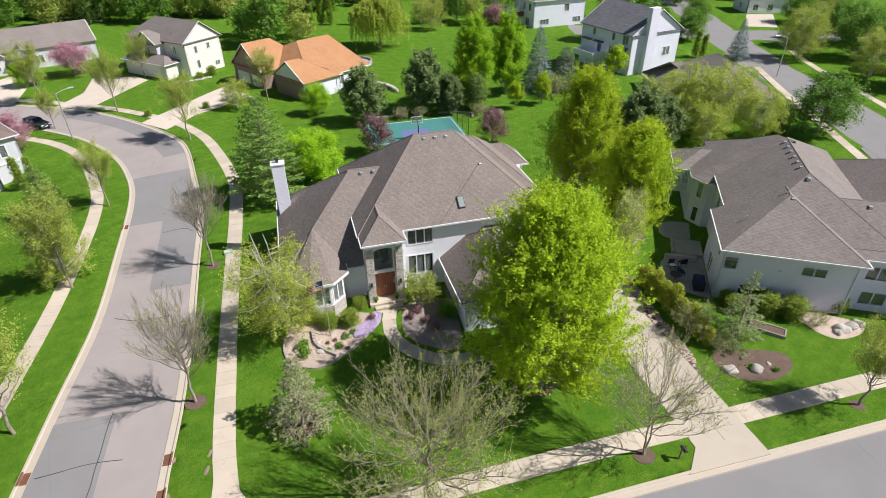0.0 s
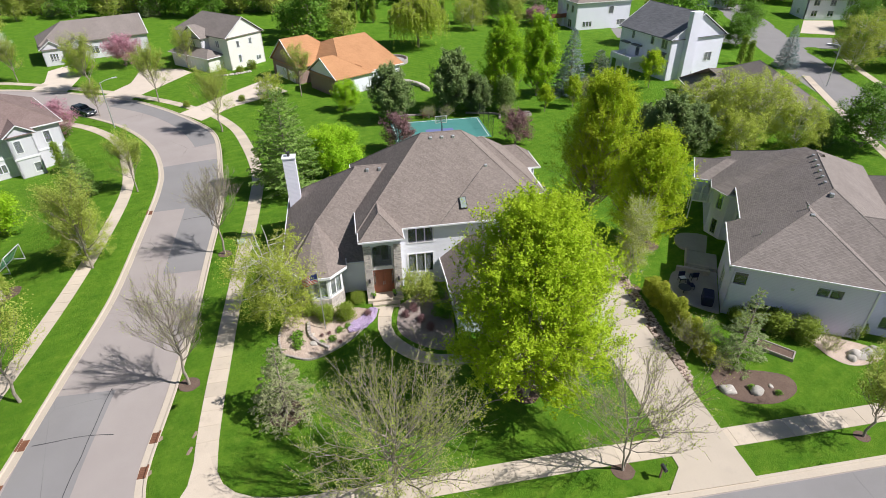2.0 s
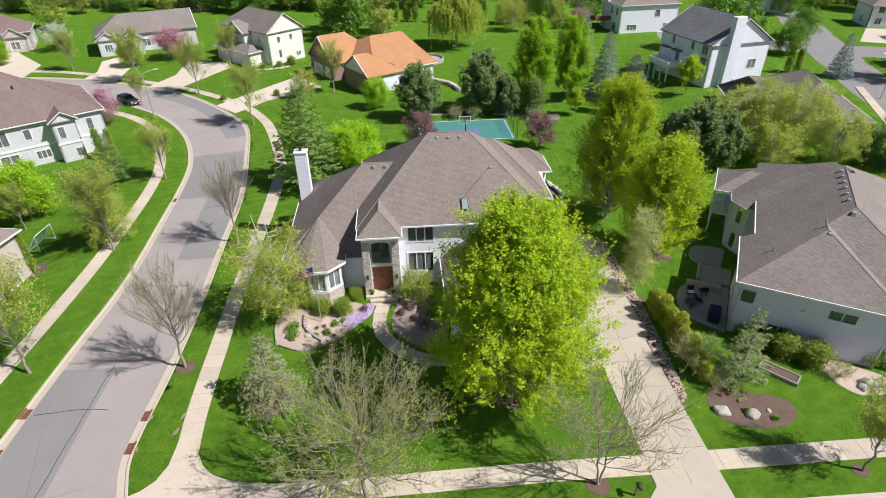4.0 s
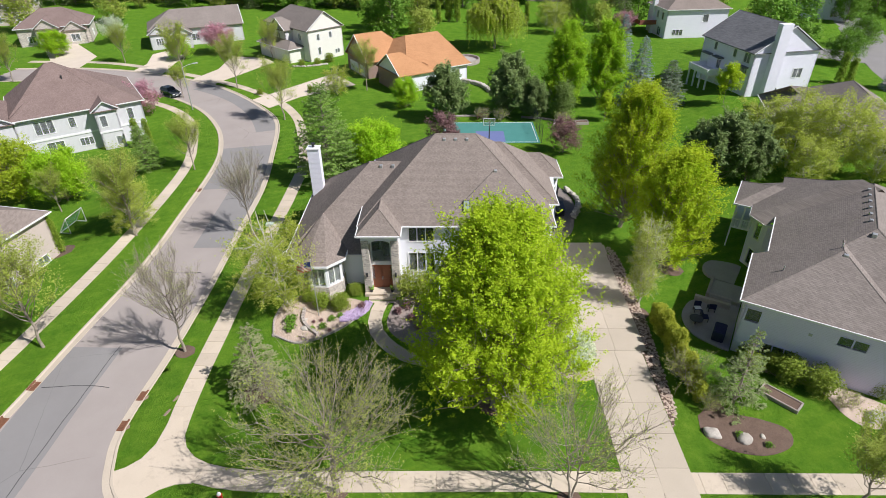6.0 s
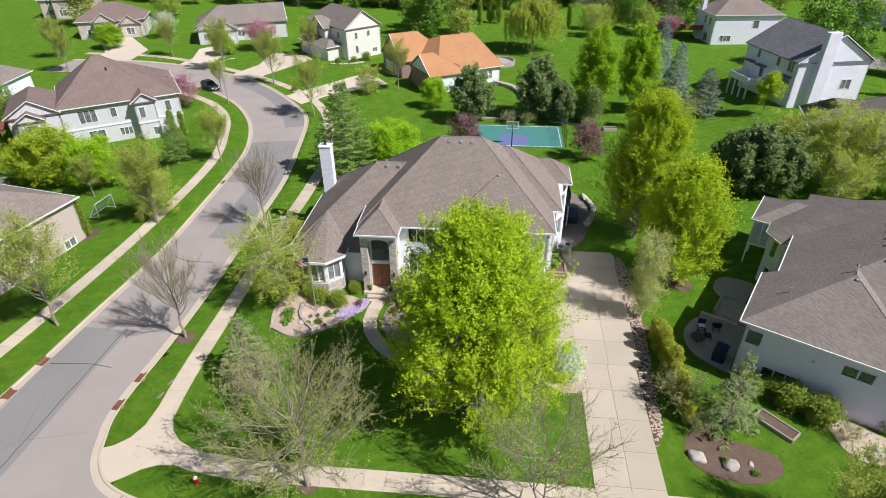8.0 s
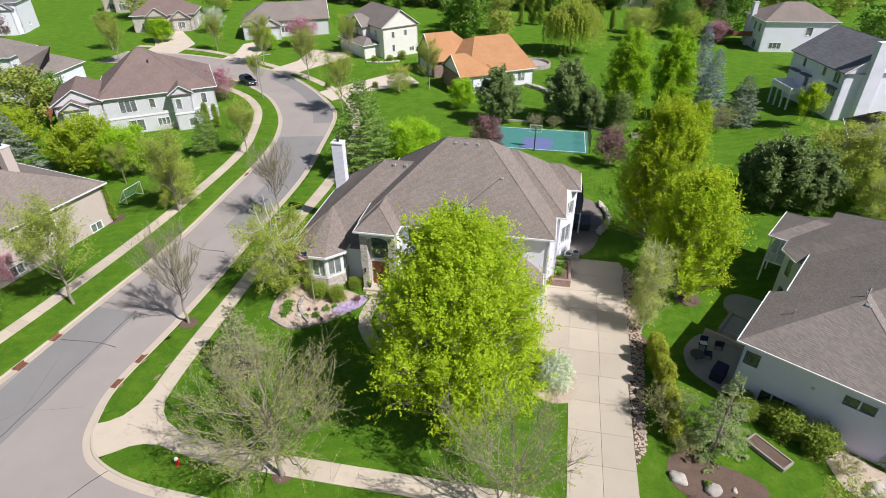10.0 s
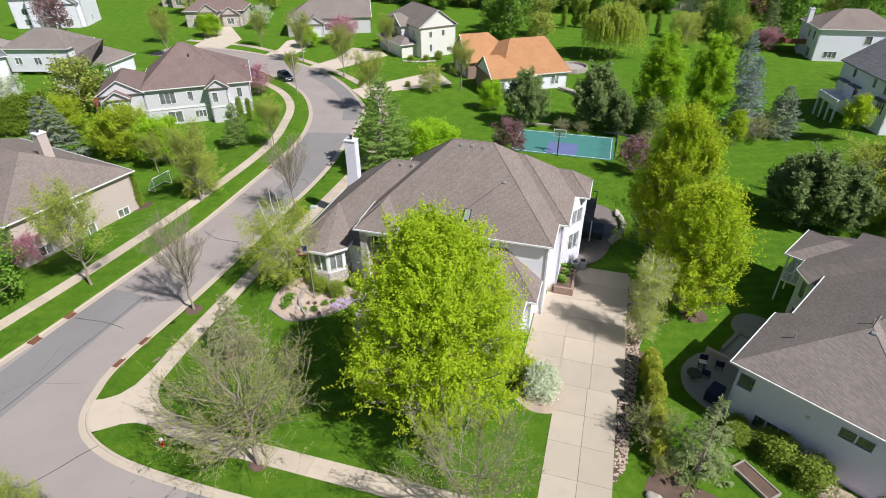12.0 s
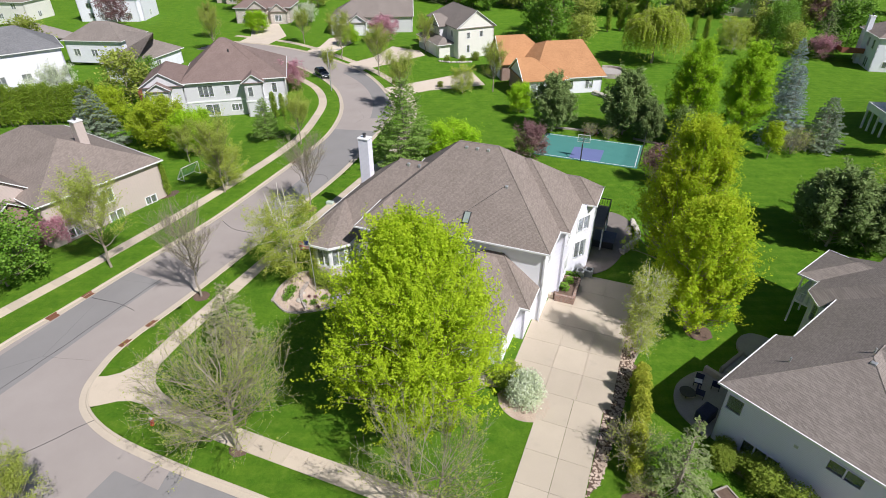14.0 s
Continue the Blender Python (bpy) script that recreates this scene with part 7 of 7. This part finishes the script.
def car(x, y, turn):
    e = thing("car", "dark grey sport-utility car parked at the kerb", "car", pose(x, y, 0.03, 0, 0, turn))
    paint, nt, bs = fresh("dark_car_paint")
    bs.inputs["Base Color"].default_value = (0.10, 0.11, 0.13, 1)
    bs.inputs["Metallic"].default_value, bs.inputs["Roughness"].default_value = 0.5, 0.25
    # length along x, nose at +x
    prof = [(-2.3, 0.4), (-2.35, 0.85), (-2.25, 1.05), (-2.0, 1.62), (-1.6, 1.72), (0.2, 1.72), (0.75, 1.25), (0.95, 1.12), (2.1, 0.98), (2.3, 0.8), (2.32, 0.4)]
    bm = bmesh.new()
    ring = []
    for s in (-1, 1):
        ring.append([bm.verts.new((px, s * (0.92 if pz < 1.2 else 0.72), pz)) for px, pz in prof])
    n = len(prof)
    for i in range(n):
        bm.faces.new((ring[0][i], ring[0][(i + 1) % n], ring[1][(i + 1) % n], ring[1][i]))
    bm.faces.new(ring[0])
    bm.faces.new(ring[1][::-1])
    bmesh.ops.recalc_face_normals(bm, faces=bm.faces)
    bmesh.ops.bevel(bm, geom=list(bm.edges), offset=0.06, segments=2, affect="EDGES", profile=0.6)
    part("body", bm, paint, e)
    glass = rough_stuff("car_glass", (0.01, 0.012, 0.015), (0.015, 0.018, 0.02), 2, 1, 0.08, 0.0)
    ws = bmesh.new()
    for q in (((0.26, -0.66, 1.7), (0.78, -0.78, 1.27), (0.78, 0.78, 1.27), (0.26, 0.66, 1.7)),):
        o = Vector((0.03, 0, 0.03))
        a = [ws.verts.new(Vector(c) + o) for c in q]
        b = [ws.verts.new(Vector(c)) for c in q]
        ws.faces.new(a)
        for i in range(4):
            ws.faces.new((a[i], b[i], b[(i + 1) % 4], a[(i + 1) % 4]))
    part("windscreen", ws, glass, e)
    for s in (-1, 1):
        for x0, x1 in ((-1.8, -0.75), (-0.68, 0.25)):
            bm = bmesh.new()
            a = [bm.verts.new((xx, s * yy, zz)) for xx, yy, zz in ((x0, 0.925, 1.22), (x1 + (0.25 if x1 > 0 else 0), 0.925, 1.22), (x1, 0.76, 1.62), (x0, 0.76, 1.62))]
            b = [bm.verts.new(v.co - Vector((0, s * 0.06, 0))) for v in a]
            bm.faces.new(a)
            for i in range(4):
                bm.faces.new((a[i], b[i], b[(i + 1) % 4], a[(i + 1) % 4]))
            part("side_window", bm, glass, e)
    tyre = rough_stuff("tyre_rubber", (0.015, 0.015, 0.015), (0.03, 0.03, 0.03), 10, 2, 0.9, 0.005)
    for wx in (-1.4, 1.4):
        for s in (-1, 1):
            bm = bmesh.new()
            tube(bm, [(wx, s * 0.72, 0.36), (wx, s * 0.95, 0.36)], 0.36, 18)
            w = part("wheel", bm, tyre, e)
            bm = bmesh.new()
            tube(bm, [(wx, s * 0.94, 0.36), (wx, s * 0.965, 0.36)], 0.24, 14)
            part("rim", bm, METAL, w)
    for s in (-1, 1):
        part("headlight", boxes((2.24, 2.34, s * 0.66 - 0.18, s * 0.66 + 0.18, 0.72, 0.88), bevel=0.02), WHITE_TRIM, e, "pale headlight")
    part("number_plate", boxes((2.32, 2.345, -0.26, 0.26, 0.5, 0.62)), WHITE_TRIM, e)


car(-69.8, 92.6, -22)


def court():
    deg = 15.8
    e = thing("sport_court", "green sport court with a blue key and white lines", "sport court", pose(-5.1, 89.1, 0.0, 0, 0, deg))
    g = rough_stuff("court_green", (0.055, 0.21, 0.185), (0.08, 0.26, 0.23), 6, 0.7, 0.7, 0.002)
    b = rough_stuff("court_blue", (0.13, 0.16, 0.33), (0.16, 0.19, 0.38), 6, 0.7, 0.7, 0.002)
    part("surface", boxes((-7.7, 7.7, -4.7, 4.7, -0.05, LAWN + 0.06)), g, e)
    part("key", boxes((-2.3, 2.3, -4.2, 0.4, LAWN + 0.05, LAWN + 0.066)), b, e, "blue key area")
    for r in ((-7.4, 7.4, -4.4, -4.3), (-7.4, 7.4, 4.3, 4.4), (-7.4, -7.3, -4.4, 4.4), (7.3, 7.4, -4.4, 4.4)):
        part("line", boxes((*r, LAWN + 0.058, LAWN + 0.07)), WHITE_TRIM, e)
    h = thing("basketball_hoop", "black steel basketball stand with a glass backboard", "basketball hoop", pose(-4.2, 84.3, 0.1, 0, 0, deg))
    bm = bmesh.new()
    tube(bm, [(0, 0, -0.1), (0, 0, 2.6), (0, 0.9, 3.3)], 0.09, 8)
    part("pole", bm, DARK, h)
    part("backboard", boxes((-0.9, 0.9, 0.95, 1.0, 2.7, 3.75), bevel=0.01), GLASS, h)
    part("backboard_frame", boxes((-0.92, 0.92, 0.94, 1.01, 2.66, 2.72), (-0.92, 0.92, 0.94, 1.01, 3.73, 3.79), (-0.92, -0.86, 0.94, 1.01, 2.72, 3.73), (0.86, 0.92, 0.94, 1.01, 2.72, 3.73)), WHITE_TRIM, h)
    bm = bmesh.new()
    tube(bm, [(0.23 * math.cos(t), 1.3 + 0.23 * math.sin(t), 3.05) for t in np.linspace(0, 2 * math.pi, 14)], 0.015, 5)
    part("rim", bm, RUST, h)
    f = thing("ball_fence", "dark net fence at the court's end", "fence", pose(-5.1, 89.1, 0.1, 0, 0, deg))
    for v in (-4.6, -1.5, 1.5, 4.6):
        bm = bmesh.new()
        tube(bm, [(7.9, v, -0.1), (7.9, v, 3.0)], 0.04, 6)
        part("post", bm, DARK, f)
    bm = bmesh.new()
    for z in np.arange(0.2, 3.0, 0.28):
        tube(bm, [(7.9, -4.6, z), (7.9, 4.6, z)], 0.008, 3)
    for v in np.arange(-4.6, 4.61, 0.35):
        tube(bm, [(7.9, v, 0.1), (7.9, v, 3.0)], 0.008, 3)
    part("net", bm, DARK, f)
    bn = thing("bench", "reddish-brown timber bench behind the court", "bench", pose(-7.6, 95.0, ground_z(-7.6, 95), 0, 0, deg))
    part("seat", boxes((-1.1, 1.1, -0.25, 0.25, 0.4, 0.48), bevel=0.01), DECK_RED, bn)
    part("backrest", boxes((-1.1, 1.1, 0.25, 0.33, 0.5, 1.0), bevel=0.01), DECK_RED, bn)
    for u in (-0.95, 0.95):
        part("leg", boxes((u - 0.06, u + 0.06, -0.22, 0.3, -0.05, 0.4)), DECK_RED, bn)


court()
edging([(-13.5, 94.5), (-10.5, 95.6), (-7, 96.4)], 0.5, "edging", "pale stone edging behind the court", "court_edging", (0.5, 0.4, 0.25))
edging([(-1.0, 97.4), (2.2, 97.6), (4.6, 97.0), (4.8, 95.2)], 0.5, "edging", "pale stone edging behind the court", "court_edging", (0.5, 0.4, 0.25))


def rock_wall(line, label, r=0.45, step=0.75, high=2):
    e = thing("stone_wall", label, "stone wall")
    ln = resample(line, step)
    shapes = [stone_mesh("wall_stone", 50 + i, r) for i in range(5)]
    for s in shapes:
        s.materials.append(ROCK)
    rg = random.Random(3)
    for j in range(high):
        for x, y in ln:
            ob = new("wall_stone", shapes[rg.randrange(5)])
            ob.parent = e
            ob.matrix_basis = pose(x + rg.uniform(-0.15, 0.15), y + rg.uniform(-0.15, 0.15), ground_z(x, y) + 0.1 + j * r * 0.85, 0, 0, rg.uniform(0, 360))


rock_wall([(-16.5, 115.6), (-13.2, 114.4), (-10.8, 112.2), (-9.6, 110.0)], "dry wall of grey boulders below the terracotta-roofed house")
rock_wall([(-56.5, 117.6), (-53, 118.6), (-50.2, 121.2)], "low boulder wall at the gabled house", 0.35, 0.6, 1)
rock_wall([lot(23.6, 17.4), lot(24.5, 19.4), lot(24.7, 22.0), lot(23.8, 24.6)], "curved stone seat wall at the back patio", 0.3, 0.5, 2)


def round_terrace():
    e = thing("terrace", "round raised stone terrace with low wall", "terrace", pose(-20.2, 131, 0.0))
    bm = bmesh.new()
    tube(bm, [(0, 0, -0.1), (0, 0, 0.55)], 3.6, 28)
    part("floor", bm, PAVER, e)
    for k in range(26):
        t = -1.9 + 4.2 * k / 25
        b = part("block", boxes((-0.42, 0.42, -0.18, 0.18, 0.0, 1.05), bevel=0.04), BLOCK, e)
        b.matrix_basis = pose(3.5 * math.cos(t), 3.5 * math.sin(t), 0.0, 0, 0, math.degrees(t) + 90)


round_terrace()


# back patio and deck of the corner house
def back_patio():
    p = [lot(19.4, 11.4), lot(20.8, 11.6), lot(22.6, 13.6), lot(23.6, 17.0), lot(24.2, 21.0), lot(23.0, 25.5), lot(19.5, 26.0), lot(16.0, 20.0), lot(16.0, 16.0)]
    setting("patio", prism([tuple(q) for q in resample([*p, p[0]], 0.6)[:-1]], -0.1, lambda x, y: ground_z(x, y) + 0.05), DARK_PAVER, "brown-grey paved patio behind the house", "patio")
    e = thing("deck", "raised timber deck with white-capped railing", "deck", pose(*HOUSE_AT, 0.0, 0, 0, 15.4))
    part("platform", boxes((14.5, 21.2, 16.3, 21.5, 3.2, 3.4)), rough_stuff("dark_deck_boards", (0.13, 0.11, 0.10), (0.2, 0.17, 0.15), 5, 1, 0.8, 0.004), e)
    rail = part("railing", boxes((14.5, 21.25, 21.42, 21.5, 4.3, 4.38), (21.15, 21.25, 16.8, 21.5, 4.3, 4.38)), DARK, e)
    for i in range(24):
        part("baluster", boxes((14.6 + 0.28 * i, 14.64 + 0.28 * i, 21.44, 21.48, 3.4, 4.3)), DARK, rail)
    for i in range(17):
        part("baluster", boxes((21.18, 21.22, 16.9 + 0.28 * i, 16.94 + 0.28 * i, 3.4, 4.3)), DARK, rail)
    for u, v in ((14.7, 21.3), (18, 21.3), (21.1, 21.3), (21.1, 17.0)):
        part("post", boxes((u - 0.08, u + 0.08, v - 0.08, v + 0.08, 0.0, 3.2)), WHITE_TRIM, e)
    g = thing("spa_cover", "dark blue-grey covered spa on the patio", "hot tub", pose(*lot(21.3, 18.6), ground_z(*lot(21.3, 18.6)) + 0.05, 0, 0, 15.4))
    sp = rough_stuff("spa_blue", (0.05, 0.06, 0.09), (0.075, 0.085, 0.12), 3, 1, 0.6, 0.01)
    part("shell", boxes((-1.15, 1.15, -1.15, 1.15, 0, 0.85), bevel=0.06), DARK, g)
    part("lid", boxes((-1.22, 1.22, -1.22, 1.22, 0.86, 0.98), bevel=0.05), sp, g)
    for u, v in ((19.6, 11.9), (20.4, 12.4)):
        a = thing("air_conditioner", "grey air-conditioning unit against the wall", "air conditioner", pose(*lot(u + 0.4, v - 0.9), ground_z(*lot(u, v)), 0, 0, 15.4), "air conditioners")
        part("casing", boxes((-0.4, 0.4, -0.4, 0.4, 0, 0.85), bevel=0.03), METAL, a)
        bm = bmesh.new()
        tube(bm, [(0, 0, 0.85), (0, 0, 0.88)], 0.3, 14)
        part("fan_grille", bm, DARK, a)
    pl = thing("planter", "brown brick raised planter at the wall", "planter", pose(*HOUSE_AT, 0.0, 0, 0, 15.4))
    part("brick_wall", boxes((18.4, 20.3, 5.9, 6.15, 0.1, 0.95), (20.05, 20.3, 6.15, 9.6, 0.1, 0.95), (18.2, 20.05, 9.4, 9.6, 0.1, 0.95), bevel=0.02), BRICK_RED, pl)
    part("soil", boxes((18.2, 20.05, 6.15, 9.4, 0.1, 0.8)), MULCH, pl)
    part("step", boxes((16.9, 18.3, 6.2, 6.9, 0.1, 0.55), bevel=0.02), CONCRETE, pl)
    for u, v, s in ((19.0, 7.2, 1.6), (19.3, 8.6, 1.3), (18.9, 10.2, 1.7), (19.6, 10.6, 1.5)):
        put(tuft, *lot(u, v), 40 * u, s, z=0.8 if v < 9.5 else None)


back_patio()


# terrace of the grey house
def side_terrace():
    m = pose(25.33, 43.53, 0.0, 0, 0, -15)
    e = thing("terrace", "shaded paved terrace with low walls beside the house", "terrace", m)
    bm = bmesh.new()
    q = resample([(-0.2, 0.2), (-2.6, 0.9), (-4.0, 2.8), (-4.1, 4.9), (-3.4, 6.3), (-0.4, 7.2)], 0.5)
    prism([(0.4, 0.2), *map(tuple, q), (0.4, 7.2)], -0.1, 0.22, bm)
    part("floor", bm, PAVER, e)
    bm = bmesh.new()
    q2 = resample([(-0.6, 10.6), (-3.0, 10.9), (-3.9, 12.4), (-3.4, 14.0), (-1.5, 14.6), (-0.4, 14.4)], 0.5)
    prism([tuple(c) for c in q2], -0.1, 0.35, bm)
    part("upper_floor", bm, PAVER, e)
    part("landing", boxes((-2.6, 0.4, 7.4, 10.4, -0.1, 0.45)), PAVER, e)
    for i in range(4):
        part("step", boxes((-2.4, -0.4, 6.6 + 0.3 * i, 6.9 + 0.3 * i, 0.0, 0.3 + 0.06 * i)), BLOCK, e)
    wb_ = boxes((-3.6, -0.4, 6.2, 6.55, 0.0, 0.75), bevel=0.03)
    part("low_wall", wb_, BLOCK, e)
    part("low_wall", boxes((-2.75, -2.45, 7.2, 10.6, 0.0, 0.75), bevel=0.03), BLOCK, e)
    blue_ = rough_stuff("navy_cushion", (0.012, 0.014, 0.05), (0.02, 0.024, 0.075), 8, 2, 0.8, 0.004)
    for u, v, t in ((-3.0, 4.4, 20), (-2.2, 3.4, 110), (-1.9, 5.2, 200)):
        c = thing("patio_chair", "dark patio chair with navy cushion", "chair", m @ pose(u, v, 0.22, 0, 0, t), "patio chairs")
        part("seat", boxes((-0.32, 0.32, -0.32, 0.32, 0.38, 0.5), bevel=0.03), blue_, c)
        part("backrest", boxes((-0.32, 0.32, 0.26, 0.38, 0.5, 1.0), bevel=0.03), blue_, c)
        for a in (-0.28, 0.28):
            for b in (-0.28, 0.28):
                part("leg", boxes((a - 0.03, a + 0.03, b - 0.03, b + 0.03, 0, 0.38)), DARK, c)
    tb = thing("patio_table", "round dark patio table", "table", m @ pose(-2.8, 2.4, 0.22))
    bm = bmesh.new()
    tube(bm, [(0, 0, 0.68), (0, 0, 0.73)], 0.6, 20)
    part("tabletop", bm, DARK, tb)
    bm = bmesh.new()
    tube(bm, [(0, 0, 0), (0, 0, 0.68)], 0.06, 8)
    part("foot", bm, DARK, tb)
    gl = thing("grill", "covered black barbecue grill", "grill", m @ pose(-0.7, 1.6, 0.22))
    part("cover", boxes((-0.5, 0.5, -0.8, 0.8, 0, 1.1), bevel=0.1), blue_, gl)
    s = thing("towel", "white towel thrown over a chair", "towel", m @ pose(-3.0, 4.35, 0.73, 0, 0, 30))
    part("cloth", boxes((-0.3, 0.3, -0.25, 0.25, 0, 0.03), bevel=0.01), WHITE_TRIM, s)
    sb = thing("raised_bed", "weathered timber raised bed filled with soil", "raised bed", pose(28.95, 38.9, ground_z(29, 39), 0, 0, -32))
    wood = rough_stuff("weathered_timber", (0.3, 0.26, 0.22), (0.42, 0.37, 0.32), 6, 2, 0.9, 0.01)
    for r in ((-1.5, 1.5, -0.62, -0.5), (-1.5, 1.5, 0.5, 0.62), (-1.5, -1.38, -0.5, 0.5), (1.38, 1.5, -0.5, 0.5)):
        part("board", boxes((*r, -0.05, 0.32), bevel=0.01), wood, sb)
    part("soil", boxes((-1.38, 1.38, -0.5, 0.5, 0, 0.24)), MULCH, sb)
    # screened balcony of the grey house
    b = thing("balcony", "white railed balcony on the grey house", "balcony", m)
    part("floor", boxes((-2.6, -0.72, 18.4, 23.7, 2.5, 2.7)), WHITE_TRIM, b)
    r = part("railing", boxes((-2.62, -2.52, 18.5, 23.7, 3.55, 3.65), (-2.52, -0.75, 18.42, 18.52, 3.55, 3.65)), WHITE_TRIM, b)
    for i in range(24):
        part("baluster", boxes((-2.59, -2.55, 18.55 + 0.21 * i, 18.59 + 0.21 * i, 2.7, 3.55)), WHITE_TRIM, r)
    for i in range(8):
        part("baluster", boxes((-2.45 + 0.21 * i, -2.41 + 0.21 * i, 18.45, 18.49, 2.7, 3.55)), WHITE_TRIM, r)
    for u, v in ((-2.57, 18.5), (-2.57, 21.1), (-2.57, 23.6), (-0.85, 18.5), (-1.7, 18.5)):
        part("post", boxes((u - 0.07, u + 0.07, v - 0.07, v + 0.07, -0.5 if u < -2 else 2.7, 5.5)), WHITE_TRIM, b)


side_terrace()
for x, y, t in ((-84.5, 63.0, 0),):
    d = thing("deck", "red-stained timber deck at the grey house", "deck", pose(x, y, -1.4, 0, 0, 50.6))
    part("platform", boxes((-3, 2, -2, 2, 2.5, 2.7)), DECK_RED, d)
    part("railing", boxes((-3, 2, -2, -1.9, 2.7, 3.7), (-3, -2.9, -1.9, 2, 2.7, 3.7)), DECK_RED, d)
    for u in (-2.8, 1.8):
        part("post", boxes((u - 0.1, u + 0.1, -1.9, -1.7, -0.1, 2.5)), DECK_RED, d)
# raised box on the back lawn
pb = thing("raised_bed", "small grey timber raised bed on the back lawn", "raised bed", at(9.1, 97.0, 20))
for r in ((-1.1, 1.1, -0.6, -0.5), (-1.1, 1.1, 0.5, 0.6), (-1.1, -1.0, -0.5, 0.5), (1.0, 1.1, -0.5, 0.5)):
    part("board", boxes((*r, -0.05, 0.5), bevel=0.01), BLOCK, pb)
part("soil", boxes((-1.0, 1.0, -0.5, 0.5, 0, 0.4)), MULCH, pb)
# utility boxes
for x, y in ((-24.2, 52.4),):
    u = thing("utility_box", "pale green utility box on the verge", "utility box", at(x, y, 20))
    part("cabinet", boxes((-0.45, 0.45, -0.3, 0.3, 0, 0.35), bevel=0.03), rough_stuff("pale_green_paint", (0.42, 0.5, 0.42), (0.5, 0.58, 0.5), 6, 1, 0.6, 0.002), u)
# entrance pots
for u in (0.9, 2.9):
    pt = thing("flower_pot", "dark flower pot with green plant by the door", "flower pot", pose(*lot(u, 0.5), 1.45), "entrance pots")
    bm = bmesh.new()
    tube(bm, [(0, 0, 0), (0, 0, 0.3)], [0.12, 0.17], 12)
    part("pot", bm, DARK, pt)
    wd, (pv_, pf_) = bush(60, 0.4, 0.28, 200, 0.08, 5)
    q = part("leaves", quads("leaves", pv_, pf_, LEAF["green"]), LEAF["green"], pt)
    q.matrix_basis = pose(0, 0, 0.28)
    for me_ in (wd,):
        bpy.data.meshes.remove(me_)
